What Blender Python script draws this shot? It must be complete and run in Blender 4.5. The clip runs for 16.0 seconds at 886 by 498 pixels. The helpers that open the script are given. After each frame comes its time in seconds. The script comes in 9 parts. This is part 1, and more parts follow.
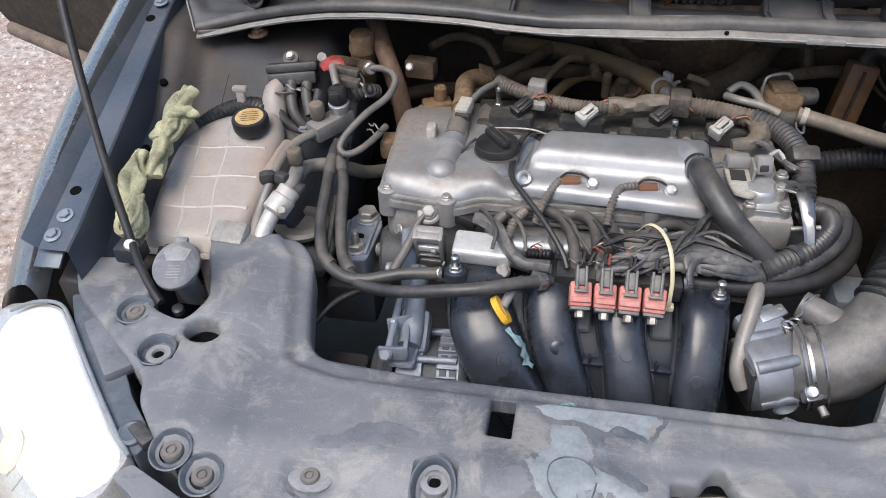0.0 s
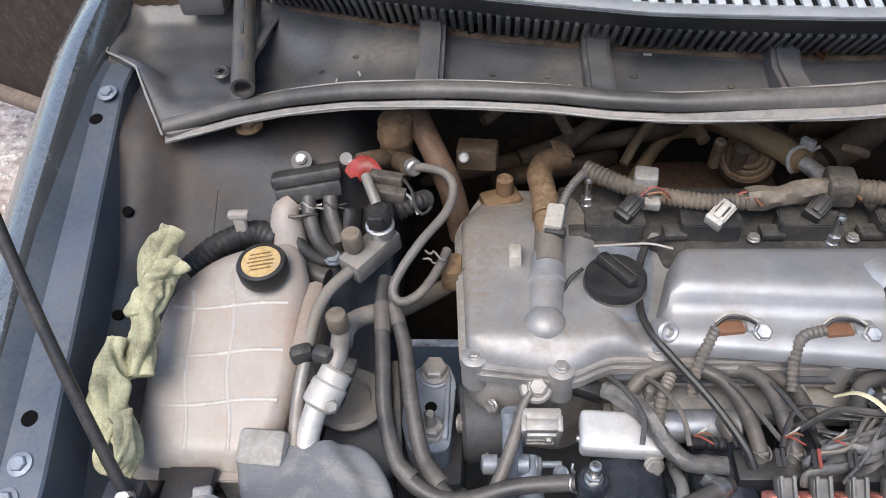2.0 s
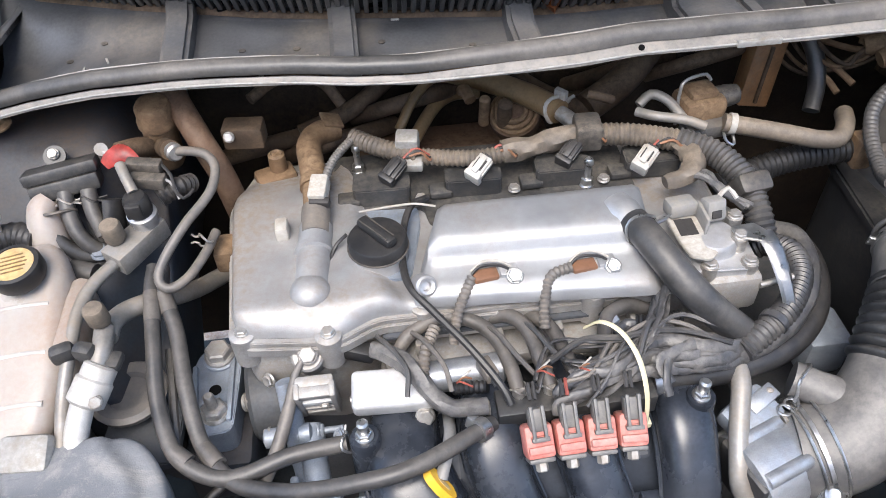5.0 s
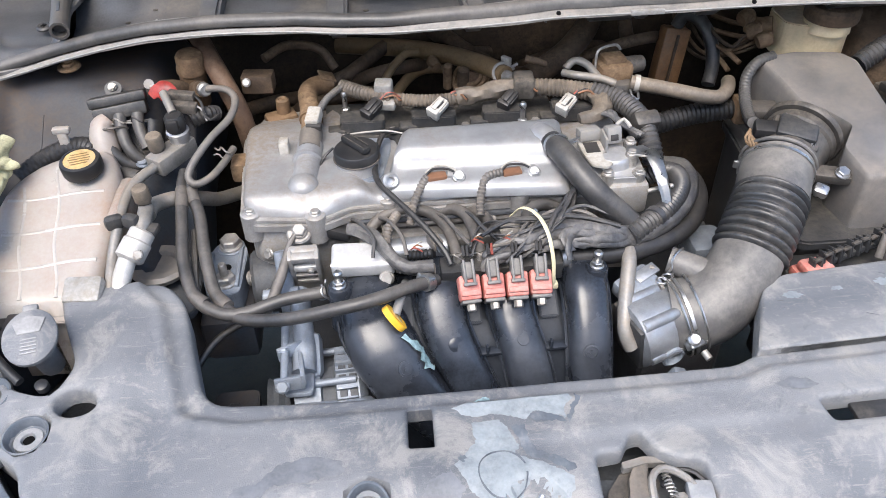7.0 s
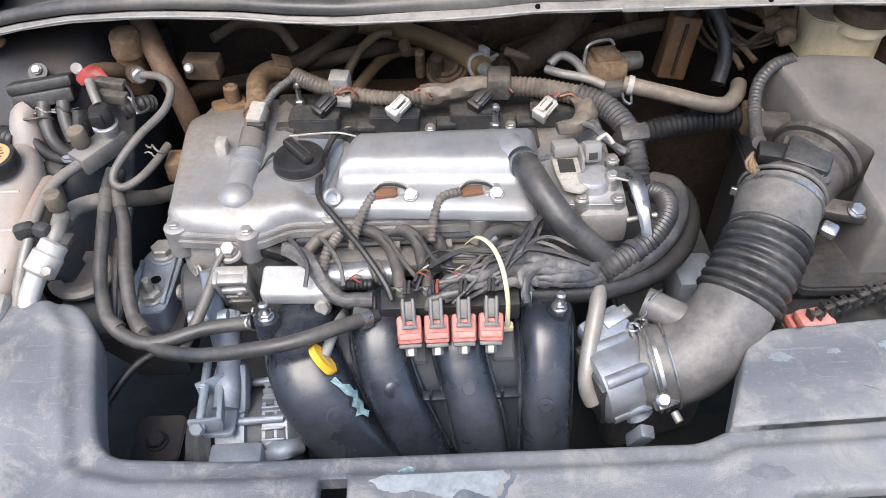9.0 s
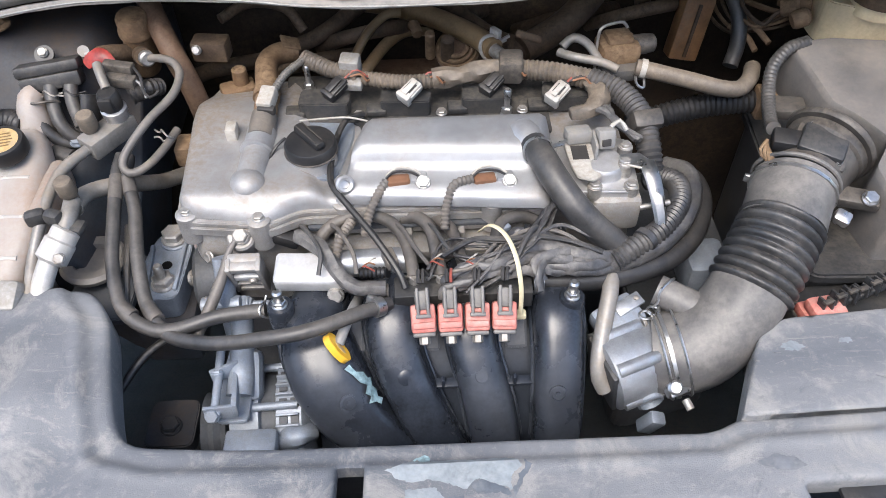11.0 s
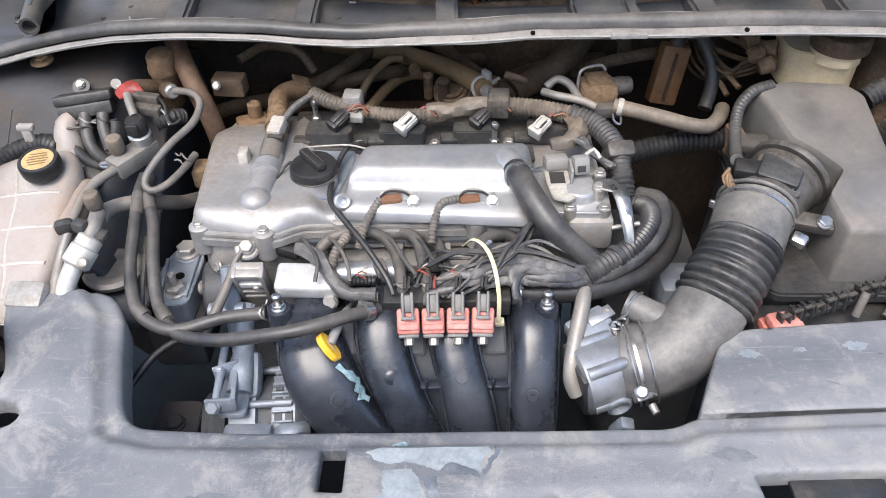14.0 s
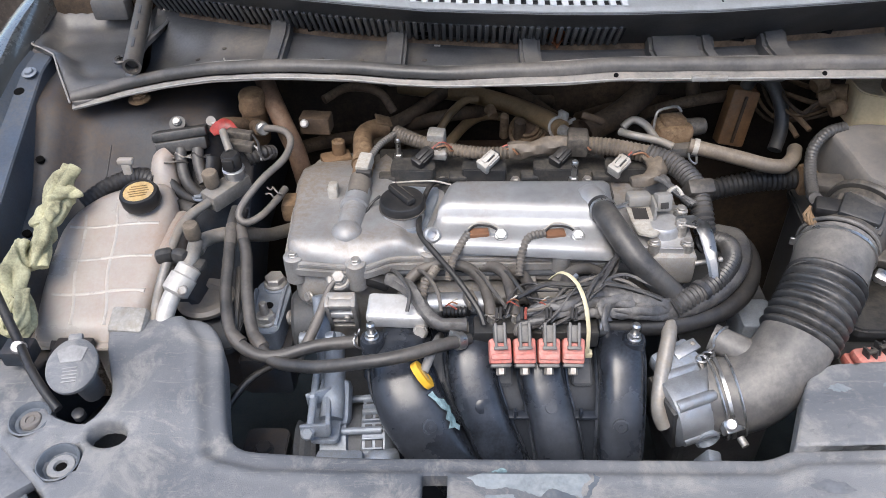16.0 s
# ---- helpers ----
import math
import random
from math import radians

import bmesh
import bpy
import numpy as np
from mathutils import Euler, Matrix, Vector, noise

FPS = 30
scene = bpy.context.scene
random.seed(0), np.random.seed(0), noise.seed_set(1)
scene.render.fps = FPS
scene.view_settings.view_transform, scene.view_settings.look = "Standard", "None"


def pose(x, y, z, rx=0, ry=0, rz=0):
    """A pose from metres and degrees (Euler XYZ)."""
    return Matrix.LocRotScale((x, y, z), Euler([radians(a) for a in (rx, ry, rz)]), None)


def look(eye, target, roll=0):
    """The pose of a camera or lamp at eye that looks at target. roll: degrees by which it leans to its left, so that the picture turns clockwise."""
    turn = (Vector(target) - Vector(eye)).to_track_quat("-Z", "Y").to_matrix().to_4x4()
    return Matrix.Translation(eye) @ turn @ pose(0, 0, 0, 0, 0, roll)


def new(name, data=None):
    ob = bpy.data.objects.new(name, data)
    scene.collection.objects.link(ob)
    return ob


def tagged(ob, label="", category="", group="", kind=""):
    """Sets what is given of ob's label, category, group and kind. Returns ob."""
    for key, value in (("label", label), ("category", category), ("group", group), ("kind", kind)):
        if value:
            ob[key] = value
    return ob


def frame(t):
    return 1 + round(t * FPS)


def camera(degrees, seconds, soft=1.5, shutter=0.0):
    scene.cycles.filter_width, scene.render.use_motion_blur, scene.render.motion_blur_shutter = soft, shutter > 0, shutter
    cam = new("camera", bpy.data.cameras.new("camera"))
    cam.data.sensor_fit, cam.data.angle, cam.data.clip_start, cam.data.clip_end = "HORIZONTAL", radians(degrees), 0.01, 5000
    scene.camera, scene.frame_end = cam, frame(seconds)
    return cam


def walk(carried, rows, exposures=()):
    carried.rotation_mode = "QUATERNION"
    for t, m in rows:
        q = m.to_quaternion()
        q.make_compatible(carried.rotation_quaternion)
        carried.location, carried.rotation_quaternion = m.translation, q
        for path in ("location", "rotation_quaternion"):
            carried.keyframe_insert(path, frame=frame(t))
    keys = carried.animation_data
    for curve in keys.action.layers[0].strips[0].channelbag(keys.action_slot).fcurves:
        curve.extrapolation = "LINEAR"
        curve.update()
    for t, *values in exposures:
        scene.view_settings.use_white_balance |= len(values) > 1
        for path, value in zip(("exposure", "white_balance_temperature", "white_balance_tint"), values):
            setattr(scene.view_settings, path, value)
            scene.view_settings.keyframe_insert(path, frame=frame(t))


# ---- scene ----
cam = camera(59.8, 16.0, soft=0.9)
PATH = [
    (0.0, -0.0078, -0.0051, 1.3549, 50.440, 1.272, 9.693),
    (0.5, -0.0858, -0.0305, 1.3675, 51.437, 0.937, 8.363),
    (1.0, -0.1175, 0.0833, 1.3657, 51.564, 1.688, 7.847),
    (1.5, -0.1443, 0.2199, 1.3521, 48.880, 2.543, 6.940),
    (2.0, -0.1867, 0.3035, 1.3523, 46.113, 2.810, 2.784),
    (2.5, -0.2241, 0.3349, 1.3446, 44.975, 2.769, 2.856),
    (3.0, -0.1790, 0.3270, 1.3394, 44.672, 2.254, 1.993),
    (3.5, -0.1154, 0.3086, 1.3378, 44.413, 2.138, -4.533),
    (4.0, -0.0749, 0.2994, 1.3384, 44.147, 2.156, -7.791),
    (6.3, -0.0734, 0.1533, 1.3505, 47.567, 1.347, -5.893),
    (6.5, -0.0827, 0.0958, 1.3490, 48.486, 1.184, -5.876),
    (7.0, -0.0563, 0.0148, 1.3558, 49.703, 0.970, -5.976),
    (7.5, 0.0345, 0.0062, 1.3650, 50.300, 0.645, -4.956),
    (8.0, 0.0870, 0.0356, 1.3642, 50.381, 0.881, -2.135),
    (8.5, 0.0745, 0.1031, 1.3749, 50.452, 0.819, -2.425),
    (9.0, 0.0408, 0.1462, 1.3607, 44.719, 0.702, -2.314),
    (9.2, 0.0353, 0.1508, 1.3632, 43.857, 0.728, -2.305),
    (11.3, 0.0270, 0.1619, 1.3749, 42.247, 0.521, -2.391),
    (11.5, 0.0389, 0.1501, 1.3762, 42.579, 0.822, -2.332),
    (12.0, 0.0481, 0.1371, 1.3820, 43.735, 0.961, -2.257),
    (12.5, 0.0496, 0.1266, 1.3856, 45.174, 1.030, -2.158),
    (13.0, 0.0563, 0.1210, 1.3869, 45.824, 1.101, -1.960),
    (13.5, 0.0553, 0.1116, 1.3862, 46.503, 1.338, -1.562),
    (14.0, 0.0604, 0.0722, 1.3825, 47.450, 0.842, -0.426),
    (14.5, 0.0672, 0.0045, 1.3704, 48.976, 0.055, 0.933),
    (15.0, 0.0617, -0.0171, 1.3771, 49.752, 0.486, 1.746),
    (15.5, 0.0031, 0.0216, 1.3886, 50.603, 0.891, 1.617),
    (16.0, -0.0138, 0.0452, 1.3903, 50.768, 1.224, 1.093),
]
walk(cam, [(t, pose(x, y, z, rx, ry, rz)) for t, x, y, z, rx, ry, rz in PATH], [(0.0, 1.04), (0.5, 1.03), (1.5, 1.01), (2.0, 1.20), (2.5, 1.30), (3.5, 1.60), (4.0, 1.64), (6.5, 1.70), (7.0, 1.63), (8.0, 1.50), (8.5, 1.55), (9.0, 1.57), (11.5, 1.53), (12.5, 1.67), (13.0, 1.67), (14.0, 1.59), (14.5, 1.53), (15.0, 1.40), (15.5, 1.36), (16.0, 1.31)])

# ---------------------------------------------------------------- daylight
SUN_EL, SUN_AZ = 61.0, 202.0
world = bpy.data.worlds.new("world")
scene.world = world
world.use_nodes = True
wn = world.node_tree.nodes
sky = wn.new("ShaderNodeTexSky")
sky.sky_type, sky.sun_disc = "NISHITA", False
sky.sun_elevation, sky.sun_rotation = radians(SUN_EL), radians(SUN_AZ)
sky.air_density, sky.dust_density = 1.0, 2.1
wn["Background"].inputs["Strength"].default_value = 0.15
world.node_tree.links.new(sky.outputs[0], wn["Background"].inputs[0])
sun = new("sun", bpy.data.lights.new("sun", "SUN"))
sun.data.energy, sun.data.angle, sun.data.color = 1.1, radians(35), (1.0, 0.955, 0.89)
sun.matrix_world = look((-1.0, -1.9, 5.7), (0, 0.6, 0.8))


# ---------------------------------------------------------------- materials
def material(name, base, rough=0.5, metal=0.0, vary=0.35, scale=40.0, dust=None, dust_scale=9.0, dust_at=0.5, bump=0.15, fine=350.0, coat=0.0, spec=0.5,
             trans=0.0, sub=0.0, settle=0.10, caked=(), worn=0.15):
    """Base colour with broad and fine variation, an optional layer of dust in patches, and fine relief."""
    m = bpy.data.materials.new(name)
    m.use_nodes = True
    n, l = m.node_tree.nodes, m.node_tree.links
    b = n["Principled BSDF"]
    co = n.new("ShaderNodeNewGeometry")
    rnd = n.new("ShaderNodeObjectInfo")
    n1, n2, n3 = (n.new("ShaderNodeTexNoise") for _ in range(3))
    for q, s, d in ((n1, scale, 5.0), (n2, fine, 3.0), (n3, dust_scale, 8.0)):
        q.inputs["Scale"].default_value, q.inputs["Detail"].default_value = s, d
        l.new(co.outputs["Position"], q.inputs["Vector"])
    n3.inputs["Roughness"].default_value = 0.65
    n4 = n.new("ShaderNodeTexNoise")
    n4.inputs["Scale"].default_value, n4.inputs["Detail"].default_value, n4.inputs["Roughness"].default_value = 150.0, 6.0, 0.7
    l.new(co.outputs["Position"], n4.inputs["Vector"])
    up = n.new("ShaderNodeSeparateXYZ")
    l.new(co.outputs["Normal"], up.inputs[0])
    add = n.new("ShaderNodeMath")
    add.operation = "MULTIPLY_ADD"
    l.new(n2.outputs["Fac"], add.inputs[0])
    add.inputs[1].default_value = 0.45
    l.new(n1.outputs["Fac"], add.inputs[2])
    ramp = n.new("ShaderNodeMapRange")
    ramp.inputs["From Min"].default_value, ramp.inputs["From Max"].default_value = 0.45, 1.0
    ramp.inputs["To Min"].default_value, ramp.inputs["To Max"].default_value = 1.0 - vary, 1.0 + vary
    l.new(add.outputs[0], ramp.inputs["Value"])
    mul = n.new("ShaderNodeVectorMath")
    mul.operation = "SCALE"
    mul.inputs[0].default_value = base
    l.new(ramp.outputs["Result"], mul.inputs["Scale"])
    colour, rough_out = mul.outputs["Vector"], None
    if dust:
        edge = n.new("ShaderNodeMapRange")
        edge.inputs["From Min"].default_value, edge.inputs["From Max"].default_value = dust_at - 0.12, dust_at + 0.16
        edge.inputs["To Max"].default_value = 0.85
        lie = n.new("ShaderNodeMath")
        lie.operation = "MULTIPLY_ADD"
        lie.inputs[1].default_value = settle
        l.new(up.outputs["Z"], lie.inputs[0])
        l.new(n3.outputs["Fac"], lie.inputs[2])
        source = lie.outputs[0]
        if caked:
            pos = n.new("ShaderNodeSeparateXYZ")
            l.new(co.outputs["Position"], pos.inputs[0])
            for axis, lo, hi, gain in caked:
                bank = n.new("ShaderNodeMapRange")
                bank.inputs["From Min"].default_value, bank.inputs["From Max"].default_value = lo, hi
                bank.inputs["To Max"].default_value = gain
                l.new(pos.outputs[axis], bank.inputs["Value"])
                plus = n.new("ShaderNodeMath")
                l.new(bank.outputs["Result"], plus.inputs[0])
                l.new(source, plus.inputs[1])
                source = plus.outputs[0]
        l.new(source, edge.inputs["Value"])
        speck = n.new("ShaderNodeMath")
        speck.operation = "MULTIPLY"
        wear = n.new("ShaderNodeMapRange")
        wear.inputs["From Min"].default_value, wear.inputs["From Max"].default_value = 0.38, 0.60
        wear.inputs["To Min"].default_value = worn
        l.new(n4.outputs["Fac"], wear.inputs["Value"])
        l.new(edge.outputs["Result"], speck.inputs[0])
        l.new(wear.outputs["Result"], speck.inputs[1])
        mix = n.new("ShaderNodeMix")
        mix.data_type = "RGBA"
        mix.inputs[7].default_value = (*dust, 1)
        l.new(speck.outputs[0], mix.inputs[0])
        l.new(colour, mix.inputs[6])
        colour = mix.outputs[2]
        rr = n.new("ShaderNodeMapRange")
        rr.inputs["To Min"].default_value, rr.inputs["To Max"].default_value = rough, min(1.0, max(rough, 0.62))
        l.new(speck.outputs[0], rr.inputs["Value"])
        rough_out = rr.outputs["Result"]
        if metal:
            mm = n.new("ShaderNodeMapRange")
            mm.inputs["To Min"].default_value, mm.inputs["To Max"].default_value = metal, 0.0
            l.new(speck.outputs[0], mm.inputs["Value"])
            l.new(mm.outputs["Result"], b.inputs["Metallic"])
    else:
        rr = n.new("ShaderNodeMapRange")
        rr.inputs["From Min"].default_value, rr.inputs["From Max"].default_value = 0.3, 0.7
        rr.inputs["To Min"].default_value, rr.inputs["To Max"].default_value = max(0.03, rough - 0.08), min(1, rough + 0.1)
        l.new(n1.outputs["Fac"], rr.inputs["Value"])
        rough_out = rr.outputs["Result"]
    l.new(colour, b.inputs["Base Color"])
    l.new(rough_out, b.inputs["Roughness"])
    if not (dust and metal):
        b.inputs["Metallic"].default_value = metal
    b.inputs["Coat Weight"].default_value = coat
    b.inputs["Coat Roughness"].default_value = 0.08
    b.inputs["Specular IOR Level"].default_value = spec
    b.inputs["Transmission Weight"].default_value = trans
    if sub:
        b.inputs["Subsurface Weight"].default_value = sub
        b.inputs["Subsurface Radius"].default_value = (0.02, 0.015, 0.01)
    if bump:
        bp = n.new("ShaderNodeBump")
        bp.inputs["Strength"].default_value, bp.inputs["Distance"].default_value = bump, 0.001
        l.new(add.outputs[0], bp.inputs["Height"])
        l.new(bp.outputs["Normal"], b.inputs["Normal"])
    return m


def weathered(name, dark, mid, pale):
    """Sun-bleached black plastic: broad stains with tide marks, pale dust, fine scratches and a moulded grain."""
    m = bpy.data.materials.new(name)
    m.use_nodes = True
    n, l = m.node_tree.nodes, m.node_tree.links
    b = n["Principled BSDF"]
    co = n.new("ShaderNodeNewGeometry")

    def clouds(scale, detail, rough, distort=0.0, stretch=None):
        q = n.new("ShaderNodeTexNoise")
        for key, v in (("Scale", scale), ("Detail", detail), ("Roughness", rough), ("Distortion", distort)):
            q.inputs[key].default_value = v
        src = co.outputs["Position"]
        if stretch:
            mp = n.new("ShaderNodeMapping")
            mp.inputs["Scale"].default_value = stretch
            mp.inputs["Rotation"].default_value = (0, 0, 0.25)
            l.new(src, mp.inputs["Vector"])
            src = mp.outputs["Vector"]
        l.new(src, q.inputs["Vector"])
        return q.outputs["Fac"]

    def band(src, lo, hi, top=1.0):
        q = n.new("ShaderNodeMapRange")
        q.inputs["From Min"].default_value, q.inputs["From Max"].default_value, q.inputs["To Max"].default_value = lo, hi, top
        l.new(src, q.inputs["Value"])
        return q.outputs["Result"]

    def blend(f, a, c):
        q = n.new("ShaderNodeMix")
        q.data_type = "RGBA"
        l.new(f, q.inputs[0])
        for slot, v in ((6, a), (7, c)):
            if isinstance(v, tuple):
                q.inputs[slot].default_value = (*v, 1)
            else:
                l.new(v, q.inputs[slot])
        return q.outputs[2]

    col = blend(band(clouds(5.5, 7.0, 0.55, 0.6), 0.34, 0.60), dark, mid)
    col = blend(band(clouds(16.0, 10.0, 0.72, 0.5), 0.50, 0.60, 0.62), col, pale)
    col = blend(band(clouds(30.0, 9.0, 0.75, 0.5), 0.56, 0.62, 0.50), col, dark)
    col = blend(band(clouds(70.0, 5.0, 0.75, 0.0, (0.35, 3.0, 1.0)), 0.58, 0.68, 0.45), col, pale)
    col = blend(band(clouds(210.0, 6.0, 0.8), 0.56, 0.66, 0.40), col, pale)
    grain = clouds(900.0, 2.0, 0.6)
    col = blend(band(grain, 0.55, 0.75, 0.30), col, dark)
    l.new(col, b.inputs["Base Color"])
    q = n.new("ShaderNodeMapRange")
    q.inputs["To Min"].default_value, q.inputs["To Max"].default_value = 0.42, 0.62
    l.new(clouds(9.0, 6.0, 0.6), q.inputs["Value"])
    l.new(q.outputs["Result"], b.inputs["Roughness"])
    bp = n.new("ShaderNodeBump")
    bp.inputs["Strength"].default_value, bp.inputs["Distance"].default_value = 0.35, 0.001
    l.new(grain, bp.inputs["Height"])
    l.new(bp.outputs["Normal"], b.inputs["Normal"])
    return m


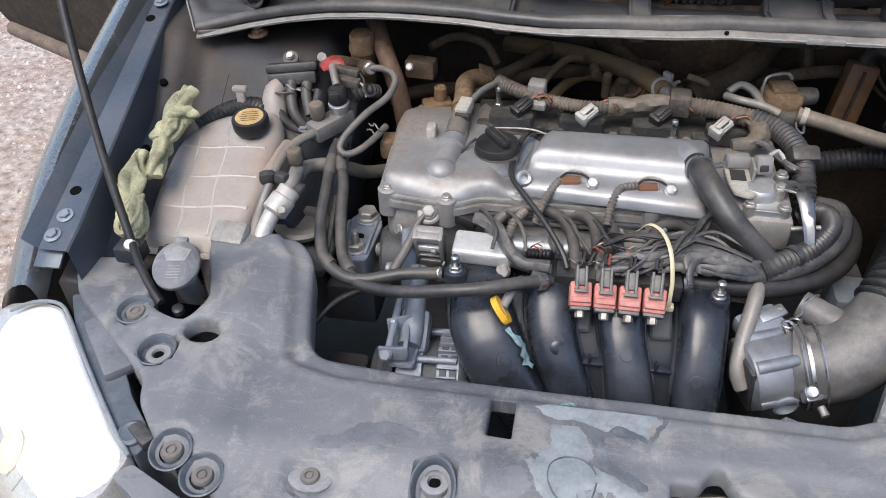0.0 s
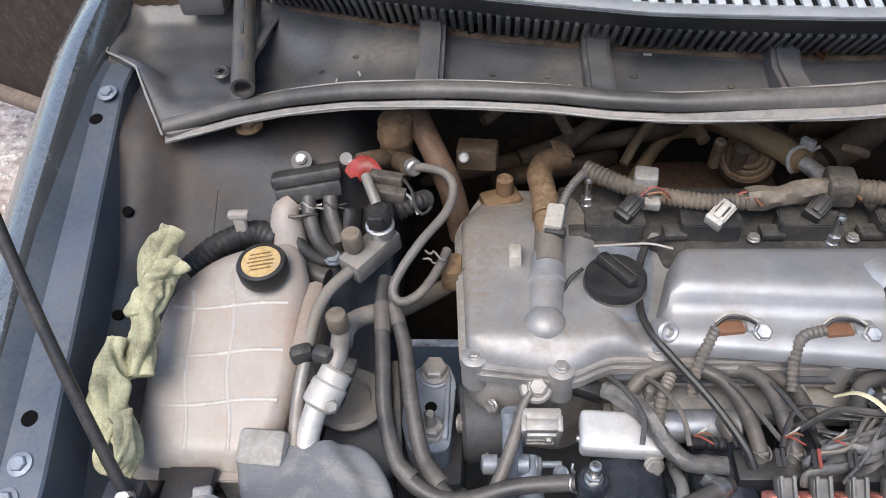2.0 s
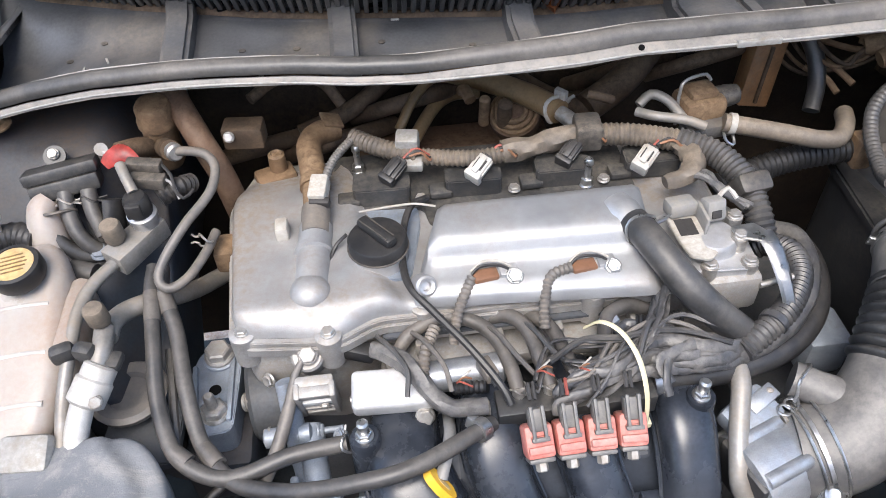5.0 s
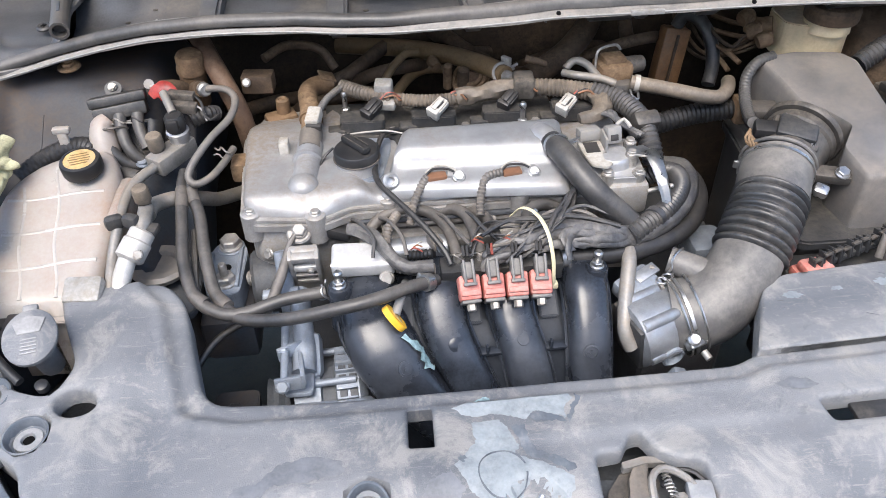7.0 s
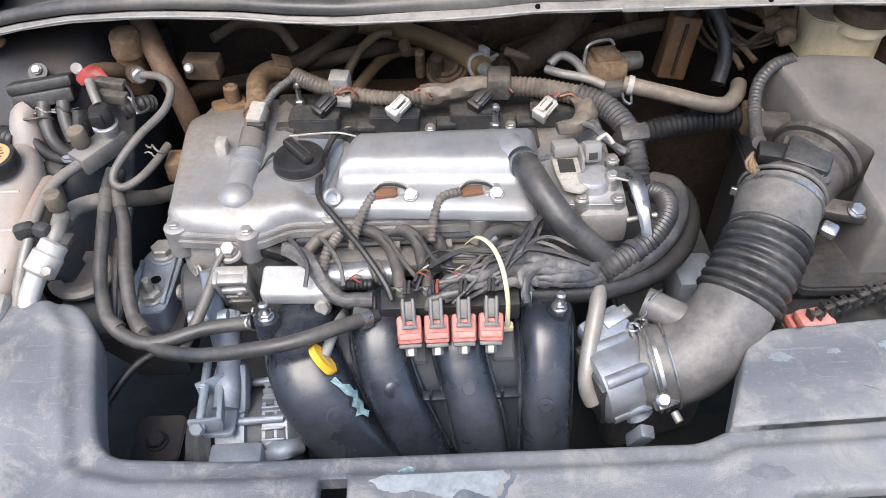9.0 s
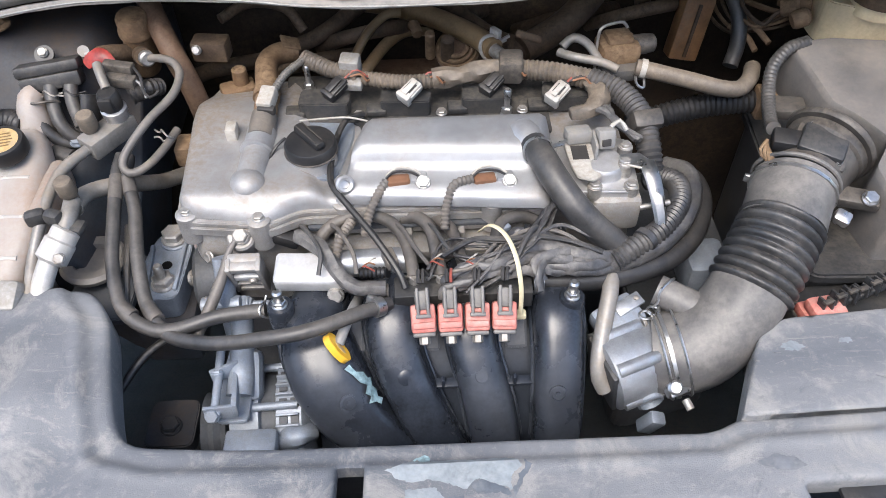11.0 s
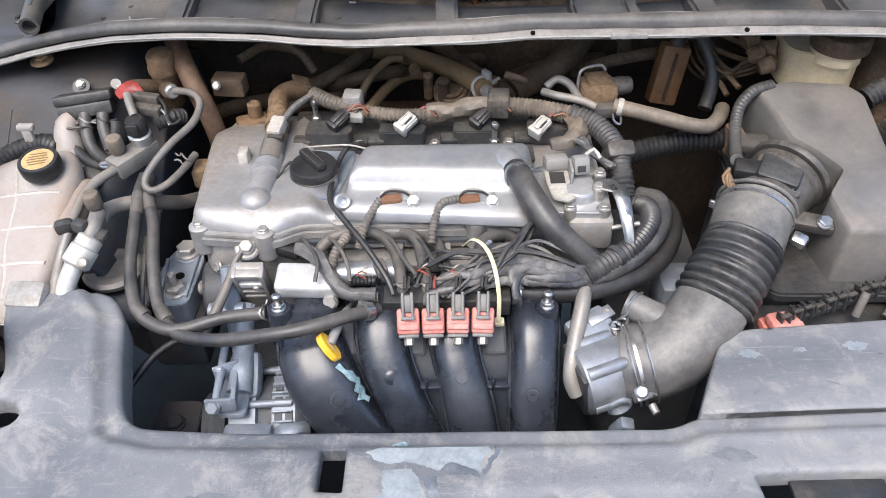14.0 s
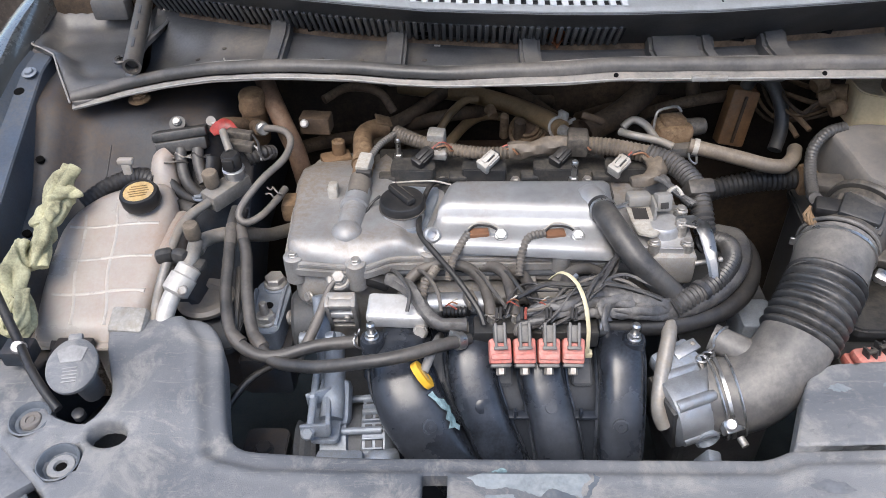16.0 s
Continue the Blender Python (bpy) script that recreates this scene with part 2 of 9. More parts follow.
M = {
    "cover": weathered("weathered_plastic", (0.108, 0.115, 0.127), (0.212, 0.214, 0.218), (0.315, 0.300, 0.275)),
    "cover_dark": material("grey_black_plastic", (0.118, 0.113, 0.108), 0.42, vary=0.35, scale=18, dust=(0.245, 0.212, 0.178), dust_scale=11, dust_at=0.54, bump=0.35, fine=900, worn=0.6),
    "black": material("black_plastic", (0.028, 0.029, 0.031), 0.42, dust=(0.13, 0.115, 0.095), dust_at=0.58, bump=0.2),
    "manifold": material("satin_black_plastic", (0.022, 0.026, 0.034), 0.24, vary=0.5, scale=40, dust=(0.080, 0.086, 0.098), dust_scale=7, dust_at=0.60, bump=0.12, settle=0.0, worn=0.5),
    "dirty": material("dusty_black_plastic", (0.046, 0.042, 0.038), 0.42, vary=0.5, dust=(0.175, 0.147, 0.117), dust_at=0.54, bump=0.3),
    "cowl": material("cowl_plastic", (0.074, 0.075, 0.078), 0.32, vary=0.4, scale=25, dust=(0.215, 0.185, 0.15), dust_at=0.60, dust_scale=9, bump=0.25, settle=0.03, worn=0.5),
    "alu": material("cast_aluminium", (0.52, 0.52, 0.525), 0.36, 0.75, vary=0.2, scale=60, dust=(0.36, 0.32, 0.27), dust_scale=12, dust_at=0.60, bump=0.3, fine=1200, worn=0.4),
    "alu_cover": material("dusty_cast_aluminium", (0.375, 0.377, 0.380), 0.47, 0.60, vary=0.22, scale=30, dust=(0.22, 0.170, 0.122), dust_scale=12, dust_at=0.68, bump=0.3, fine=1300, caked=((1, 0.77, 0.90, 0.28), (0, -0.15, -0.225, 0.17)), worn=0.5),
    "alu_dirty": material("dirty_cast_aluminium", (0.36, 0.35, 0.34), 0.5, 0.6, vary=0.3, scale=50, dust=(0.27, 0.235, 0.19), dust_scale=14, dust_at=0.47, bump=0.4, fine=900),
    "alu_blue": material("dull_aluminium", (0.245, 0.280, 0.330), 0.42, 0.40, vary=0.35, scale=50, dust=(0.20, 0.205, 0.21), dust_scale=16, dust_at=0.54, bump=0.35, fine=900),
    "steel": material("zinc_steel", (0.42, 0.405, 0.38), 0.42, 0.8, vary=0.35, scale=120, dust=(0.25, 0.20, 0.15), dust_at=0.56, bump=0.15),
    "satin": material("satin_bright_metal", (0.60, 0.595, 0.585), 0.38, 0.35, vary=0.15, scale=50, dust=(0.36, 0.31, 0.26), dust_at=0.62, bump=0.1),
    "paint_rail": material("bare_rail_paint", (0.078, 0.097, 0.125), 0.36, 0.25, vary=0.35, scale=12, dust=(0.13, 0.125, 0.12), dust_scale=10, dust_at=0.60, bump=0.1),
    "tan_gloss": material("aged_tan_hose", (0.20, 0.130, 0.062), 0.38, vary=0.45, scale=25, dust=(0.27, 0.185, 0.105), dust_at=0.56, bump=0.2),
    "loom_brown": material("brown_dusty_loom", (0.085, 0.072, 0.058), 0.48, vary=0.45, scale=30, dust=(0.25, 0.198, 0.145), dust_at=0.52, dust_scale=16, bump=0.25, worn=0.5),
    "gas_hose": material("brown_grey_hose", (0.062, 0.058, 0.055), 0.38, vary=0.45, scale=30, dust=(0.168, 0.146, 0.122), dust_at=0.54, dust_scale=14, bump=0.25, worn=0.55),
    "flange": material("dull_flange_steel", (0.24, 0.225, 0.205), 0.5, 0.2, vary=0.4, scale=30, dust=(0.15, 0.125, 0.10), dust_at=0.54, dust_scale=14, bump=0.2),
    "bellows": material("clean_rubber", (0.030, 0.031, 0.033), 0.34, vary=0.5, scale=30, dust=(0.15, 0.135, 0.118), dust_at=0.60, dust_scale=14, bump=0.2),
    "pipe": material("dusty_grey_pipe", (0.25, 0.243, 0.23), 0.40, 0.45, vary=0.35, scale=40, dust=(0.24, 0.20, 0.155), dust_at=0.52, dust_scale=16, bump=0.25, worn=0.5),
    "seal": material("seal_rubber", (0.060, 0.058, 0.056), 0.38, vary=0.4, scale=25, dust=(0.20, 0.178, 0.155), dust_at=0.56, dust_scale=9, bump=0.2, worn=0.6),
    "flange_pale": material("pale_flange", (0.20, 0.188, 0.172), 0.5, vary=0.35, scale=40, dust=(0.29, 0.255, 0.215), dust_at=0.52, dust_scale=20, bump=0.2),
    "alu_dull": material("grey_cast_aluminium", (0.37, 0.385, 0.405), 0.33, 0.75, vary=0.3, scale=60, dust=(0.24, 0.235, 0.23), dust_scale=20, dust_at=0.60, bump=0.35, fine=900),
    "plug_dark": material("dark_grey_plastic", (0.115, 0.112, 0.108), 0.42, vary=0.25, dust=(0.24, 0.22, 0.19), dust_at=0.6, bump=0.1),
    "label_ink": material("faded_print", (0.20, 0.125, 0.05), 0.6, vary=0.5, scale=200, bump=0.0),
    "web": material("matt_black_plastic", (0.024, 0.029, 0.039), 0.42, vary=0.4, scale=30, bump=0.15, spec=0.25),
    # Near-black for solids that paint the shade inside holes, bores and notches.
    "hole": material("hole_shade_black", (0.006, 0.006, 0.006), 0.95, bump=0.0, spec=0.05),
    "relay_tan": material("orange_brown_plastic", (0.235, 0.115, 0.045), 0.55, vary=0.4, scale=40, dust=(0.22, 0.155, 0.095), dust_at=0.56, bump=0.25),
    "chrome": material("bright_steel", (0.45, 0.445, 0.435), 0.32, 0.9, vary=0.25, scale=120, bump=0.08),
    "rust": material("rusty_steel", (0.10, 0.055, 0.032), 0.7, 0.1, vary=0.5, scale=60, dust=(0.18, 0.12, 0.075), dust_at=0.5, bump=0.5),
    "rubber": material("dusty_rubber", (0.034, 0.034, 0.035), 0.33, vary=0.5, scale=30, dust=(0.132, 0.118, 0.102), dust_at=0.56, dust_scale=13, bump=0.25, worn=0.55),
    "rubber_grey": material("grey_rubber", (0.092, 0.088, 0.083), 0.4, vary=0.45, scale=30, dust=(0.235, 0.196, 0.155), dust_at=0.53, dust_scale=14, bump=0.25, worn=0.55),
    "rubber_dark": material("dark_rubber", (0.016, 0.016, 0.017), 0.42, dust=(0.075, 0.066, 0.056), dust_at=0.60, bump=0.2),
    "hose_dust": material("intake_rubber", (0.052, 0.053, 0.056), 0.34, vary=0.5, scale=25, dust=(0.235, 0.216, 0.192), dust_at=0.53, dust_scale=12, bump=0.25, worn=0.65),
    "tan": material("dust_caked_plastic", (0.13, 0.077, 0.040), 0.75, vary=0.45, dust=(0.285, 0.190, 0.108), dust_at=0.5, dust_scale=18, bump=0.4),
    "tan_dark": material("brown_dirty_plastic", (0.066, 0.042, 0.025), 0.75, vary=0.5, dust=(0.175, 0.118, 0.070), dust_at=0.52, dust_scale=18, bump=0.4),
    "alu_pale": material("oxidised_aluminium", (0.50, 0.485, 0.46), 0.55, 0.35, vary=0.25, scale=60, dust=(0.36, 0.31, 0.25), dust_scale=14, dust_at=0.56, bump=0.3, fine=900, worn=0.4),
    "tank_rib": material("thick_milky_plastic", (0.412, 0.382, 0.350), 0.28, vary=0.12, scale=30, bump=0.0, sub=0.25),
    "tank": material("milky_plastic", (0.368, 0.343, 0.312), 0.26, vary=0.10, scale=12, dust=(0.30, 0.215, 0.165), dust_scale=8, dust_at=0.60, bump=0.1, sub=0.25, caked=((0, -0.40, -0.345, 0.15), (1, 0.76, 0.85, 0.10)), worn=0.6),
    "brake_tank": material("yellowed_plastic", (0.62, 0.50, 0.315), 0.4, vary=0.15, dust=(0.30, 0.22, 0.13), dust_at=0.54, bump=0.1, sub=0.2),
    "yellow": material("yellow_plastic", (0.78, 0.44, 0.04), 0.4, vary=0.15, bump=0.1),
    "label": material("yellow_label", (0.56, 0.37, 0.14), 0.5, vary=0.4, scale=120, dust=(0.36, 0.29, 0.20), dust_scale=60, dust_at=0.54, bump=0.0),
    "ink": material("dark_print", (0.035, 0.032, 0.03), 0.6, bump=0.0),
    "print": material("grey_print", (0.27, 0.265, 0.26), 0.6, bump=0.0),
    "red": material("red_plastic", (0.50, 0.155, 0.125), 0.5, vary=0.35, scale=140, dust=(0.50, 0.31, 0.26), dust_scale=60, dust_at=0.55, bump=0.2),
    "white": material("off_white_plastic", (0.44, 0.42, 0.38), 0.5, vary=0.3, dust=(0.30, 0.25, 0.19), dust_at=0.55, bump=0.1),
    "grey_plug": material("grey_plastic", (0.24, 0.235, 0.225), 0.5, vary=0.2, dust=(0.32, 0.28, 0.22), dust_at=0.6, bump=0.1),
    "brown_plug": material("brown_plastic", (0.19, 0.092, 0.050), 0.5, vary=0.3, bump=0.1),
    "tie": material("ivory_nylon", (0.62, 0.55, 0.36), 0.45, vary=0.1, bump=0.0),
    "tape": material("wrapped_tape", (0.044, 0.044, 0.047), 0.30, vary=0.6, scale=60, dust=(0.205, 0.19, 0.17), dust_at=0.57, dust_scale=20, bump=0.9, fine=240, worn=0.4),
    "paint": material("dark_metallic_paint", (0.150, 0.157, 0.155), 0.24, 0.55, vary=0.12, dust=(0.15, 0.147, 0.14), dust_scale=3.0, dust_at=0.66, bump=0.02, coat=0.9),
    "paint_in": material("unpolished_body_paint", (0.029, 0.037, 0.048), 0.48, 0.0, vary=0.5, scale=18, spec=0.3, dust=(0.088, 0.062, 0.042), dust_at=0.64, dust_scale=7, bump=0.12, caked=((1, 0.78, 0.95, 0.10),), worn=0.6),
    "paint_silver": material("worn_lacquer", (0.30, 0.31, 0.30), 0.4, 0.2, vary=0.2, bump=0.05),
    "door": material("dirty_dark_paint", (0.062, 0.049, 0.040), 0.55, vary=0.5, scale=30, dust=(0.19, 0.155, 0.125), dust_at=0.62, dust_scale=60, bump=0.15),
    "sheet_metal": material("pale_galvanised_steel", (0.34, 0.33, 0.31), 0.55, 0.2, vary=0.3, scale=70, dust=(0.22, 0.19, 0.15), dust_at=0.55, dust_scale=30, bump=0.2),
    "cloth": material("green_terry_cloth", (0.375, 0.358, 0.230), 0.95, vary=0.55, scale=45, bump=1.0, fine=420, spec=0.1),
    "foil": material("blue_green_film", (0.13, 0.20, 0.215), 0.4, vary=0.6, scale=120, dust=(0.40, 0.56, 0.58), dust_scale=60, dust_at=0.52, bump=0.3),
    "scuff": material("bleached_plastic", (0.200, 0.226, 0.240), 0.6, vary=0.3, scale=60, dust=(0.31, 0.328, 0.332), dust_scale=24, dust_at=0.56, bump=0.3),
    "patch": material("clean_dark_plastic_and_shade", (0.098, 0.112, 0.130), 0.45, vary=0.25, scale=40, dust=(0.24, 0.245, 0.25), dust_scale=30, dust_at=0.66, bump=0.2),
    "stain": material("damp_dark_plastic", (0.140, 0.147, 0.160), 0.45, vary=0.3, scale=40, dust=(0.20, 0.203, 0.207), dust_scale=14, dust_at=0.54, bump=0.25),
    "pad": material("worn_pale_plastic", (0.235, 0.24, 0.247), 0.5, vary=0.25, scale=50, dust=(0.40, 0.39, 0.37), dust_scale=40, dust_at=0.58, bump=0.2),
    # Lamp colours hold reflections: white sky glare inside, beige ground at the edge.
    "glass_lamp": material("sky_glare_lens", (0.86, 0.88, 0.90), 0.12, vary=0.03, bump=0.0, coat=0.6, spec=0.8),
    "lens_side": material("lamp_edge_reflection", (0.52, 0.495, 0.45), 0.16, 0.25, vary=0.35, scale=14, bump=0.0, coat=0.8, spec=0.7),
    "amber": material("amber_plastic", (0.72, 0.61, 0.48), 0.3, vary=0.1, bump=0.0),
    "wire_red": material("red_wire", (0.27, 0.065, 0.045), 0.5, bump=0.0),
    "copper": material("copper_wire", (0.24, 0.115, 0.060), 0.45, 0.2, bump=0.0),
    "leaf": material("dry_leaf", (0.22, 0.08, 0.03), 0.8, vary=0.4, bump=0.3),
    "gravel": material("gravel", (0.43, 0.385, 0.335), 0.9, vary=0.8, scale=30, dust=(0.29, 0.165, 0.11), dust_scale=2.6, dust_at=0.55, bump=1.0, fine=90),
    # Deep-bay shade with its sky-blue tint, put into the base colour.
    "void": material("blue_shade_metal", (0.058, 0.064, 0.073), 0.6, vary=0.5, scale=25, dust=(0.085, 0.080, 0.076), dust_at=0.57, bump=0.4),
    "firewall": material("dusty_insulation", (0.034, 0.023, 0.015), 0.9, vary=0.6, scale=16, dust=(0.110, 0.074, 0.045), dust_at=0.52, dust_scale=7, bump=0.9),
}


# ---------------------------------------------------------------- mesh helpers
def thing(name, label, category, base, group="", kind=""):
    ob = new(name)
    ob.empty_display_size = 0.02
    ob.location = base
    return tagged(ob, label, category, group, kind)


def where(ob):
    p = Vector((0, 0, 0))
    while ob:
        p += ob.location
        ob = ob.parent
    return p


def part(name, bm, mat, parent=None, label="", smooth=38):
    """Links a bmesh, modelled in world coordinates, as one mesh object under a thing or part."""
    lo = Vector([min(v.co[i] for v in bm.verts) for i in range(3)])
    hi = Vector([max(v.co[i] for v in bm.verts) for i in range(3)])
    c = (lo + hi) / 2
    if parent is None:
        c.z = lo.z
    bmesh.ops.translate(bm, vec=-c, verts=bm.verts)
    bmesh.ops.recalc_face_normals(bm, faces=bm.faces)
    for f in bm.faces:
        f.smooth = True
    for e in bm.edges:
        if len(e.link_faces) == 2 and e.calc_face_angle(0) > radians(smooth):
            e.smooth = False
    me = bpy.data.meshes.new(name)
    bm.to_mesh(me)
    bm.free()
    me.materials.append(M[mat])
    ob = new(name, me)
    ob.location = c - where(parent)
    ob.parent = parent
    if label:
        ob["label"] = label
    return ob


def solo(name, bm, mat, label, category, group="", kind="", smooth=38):
    return tagged(part(name, bm, mat, None, "", smooth), label, category, group, kind)


def join(*bms):
    out = bms[0]
    for b in bms[1:]:
        me = bpy.data.meshes.new("tmp")
        b.to_mesh(me)
        out.from_mesh(me)
        b.free()
        bpy.data.meshes.remove(me)
    return out


def turned(bm, m):
    bmesh.ops.transform(bm, matrix=m, verts=bm.verts)
    return bm


def frame_to(p, axis, up=(0, 0, 1)):
    """A matrix that puts z along axis, at p."""
    z = Vector(axis).normalized()
    u = Vector(up)
    if abs(z.dot(u)) > 0.98:
        u = Vector((0, 1, 0))
    x = u.cross(z).normalized()
    y = z.cross(x)
    return Matrix.Translation(p) @ Matrix((x, y, z)).transposed().to_4x4()


def box(c, s, bev=0.002, rot=(0, 0, 0), seg=2):
    bm = bmesh.new()
    bmesh.ops.create_cube(bm, size=1)
    bmesh.ops.scale(bm, vec=s, verts=bm.verts)
    if bev:
        bmesh.ops.bevel(bm, geom=bm.edges[:], offset=min(bev, min(s) * 0.45), segments=seg, affect="EDGES", profile=0.5)
    return turned(bm, pose(*c, *rot))


def prism(poly, z0, z1, bev=0.002, seg=2, m=None):
    """A polygon in the plan pulled from z0 to z1, with its rims rounded."""
    bm = bmesh.new()
    a = [bm.verts.new((x, y, z0)) for x, y in poly]
    f = bm.faces.new(a)
    r = bmesh.ops.extrude_face_region(bm, geom=[f])
    bmesh.ops.translate(bm, vec=(0, 0, z1 - z0), verts=[v for v in r["geom"] if isinstance(v, bmesh.types.BMVert)])
    if bev:
        bmesh.ops.bevel(bm, geom=bm.edges[:], offset=bev, segments=seg, affect="EDGES", clamp_overlap=True)
    return turned(bm, m) if m else bm


def lathe(profile, n=24, m=None):
    """Turns (radius, height) rows about z; ends are closed."""
    bm = bmesh.new()
    rings = []
    for r, z in profile:
        rings.append([bm.verts.new((r * math.cos(2 * math.pi * k / n), r * math.sin(2 * math.pi * k / n), z)) for k in range(n)])
    for a, b in zip(rings, rings[1:]):
        for k in range(n):
            bm.faces.new((a[k], a[(k + 1) % n], b[(k + 1) % n], b[k]))
    bm.faces.new(rings[0][::-1])
    bm.faces.new(rings[-1])
    return turned(bm, m) if m else bm


def spline(pts, per=8):
    """A smooth line through the points."""
    p = [Vector(q) for q in pts]
    p = [p[0] * 2 - p[1], *p, p[-1] * 2 - p[-2]]
    out = []
    for i in range(1, len(p) - 2):
        for k in range(per):
            t = k / per
            out.append(0.5 * (2 * p[i] + (p[i + 1] - p[i - 1]) * t + (2 * p[i - 1] - 5 * p[i] + 4 * p[i + 1] - p[i + 2]) * t * t
                              + (3 * p[i] - p[i - 1] - 3 * p[i + 1] + p[i + 2]) * t ** 3))
    out.append(p[-2])
    return out


def resample(line, step):
    d = [0.0]
    for a, b in zip(line, line[1:]):
        d.append(d[-1] + (b - a).length)
    n = max(2, int(d[-1] / step))
    out, j = [], 0
    for i in range(n + 1):
        s = d[-1] * i / n
        while j < len(d) - 2 and d[j + 1] < s:
            j += 1
        out.append(line[j].lerp(line[j + 1], (s - d[j]) / max(1e-9, d[j + 1] - d[j])))
    return out


def sweep(line, radii, n=12, flat=1.0, hollow=0.0, wob=0.0, seed=0.0):
    """A round skin along a line, with a radius for each point."""
    if isinstance(radii, float):
        radii = [radii] * len(line)
    bm = bmesh.new()
    rings = []
    t0 = (line[1] - line[0]).normalized()
    side = t0.orthogonal().normalized()
    for i, c in enumerate(line):
        t = (line[min(i + 1, len(line) - 1)] - line[max(i - 1, 0)]).normalized()
        side = (side - t * side.dot(t)).normalized()
        up = t.cross(side)
        ring = []
        for k in range(n):
            a = 2 * math.pi * k / n
            r = radii[i]
            if wob:
                r *= 1 + wob * noise.noise(Vector((math.cos(a) * 1.3 + seed, math.sin(a) * 1.3, i * 0.22 + seed)))
            ring.append(bm.verts.new(c + (side * math.cos(a) + up * math.sin(a) * flat) * r))
        rings.append(ring)
    for a, b in zip(rings, rings[1:]):
        for k in range(n):
            bm.faces.new((a[k], a[(k + 1) % n], b[(k + 1) % n], b[k]))
    if hollow:
        for ring, c, t in ((rings[0], line[0], line[0] - line[1]), (rings[-1], line[-1], line[-1] - line[-2])):
            inner = [bm.verts.new(c + (v.co - c) * hollow) for v in ring]
            deep = [bm.verts.new(v.co - t.normalized() * 0.012) for v in inner]
            for k in range(n):
                bm.faces.new((ring[k], ring[(k + 1) % n], inner[(k + 1) % n], inner[k]))
                bm.faces.new((inner[k], inner[(k + 1) % n], deep[(k + 1) % n], deep[k]))
            bm.faces.new(deep)
    else:
        bm.faces.new(rings[0][::-1])
        bm.faces.new(rings[-1])
    return bm


def sweep_square(line, radii, n=32, power=2.9):
    """A skin with a rounded square section along a line, its sides kept across x."""
    bm = bmesh.new()
    rings = []
    for i, c in enumerate(line):
        t = (line[min(i + 1, len(line) - 1)] - line[max(i - 1, 0)]).normalized()
        side = (Vector((1, 0, 0)) - t * t.x).normalized()
        up = t.cross(side)
        ring = []
        for k in range(n):
            ca, sa = math.cos(2 * math.pi * k / n), math.sin(2 * math.pi * k / n)
            r = radii[i] / (abs(ca) ** power + abs(sa) ** power) ** (1 / power)
            ring.append(bm.verts.new(c + (side * ca + up * sa) * r))
        rings.append(ring)
    for a, b in zip(rings, rings[1:]):
        for k in range(n):
            bm.faces.new((a[k], a[(k + 1) % n], b[(k + 1) % n], b[k]))
    bm.faces.new(rings[0][::-1])
    bm.faces.new(rings[-1])
    return bm


def tube(pts, r, step=0.006, n=12, flat=1.0, hollow=0.0, wob=0.0, seed=0.0):
    line = resample(spline(pts), step)
    if isinstance(r, (tuple, list)):
        k = len(line) - 1
        radii = [float(np.interp(i / k, np.linspace(0, 1, len(r)), r)) for i in range(k + 1)]
    else:
        radii = [r] * len(line)
    return sweep(line, radii, n, flat, hollow, wob, seed)


def corrugated(pts, r, pitch=0.005, depth=0.0016, n=14):
    """A split loom: a ribbed tube."""
    line = resample(spline(pts), pitch / 4)
    return sweep(line, [r - depth * (0.5 - 0.5 * math.cos(2 * math.pi * i / 4)) for i in range(len(line))], n)


def hexbolt(p, r=0.006, axis=(0, 0, 1), washer=1.3, tall=0.8, stud=0.0):
    """A flanged hex bolt head, with a stud on it if asked."""
    r *= 0.86
    bm = lathe([(r * washer, 0), (r * washer, r * 0.22), (r * 1.15, r * 0.4)], 16)
    h = lathe([(r * 1.12, r * 0.35), (r * 1.12, r * tall), (r * 0.95, r * (tall + 0.15))], 6)
    bm = join(bm, h)
    if stud:
        bm = join(bm, lathe([(r * 0.5, r * tall), (r * 0.5, stud), (r * 0.35, stud + 0.002)], 10))
    return turned(bm, frame_to(p, axis))


def clamp_ring(c, axis, r, width=0.008, thick=0.0015):
    """A hose band with a screw housing."""
    bm = lathe([(r, -width / 2), (r + thick, -width / 2), (r + thick, width / 2), (r, width / 2)], 20)
    bm = join(bm, box((r + thick * 2, 0, 0), (0.006, 0.011, width * 0.95), 0.001))
    return turned(bm, frame_to(c, axis))


def ring_wire(c, axis, r, wire=0.0011, tail=0.012):
    """A spring clip of wire with two ears."""
    pts = [(r * math.cos(a), r * math.sin(a), 0.003 * math.sin(a * 2)) for a in np.linspace(0.2, 6.1, 14)]
    pts = [(pts[0][0] + tail, pts[0][1] + 0.002, 0.003), *pts, (pts[-1][0] + tail, pts[-1][1] - 0.001, -0.003)]
    return turned(tube(pts, wire, 0.004, 6), frame_to(c, axis))


def inside(p, poly):
    x, y = p
    hit = False
    for (x0, y0), (x1, y1) in zip(poly, poly[1:] + poly[:1]):
        if (y0 > y) != (y1 > y) and x < (x1 - x0) * (y - y0) / (y1 - y0) + x0:
            hit = not hit
    return hit


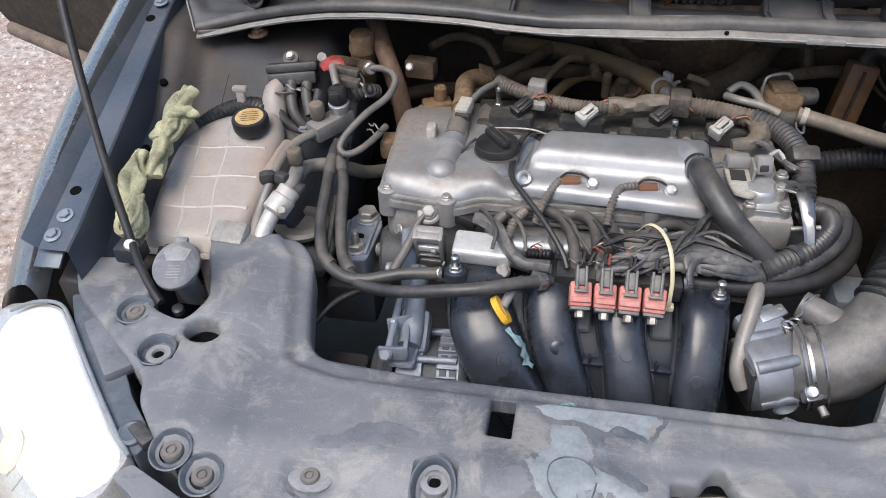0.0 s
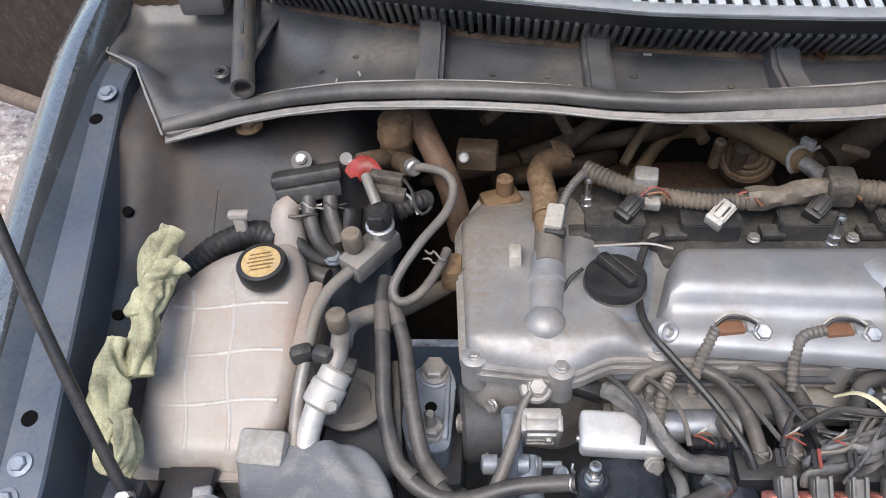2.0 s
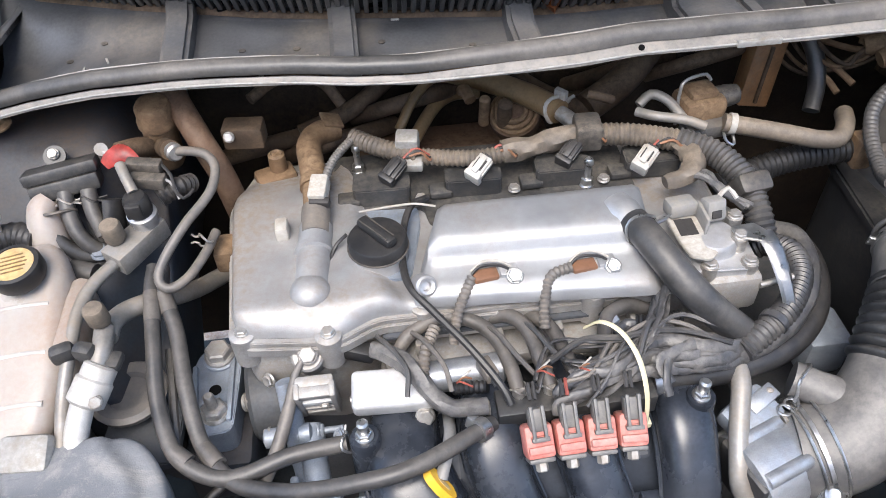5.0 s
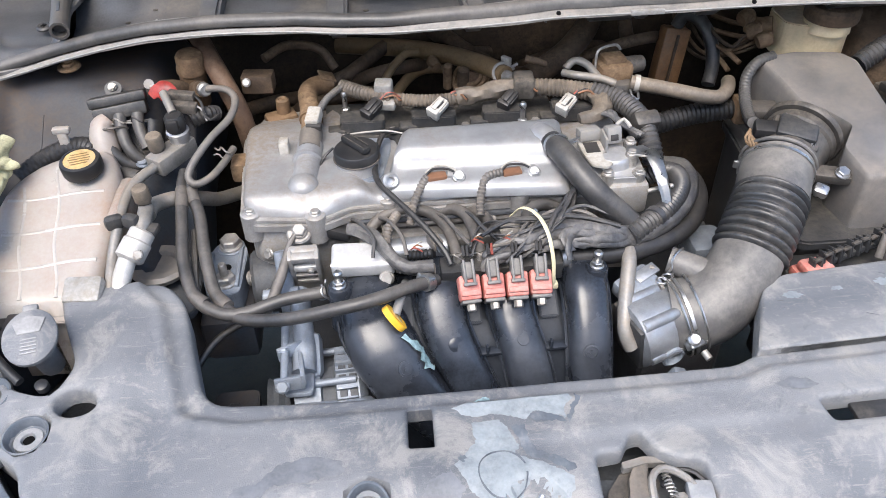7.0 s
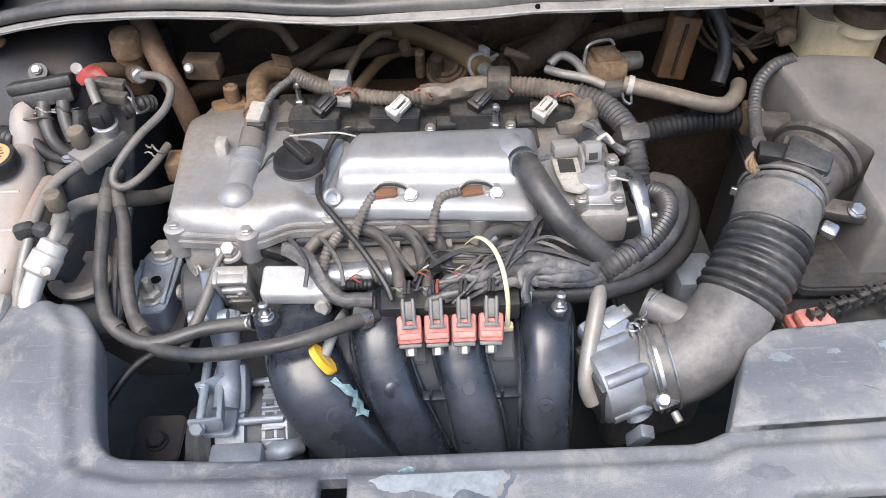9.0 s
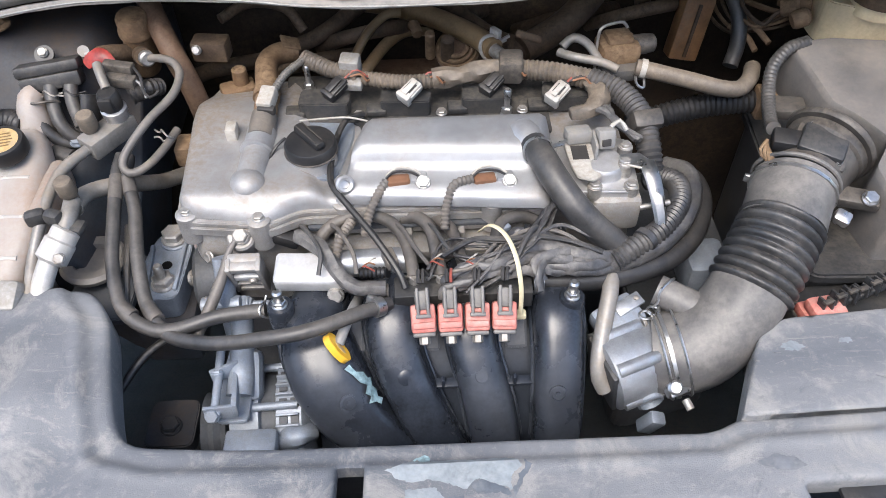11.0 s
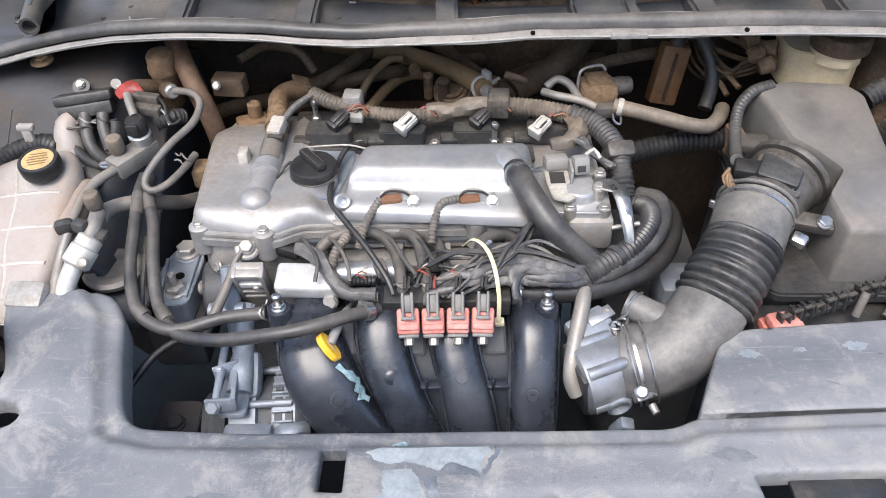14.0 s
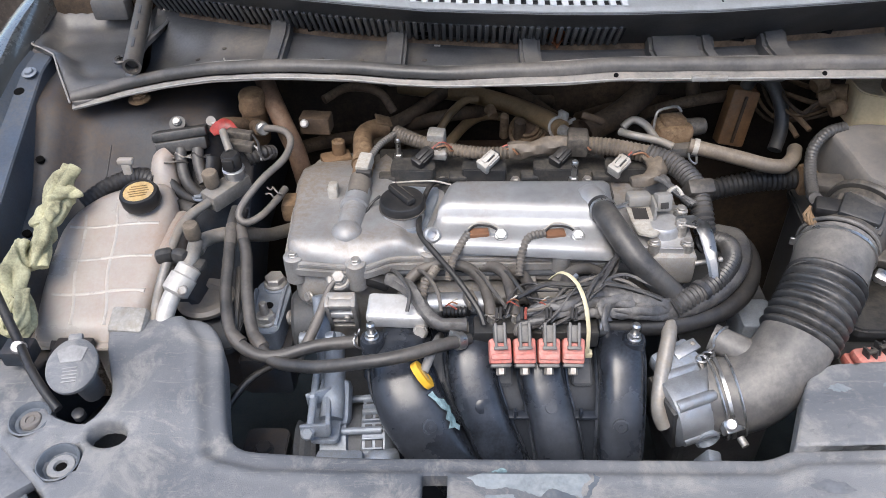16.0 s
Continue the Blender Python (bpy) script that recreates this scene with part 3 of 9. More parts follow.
def rounded(poly, r, n=5):
    """The polygon with its corners rounded; r: one radius, or one for each corner."""
    out = []
    k = len(poly)
    for i, p in enumerate(poly):
        rad = r[i] if isinstance(r, (tuple, list)) else r
        p, a, b = Vector(p), Vector(poly[i - 1]), Vector(poly[(i + 1) % k])
        d = min(rad, (a - p).length * 0.45, (b - p).length * 0.45)
        s, e = p + (a - p).normalized() * d, p + (b - p).normalized() * d
        for j in range(n + 1):
            t = j / n
            out.append(tuple((s * (1 - t) ** 2 + p * 2 * t * (1 - t) + e * t * t)[:2]))
    return out


def densified(poly, step):
    out = []
    for a, b in zip(poly, poly[1:] + poly[:1]):
        a, b = Vector(a), Vector(b)
        n = max(1, int((b - a).length / step))
        out += [tuple(a.lerp(b, i / n)) for i in range(n)]
    return out


def edge_gap(pts, poly):
    """Distance of each point from the polygon's outline."""
    p = np.array(pts)[:, None, :]
    a = np.array(poly)[None]
    b = np.roll(np.array(poly), -1, 0)[None]
    ab = b - a
    t = np.clip(((p - a) * ab).sum(2) / np.maximum((ab ** 2).sum(2), 1e-12), 0, 1)
    return np.sqrt((((a + ab * t[..., None]) - p) ** 2).sum(2)).min(1)


def sheet(outline, height, holes=(), step=0.012, lip=0.006, drop=0.005, skirt=0.02, hole_skirt=0.012):
    """A moulded panel: a plan with holes, lifted by height(x, y), its rims rounded over and turned down."""
    from mathutils.geometry import delaunay_2d_cdt
    loops = [densified(list(q), step) for q in (outline, *holes)]
    xs, ys = [p[0] for p in loops[0]], [p[1] for p in loops[0]]
    free = []
    for i, x in enumerate(np.arange(min(xs), max(xs), step)):
        for y in np.arange(min(ys) + (i % 2) * step / 2, max(ys), step):
            if inside((x, y), loops[0]) and not any(inside((x, y), h) for h in loops[1:]):
                free.append((float(x), float(y)))
    gap = np.min([edge_gap(free, q) for q in loops], 0)
    free = [p for p, g in zip(free, gap) if g > lip * 1.5]
    rim = []
    for q in loops:
        arr = np.array(q)
        tan = np.roll(arr, -1, 0) - np.roll(arr, 1, 0)
        nor = np.stack([-tan[:, 1], tan[:, 0]], 1) / np.maximum(np.linalg.norm(tan, axis=1, keepdims=True), 1e-9)
        for off in (lip * 0.4, lip):
            for s in (1, -1):
                for p in arr + nor * off * s:
                    p = (float(p[0]), float(p[1]))
                    if inside(p, loops[0]) and not any(inside(p, h) for h in loops[1:]):
                        rim.append(p)
    if rim:
        g = np.min([edge_gap(rim, q) for q in loops], 0)
        rim = [p for p, d in zip(rim, g) if d > lip * 0.3]
    verts, edges = [], []
    for q in loops:
        k = len(verts)
        verts += q
        edges += [(k + i, k + (i + 1) % len(q)) for i in range(len(q))]
    verts += free + rim
    v, _, faces, *_ = delaunay_2d_cdt([Vector(p) for p in verts], edges, [], 0, 1e-6)
    g = np.min([edge_gap([tuple(p) for p in v], q) for q in loops], 0)
    bm = bmesh.new()
    bv = []
    for p, d in zip(v, g):
        t = max(0.0, 1 - d / lip)
        bv.append(bm.verts.new((p.x, p.y, height(p.x, p.y) - drop * (1 - math.sqrt(max(0, 1 - t * t))))))
    for f in faces:
        c = sum((v[i] for i in f), Vector((0, 0))) / len(f)
        if inside(c, loops[0]) and not any(inside(c, h) for h in loops[1:]):
            bm.faces.new([bv[i] for i in f])
    for q in [w for w in bm.verts if not w.link_faces]:
        bm.verts.remove(q)
    rimmed = [e for e in bm.edges if len(e.link_faces) == 1]
    outer = {w for e in rimmed for w in e.verts}
    near = {w: min(range(len(loops)), key=lambda i: edge_gap([w.co[:2]], loops[i])[0]) for w in outer}
    r = bmesh.ops.extrude_edge_only(bm, edges=rimmed)
    for w in [x for x in r["geom"] if isinstance(x, bmesh.types.BMVert)]:
        src = min((e.other_vert(w) for e in w.link_edges if e.other_vert(w) in outer), key=lambda q: (q.co - w.co).length, default=None)
        w.co.z -= skirt if src is None or near[src] == 0 else hole_skirt
    return bm


def bumpy(a, b, x):
    """0 below a, 1 above b, smooth between."""
    t = min(1, max(0, (x - a) / (b - a)))
    return t * t * (3 - 2 * t)


# ---------------------------------------------------------------- ground
bm = bmesh.new()
bmesh.ops.create_grid(bm, x_segments=40, y_segments=40, size=1.0)
for v in bm.verts:
    r = max(abs(v.co.x), abs(v.co.y))
    k = 600 * r ** 5 + 3.0 * r
    v.co = Vector((v.co.x * k / max(r, 1e-6) - 1.0, v.co.y * k / max(r, 1e-6) + 1.5, 0.0))
solo("ground", bm, "gravel", "pale gravel ground with reddish earth patches", "ground", kind="structure")
rng = random.Random(5)
bm = bmesh.new()
for i in range(2600):
    x, y = -0.95 - rng.random() * 1.7, 0.1 + rng.random() * 3.0
    r = rng.choice((0.004, 0.006, 0.008, 0.012))
    vs = [bm.verts.new((x + r * rng.uniform(0.6, 1.2) * math.cos(a), y + r * rng.uniform(0.6, 1.2) * math.sin(a), 0.0)) for a in (0, 1.3, 2.5, 3.8, 5.0)]
    top = [bm.verts.new((v.co.x * 0.4 + x * 0.6, v.co.y * 0.4 + y * 0.6, r * rng.uniform(0.5, 0.9))) for v in vs]
    for k in range(5):
        bm.faces.new((vs[k], vs[(k + 1) % 5], top[(k + 1) % 5], top[k]))
    bm.faces.new(top)
M["pebble"] = material("pebbles", (0.55, 0.50, 0.45), 0.9, vary=0.6, scale=60, bump=0.4)
solo("pebbles", bm, "pebble", "small loose pale pebbles on the ground", "pebbles", kind="stuff", smooth=20)

# Unseen wall, added to block the low front sky and darken reflections.
M["plaster"] = material("grey_plaster", (0.24, 0.22, 0.20), 0.9, vary=0.3, scale=3, bump=0.4, fine=60)
solo("added_wall_south", box((0.0, -3.1, 1.25), (14.0, 0.2, 2.5), 0.01), "plaster", "unseen plain wall added to block low sky before the car", "wall", kind="structure")

# ---------------------------------------------------------------- car body round the bay
body = thing("car_body", "dark metallic car body round an open engine bay", "car body", (0, 0.9, 0.0))

# outer fender: a curved skin that falls off to the side
def fender(side):
    bm = bmesh.new()
    rows = []
    for y in np.linspace(0.525, 2.3, 40):
        crest = np.interp(y, [0.36, 0.5, 0.64, 0.8, 0.97, 1.05, 2.3], [0.70, 0.79, 0.875, 0.932, 0.985, 1.0, 1.08])
        xin = np.interp(y, [0.36, 0.5, 0.6, 0.75, 0.97, 2.3], [0.520, 0.566, 0.577, 0.590, 0.598, 0.62])
        wide = float(np.interp(y, [0.36, 0.55, 0.8, 1.0, 2.3], [0.75, 0.95, 1.0, 1.05, 1.4]))
        shift = 0.22 if side > 0 else 0.0
        row = []
        for u, d in ((-0.012, 0.030), (-0.004, 0.004), (0.0, 0.0), (0.008, 0.001), (0.018, 0.005), (0.028, 0.012), (0.038, 0.022), (0.047, 0.036), (0.054, 0.055), (0.058, 0.09), (0.060, 0.2), (0.060, 0.5)):
            row.append(bm.verts.new((side * (xin + (wide * u if u > 0 else u)) + shift, y, crest - d)))
        rows.append(row)
    for a, b in zip(rows, rows[1:]):
        for k in range(len(a) - 1):
            bm.faces.new((a[k], a[k + 1], b[k + 1], b[k]))
    return bm


part("fender", fender(-1), "paint", body, "dark glossy fender with worn dusty rim")
part("fender", fender(1), "paint", body, "dark glossy fender")


# inner rail under the fender's rim, with its bolts
def inner_rail(side):
    bm = bmesh.new()
    rows = []
    for y in np.linspace(0.548, 0.99, 30):
        z = float(np.interp(y, [0.44, 0.58, 0.95, 0.99], [0.80, 0.850, 0.953, 0.957]))
        x0 = float(np.interp(y, [0.44, 0.58, 0.95], [0.550, 0.556, 0.582]))
        x1 = x0 - float(np.interp(y, [0.44, 0.58, 0.95], [0.028, 0.036, 0.026]))
        row = [bm.verts.new((side * x + (0.22 if side > 0 else 0.0), y, zz)) for x, zz in ((x0 + 0.016, z + 0.012), (x0 + 0.002, z + 0.002), (x0, z), (x1 + 0.002, z), (x1, z - 0.002), (x1 - 0.002, z - 0.03), (x1 - 0.006, z - 0.10))]
        rows.append(row)
    for a, b in zip(rows, rows[1:]):
        for k in range(len(a) - 1):
            bm.faces.new((a[k], a[k + 1], b[k + 1], b[k]))
    return bm


rail = part("fender_rail", inner_rail(-1), "paint_rail", body, "bluish grey bolted fender rail")
part("fender_rail", inner_rail(1), "paint_in", body)
for p in ((-0.568, 0.938, 0.954), (-0.542, 0.590, 0.853), (-0.545, 0.565, 0.845)):
    part("bolt", hexbolt(p, 0.0065, (0, -0.28, 1), 1.7), "alu_blue", rail)
part("end_plate", box((-0.546, 0.560, 0.833), (0.030, 0.050, 0.004), 0.001, (28, 0, 3)), "paint_rail", rail, "bolted end plate")
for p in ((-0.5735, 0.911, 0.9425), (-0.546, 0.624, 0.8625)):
    part("hole", lathe([(0.0066, -0.004), (0.0066, 0.0003), (0.002, 0.0004)], 16, frame_to(p, (0, -0.28, 1))), "hole", rail, "black disc, the shade of a punched hole")


# apron and strut tower: the sheet metal between rail and engine
def apron(side):
    def h(x, y):
        z = float(np.interp(y, [0.5, 0.62, 0.80, 0.90, 1.1], [0.745, 0.775, 0.825, 0.895, 0.905]))
        dx = abs(x)
        z += 0.035 * bumpy(0.49, 0.53, dx) - 0.05 * (1 - bumpy(0.30, 0.34, dx))
        tower = math.exp(-(((dx - 0.42) / 0.13) ** 2 + ((y - 0.95) / 0.09) ** 2) ** 2)
        return z + 0.012 * tower
    s = side
    out = [(s * 0.29, 0.70), (s * 0.29, 1.08), (s * 0.575, 1.08), (s * 0.550, 0.55), (s * 0.50, 0.55), (s * 0.44, 0.68)]
    if s > 0:
        out = [(0.70, 0.62), (0.68, 0.80), (0.585, 0.885), (0.575, 0.94), (0.575, 1.08), (0.80, 1.08), (0.78, 0.46), (0.74, 0.46)]
        return sheet(out, lambda x, y: 0.80 + 0.10 * bumpy(0.72, 0.90, y) + 0.040 * math.exp(-(((x - 0.67) / 0.10) ** 2 + ((y - 0.98) / 0.10) ** 2) ** 2), (), 0.012, 0.006, 0.006, 0.12)
    return sheet(out, h, (), 0.012, 0.004, 0.003, 0.12)


apron_l = part("apron", apron(-1), "paint_in", body, "dusty bluish grey inner fender sheet", smooth=60)
part("apron", apron(1), "tan_dark", body, "brown dust-covered strut tower sheet", smooth=60)
for p, r in (((-0.536, 0.900, 0.9085), 0.006), ((-0.533, 0.835, 0.8905), 0.005), ((-0.526, 0.745, 0.8455), 0.005)):
    part("hole", lathe([(r, -0.004), (r, 0.0002), (0.001, 0.0003)], 14, frame_to(p, (0.1, -0.35, 1))), "hole", apron_l, "black disc, the shade of a punched hole")
part("strut_nut", join(hexbolt((-0.43, 0.925, 0.922), 0.009, (0, -0.1, 1), 1.8), lathe([(0.006, 0), (0.006, 0.022), (0.004, 0.024)], 12, frame_to((-0.43, 0.925, 0.93), (0, -0.1, 1)))), "tan", apron_l, "dust-covered strut nut")
part("seam", tube([(-0.452, 0.86, 0.894), (-0.455, 0.83, 0.868), (-0.456, 0.79, 0.842), (-0.455, 0.75, 0.826)], 0.0010, n=6), "paint_in", apron_l)
part("seam_plate", box((-0.456, 0.815, 0.855), (0.014, 0.03, 0.004), 0.001, (31, 0, 0)), "paint_in", apron_l)
part("gusset", box((-0.455, 0.665, 0.80), (0.030, 0.10, 0.006), 0.002, (20, 0, 4)), "paint_in", apron_l)

# firewall, floor of the bay and the frame rails
part("firewall", box((0.11, 1.10, 0.70), (1.40, 0.02, 0.62), 0.004), "firewall", body, "dark dusty insulated firewall")
part("bay_floor", box((0.11, 0.72, 0.33), (1.40, 0.80, 0.02), 0.004), "void", body, "dark undertray")
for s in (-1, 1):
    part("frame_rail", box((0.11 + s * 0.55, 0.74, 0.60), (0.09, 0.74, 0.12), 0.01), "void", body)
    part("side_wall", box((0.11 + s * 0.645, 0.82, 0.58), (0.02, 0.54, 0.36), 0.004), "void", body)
part("front_crossmember", box((0.11, 0.395, 0.62), (1.2, 0.06, 0.24), 0.01), "void", body, "black radiator support")
part("bumper", prism(rounded([(-0.50, 0.34), (-0.36, 0.322), (-0.2, 0.285), (0.2, 0.27), (0.5, 0.30), (0.7, 0.38), (0.7, 0.2), (0.4, 0.12), (0, 0.09), (-0.3, 0.12), (-0.50, 0.24)], 0.03), 0.45, 0.70, 0.012), "paint", body, "dark front bumper")

# raised bonnet, hinged at the cowl
bm = bmesh.new()
rows = []
for v in np.linspace(0, 1, 14):
    rows.append([bm.verts.new((0.11 + 0.72 * u * (1 - 0.12 * v * v), 1.16 - 0.50 * v, 1.06 + 0.90 * v + 0.04 * math.sin(v * 3.1) * (1 - u * u))) for u in np.linspace(-1, 1, 13)])
for a, b in zip(rows, rows[1:]):
    for k in range(12):
        bm.faces.new((a[k], a[k + 1], b[k + 1], b[k]))
bmesh.ops.solidify(bm, geom=bm.faces[:], thickness=0.02)
part("bonnet", bm, "paint", body, "raised dark bonnet")

# open front door beside the fender
door = thing("open_door", "open dark car door with dusty speckled paint", "car door", (-1.3, 1.95, 0.32))
bm = bmesh.new()
ax, nrm = Vector((-0.893, 0.449, 0)), Vector((-0.449, -0.893, 0))
rows = []
for z in np.linspace(0, 1, 12):
    bulge = 0.05 * math.sin(math.pi * min(1, z * 0.8 + 0.12))
    cut = 0.06 * (1 - min(1, z * 6)) ** 2
    rows.append([bm.verts.new(Vector((-0.85, 1.68, 0.33 + 0.60 * z)) + ax * (0.0 + (1.17 - cut) * u) + nrm * bulge) for u in np.linspace(0, 1, 10)])
for a, b in zip(rows, rows[1:]):
    for k in range(9):
        bm.faces.new((a[k], a[k + 1], b[k + 1], b[k]))
bmesh.ops.solidify(bm, geom=bm.faces[:], thickness=0.05)
part("door_skin", bm, "door", door)
M["sill"] = material("dusty_sill", (0.12, 0.09, 0.07), 0.8, vary=0.4, dust=(0.22, 0.17, 0.13), bump=0.3)
part("door_sill", tube([Vector((-0.85, 1.68, 0.325)) + ax * u + nrm * 0.025 for u in (0.0, 0.3, 0.6, 0.9, 1.1)], 0.024, 0.05, 10), "sill", door, "dust-brown lower door edge")

# ---------------------------------------------------------------- front covers
CLIPS = [(-0.434, 0.510), (-0.389, 0.464), (-0.327, 0.360), (-0.293, 0.344), (-0.198, 0.354), (-0.091, 0.365), (0.389, 0.369), (0.047, 0.352)]
OPENING = [(-0.300, 0.646), (-0.272, 0.611), (-0.239, 0.485), (-0.20, 0.4755), (-0.13, 0.4740), (0.258, 0.4725), (0.287, 0.4835), (0.72, 0.4955)]


def opening_gap(x, y):
    """Distance from the rim of the cover's large opening."""
    best = 1.0
    for (x0, y0), (x1, y1) in zip(OPENING, OPENING[1:]):
        dx, dy = x1 - x0, y1 - y0
        k = min(1.0, max(0.0, ((x - x0) * dx + (y - y0) * dy) / (dx * dx + dy * dy)))
        best = min(best, math.hypot(x - x0 - dx * k, y - y0 - dy * k))
    return best


def cover_height(x, y):
    z = 0.798
    z += 0.014 * bumpy(-0.20, -0.27, x) * bumpy(0.47, 0.53, y) if x > -0.37 else 0.014 * bumpy(0.47, 0.53, y) * bumpy(-0.46, -0.40, x)
    g = opening_gap(x, y)
    z -= 0.0055 * bumpy(0.0215, 0.0155, g)
    z += 0.0016 * math.exp(-((g - 0.0245) / 0.004) ** 2)
    z -= 0.018 * bumpy(0.385, 0.325, y)
    z -= 0.003 * bumpy(0.412, 0.405, y) * bumpy(0.0, 0.02, x) * bumpy(0.30, 0.28, x)
    for i, (cx, cy) in enumerate(CLIPS):
        dy = y - cy
        if i in (5, 6) and dy < 0:
            dy *= 0.45
        d = math.hypot((x - cx) * (0.80 if i in (4, 7) else 1.0), dy)
        z -= (0.0105 if i in (1, 5, 6) else 0.006) * bumpy(0.0200, 0.0165, d)
    return z + 0.0010 * noise.noise(Vector((x * 9, y * 9, 0))) + 0.0004 * noise.noise(Vector((x * 37, y * 37, 4)))


out = rounded([(-0.549, 0.586), (-0.480, 0.598), (-0.440, 0.556), (-0.418, 0.512), (-0.375, 0.500), (-0.358, 0.530), (-0.388, 0.598), (-0.400, 0.638), (-0.296, 0.645),
               (-0.270, 0.611), (-0.237, 0.483), (-0.13, 0.4750), (0.262, 0.4735), (0.287, 0.4845), (0.72, 0.4965), (0.72, 0.34), (0.45, 0.318), (0.1, 0.308), (-0.2, 0.315), (-0.262, 0.318), (-0.345, 0.364), (-0.378, 0.402),
               (-0.386, 0.428), (-0.512, 0.530)], [0.004, 0.01, 0.012, 0.02, 0.02, 0.015, 0.01, 0.012, 0.025, 0.02, 0.024, 0.05, 0.02, 0.006, 0.004, 0.004, 0.02, 0.05, 0.03, 0.01, 0.015, 0.015, 0.012, 0.01])
holes = [rounded([(-0.053, 0.453), (-0.030, 0.453), (-0.031, 0.412), (-0.054, 0.413)], 0.002, 2), rounded([(0.320, 0.422), (0.438, 0.424), (0.429, 0.398), (0.322, 0.398)], 0.004, 2),
         rounded([(0.451, 0.421), (0.535, 0.423), (0.535, 0.398), (0.457, 0.398)], 0.004, 2),
         [(-0.353 + 0.019 * math.cos(a), 0.4925 + 0.012 * math.sin(a)) for a in np.linspace(0, 6.283, 17)[:-1]],
         rounded([(0.104, 0.388), (0.129, 0.390), (0.138, 0.404), (0.150, 0.406), (0.158, 0.388), (0.172, 0.378), (0.196, 0.372), (0.200, 0.345), (0.104, 0.345)], 0.004, 2)]
cover = thing("radiator_cover", "weathered grey-black plastic radiator cover, dusty and scuffed", "engine bay cover", (0.05, 0.42, 0.78))
part("panel", sheet(out, cover_height, holes, 0.0056, 0.006, 0.0045, 0.03, 0.016), "cover", cover, smooth=50)

side_cover = thing("side_cover", "flat dusty grey plastic cover beside the battery", "engine bay cover", (0.5, 0.55, 0.78))
out2 = rounded([(0.287, 0.4815), (0.325, 0.562), (0.350, 0.580), (0.72, 0.606), (0.72, 0.4935)], [0.004, 0.012, 0.03, 0.01, 0.004])
part("panel", sheet(out2, lambda x, y: 0.8015 + 0.001 * bumpy(0.52, 0.58, y) - 0.006 * math.exp(-(((x - 0.497) / 0.02) ** 2 + ((y - 0.553) / 0.012) ** 2) ** 3), (), 0.010, 0.003, 0.0022, 0.03), "cover", side_cover, smooth=50)


part("oval_recess", lathe([(0.022, 0.7945), (0.0225, 0.7962), (0.0205, 0.7972), (0.013, 0.7960)], 26, Matrix.Translation((0.497, 0.553, 0)) @ Matrix.Diagonal((1.0, 0.62, 1, 1))), "patch", side_cover, "dark oval clip recess")


def clip(c, r=0.0105, kind=0):
    """A push-in plastic clip; kind 0: sunk centre pin, 1: washer head with an open bore, 2: on a pale oval pad."""
    ob = thing("push_clip", ("dark plastic push clip pressed into the cover", "pale grey washer clip with a dark bore in a recess", "dark push clip on a pale oval pad")[kind], "clip", c, "push clips of the covers")
    z, at = c[2], Matrix.Translation((c[0], c[1], 0))
    if kind == 2:
        part("pad", turned(lathe([(0.0145, z - 0.006), (0.0150, z - 0.0012), (0.0138, z + 0.0002), (0.011, z + 0.0006)], 26), at @ Matrix.Diagonal((1.32, 0.92, 1, 1))), "pad", ob, "pale worn oval pad")
        z += 0.0010
    if kind == 1:
        part("head", lathe([(r, z - 0.005), (r * 1.04, z), (r, z + 0.002), (r * 0.82, z + 0.003), (r * 0.52, z + 0.0026), (r * 0.42, z - 0.001), (r * 0.40, z - 0.004)], 24, at), "pad", ob, "pale washer head")
        part("bore", lathe([(r * 0.40, z - 0.006), (r * 0.40, z + 0.0004), (r * 0.30, z + 0.0006)], 14, at), "hole", ob, "black disc, the shade of an open bore")
    else:
        part("head", lathe([(r * 0.6, z - 0.004), (r, z - 0.001), (r, z + 0.001), (r * 0.86, z + 0.003), (r * 0.5, z + 0.003), (r * 0.45, z + 0.0015)], 18, at), "cover_dark", ob)
        part("pin", lathe([(r * 0.38, z), (r * 0.38, z + 0.002), (r * 0.3, z + 0.0028), (r * 0.12, z + 0.0028)], 10, at), "cover_dark", ob)
    return ob


for i, (x, y) in enumerate(CLIPS[:7] + [(0.497, 0.553)]):
    clip((x, y, cover_height(x, y) + 0.001 if i < 7 else 0.7985), (0.0105, 0.0125, 0.0105, 0.0100, 0.0085, 0.0125, 0.0125, 0.0095)[i], (0, 1, 0, 0, 2, 1, 1, 0)[i])
# Dark cups paint the recess walls' shade along with their cleaner plastic.
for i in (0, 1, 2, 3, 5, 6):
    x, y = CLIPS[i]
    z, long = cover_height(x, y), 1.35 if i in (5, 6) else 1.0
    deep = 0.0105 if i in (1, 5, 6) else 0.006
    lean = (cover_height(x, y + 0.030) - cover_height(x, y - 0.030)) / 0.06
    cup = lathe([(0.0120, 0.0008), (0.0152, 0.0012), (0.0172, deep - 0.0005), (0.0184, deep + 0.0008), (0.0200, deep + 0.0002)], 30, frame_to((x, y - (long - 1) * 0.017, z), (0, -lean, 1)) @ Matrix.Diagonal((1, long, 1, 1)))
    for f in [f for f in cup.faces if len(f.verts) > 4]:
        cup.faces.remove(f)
    part("recess", cup, "patch", cover, "recess ring, dark for its shade and clean plastic")
x, y = CLIPS[7]
pb = thing("pad_bolt", "bent bright bolt on a pale worn oval pad", "bolt", (x, y, 0.78), "")
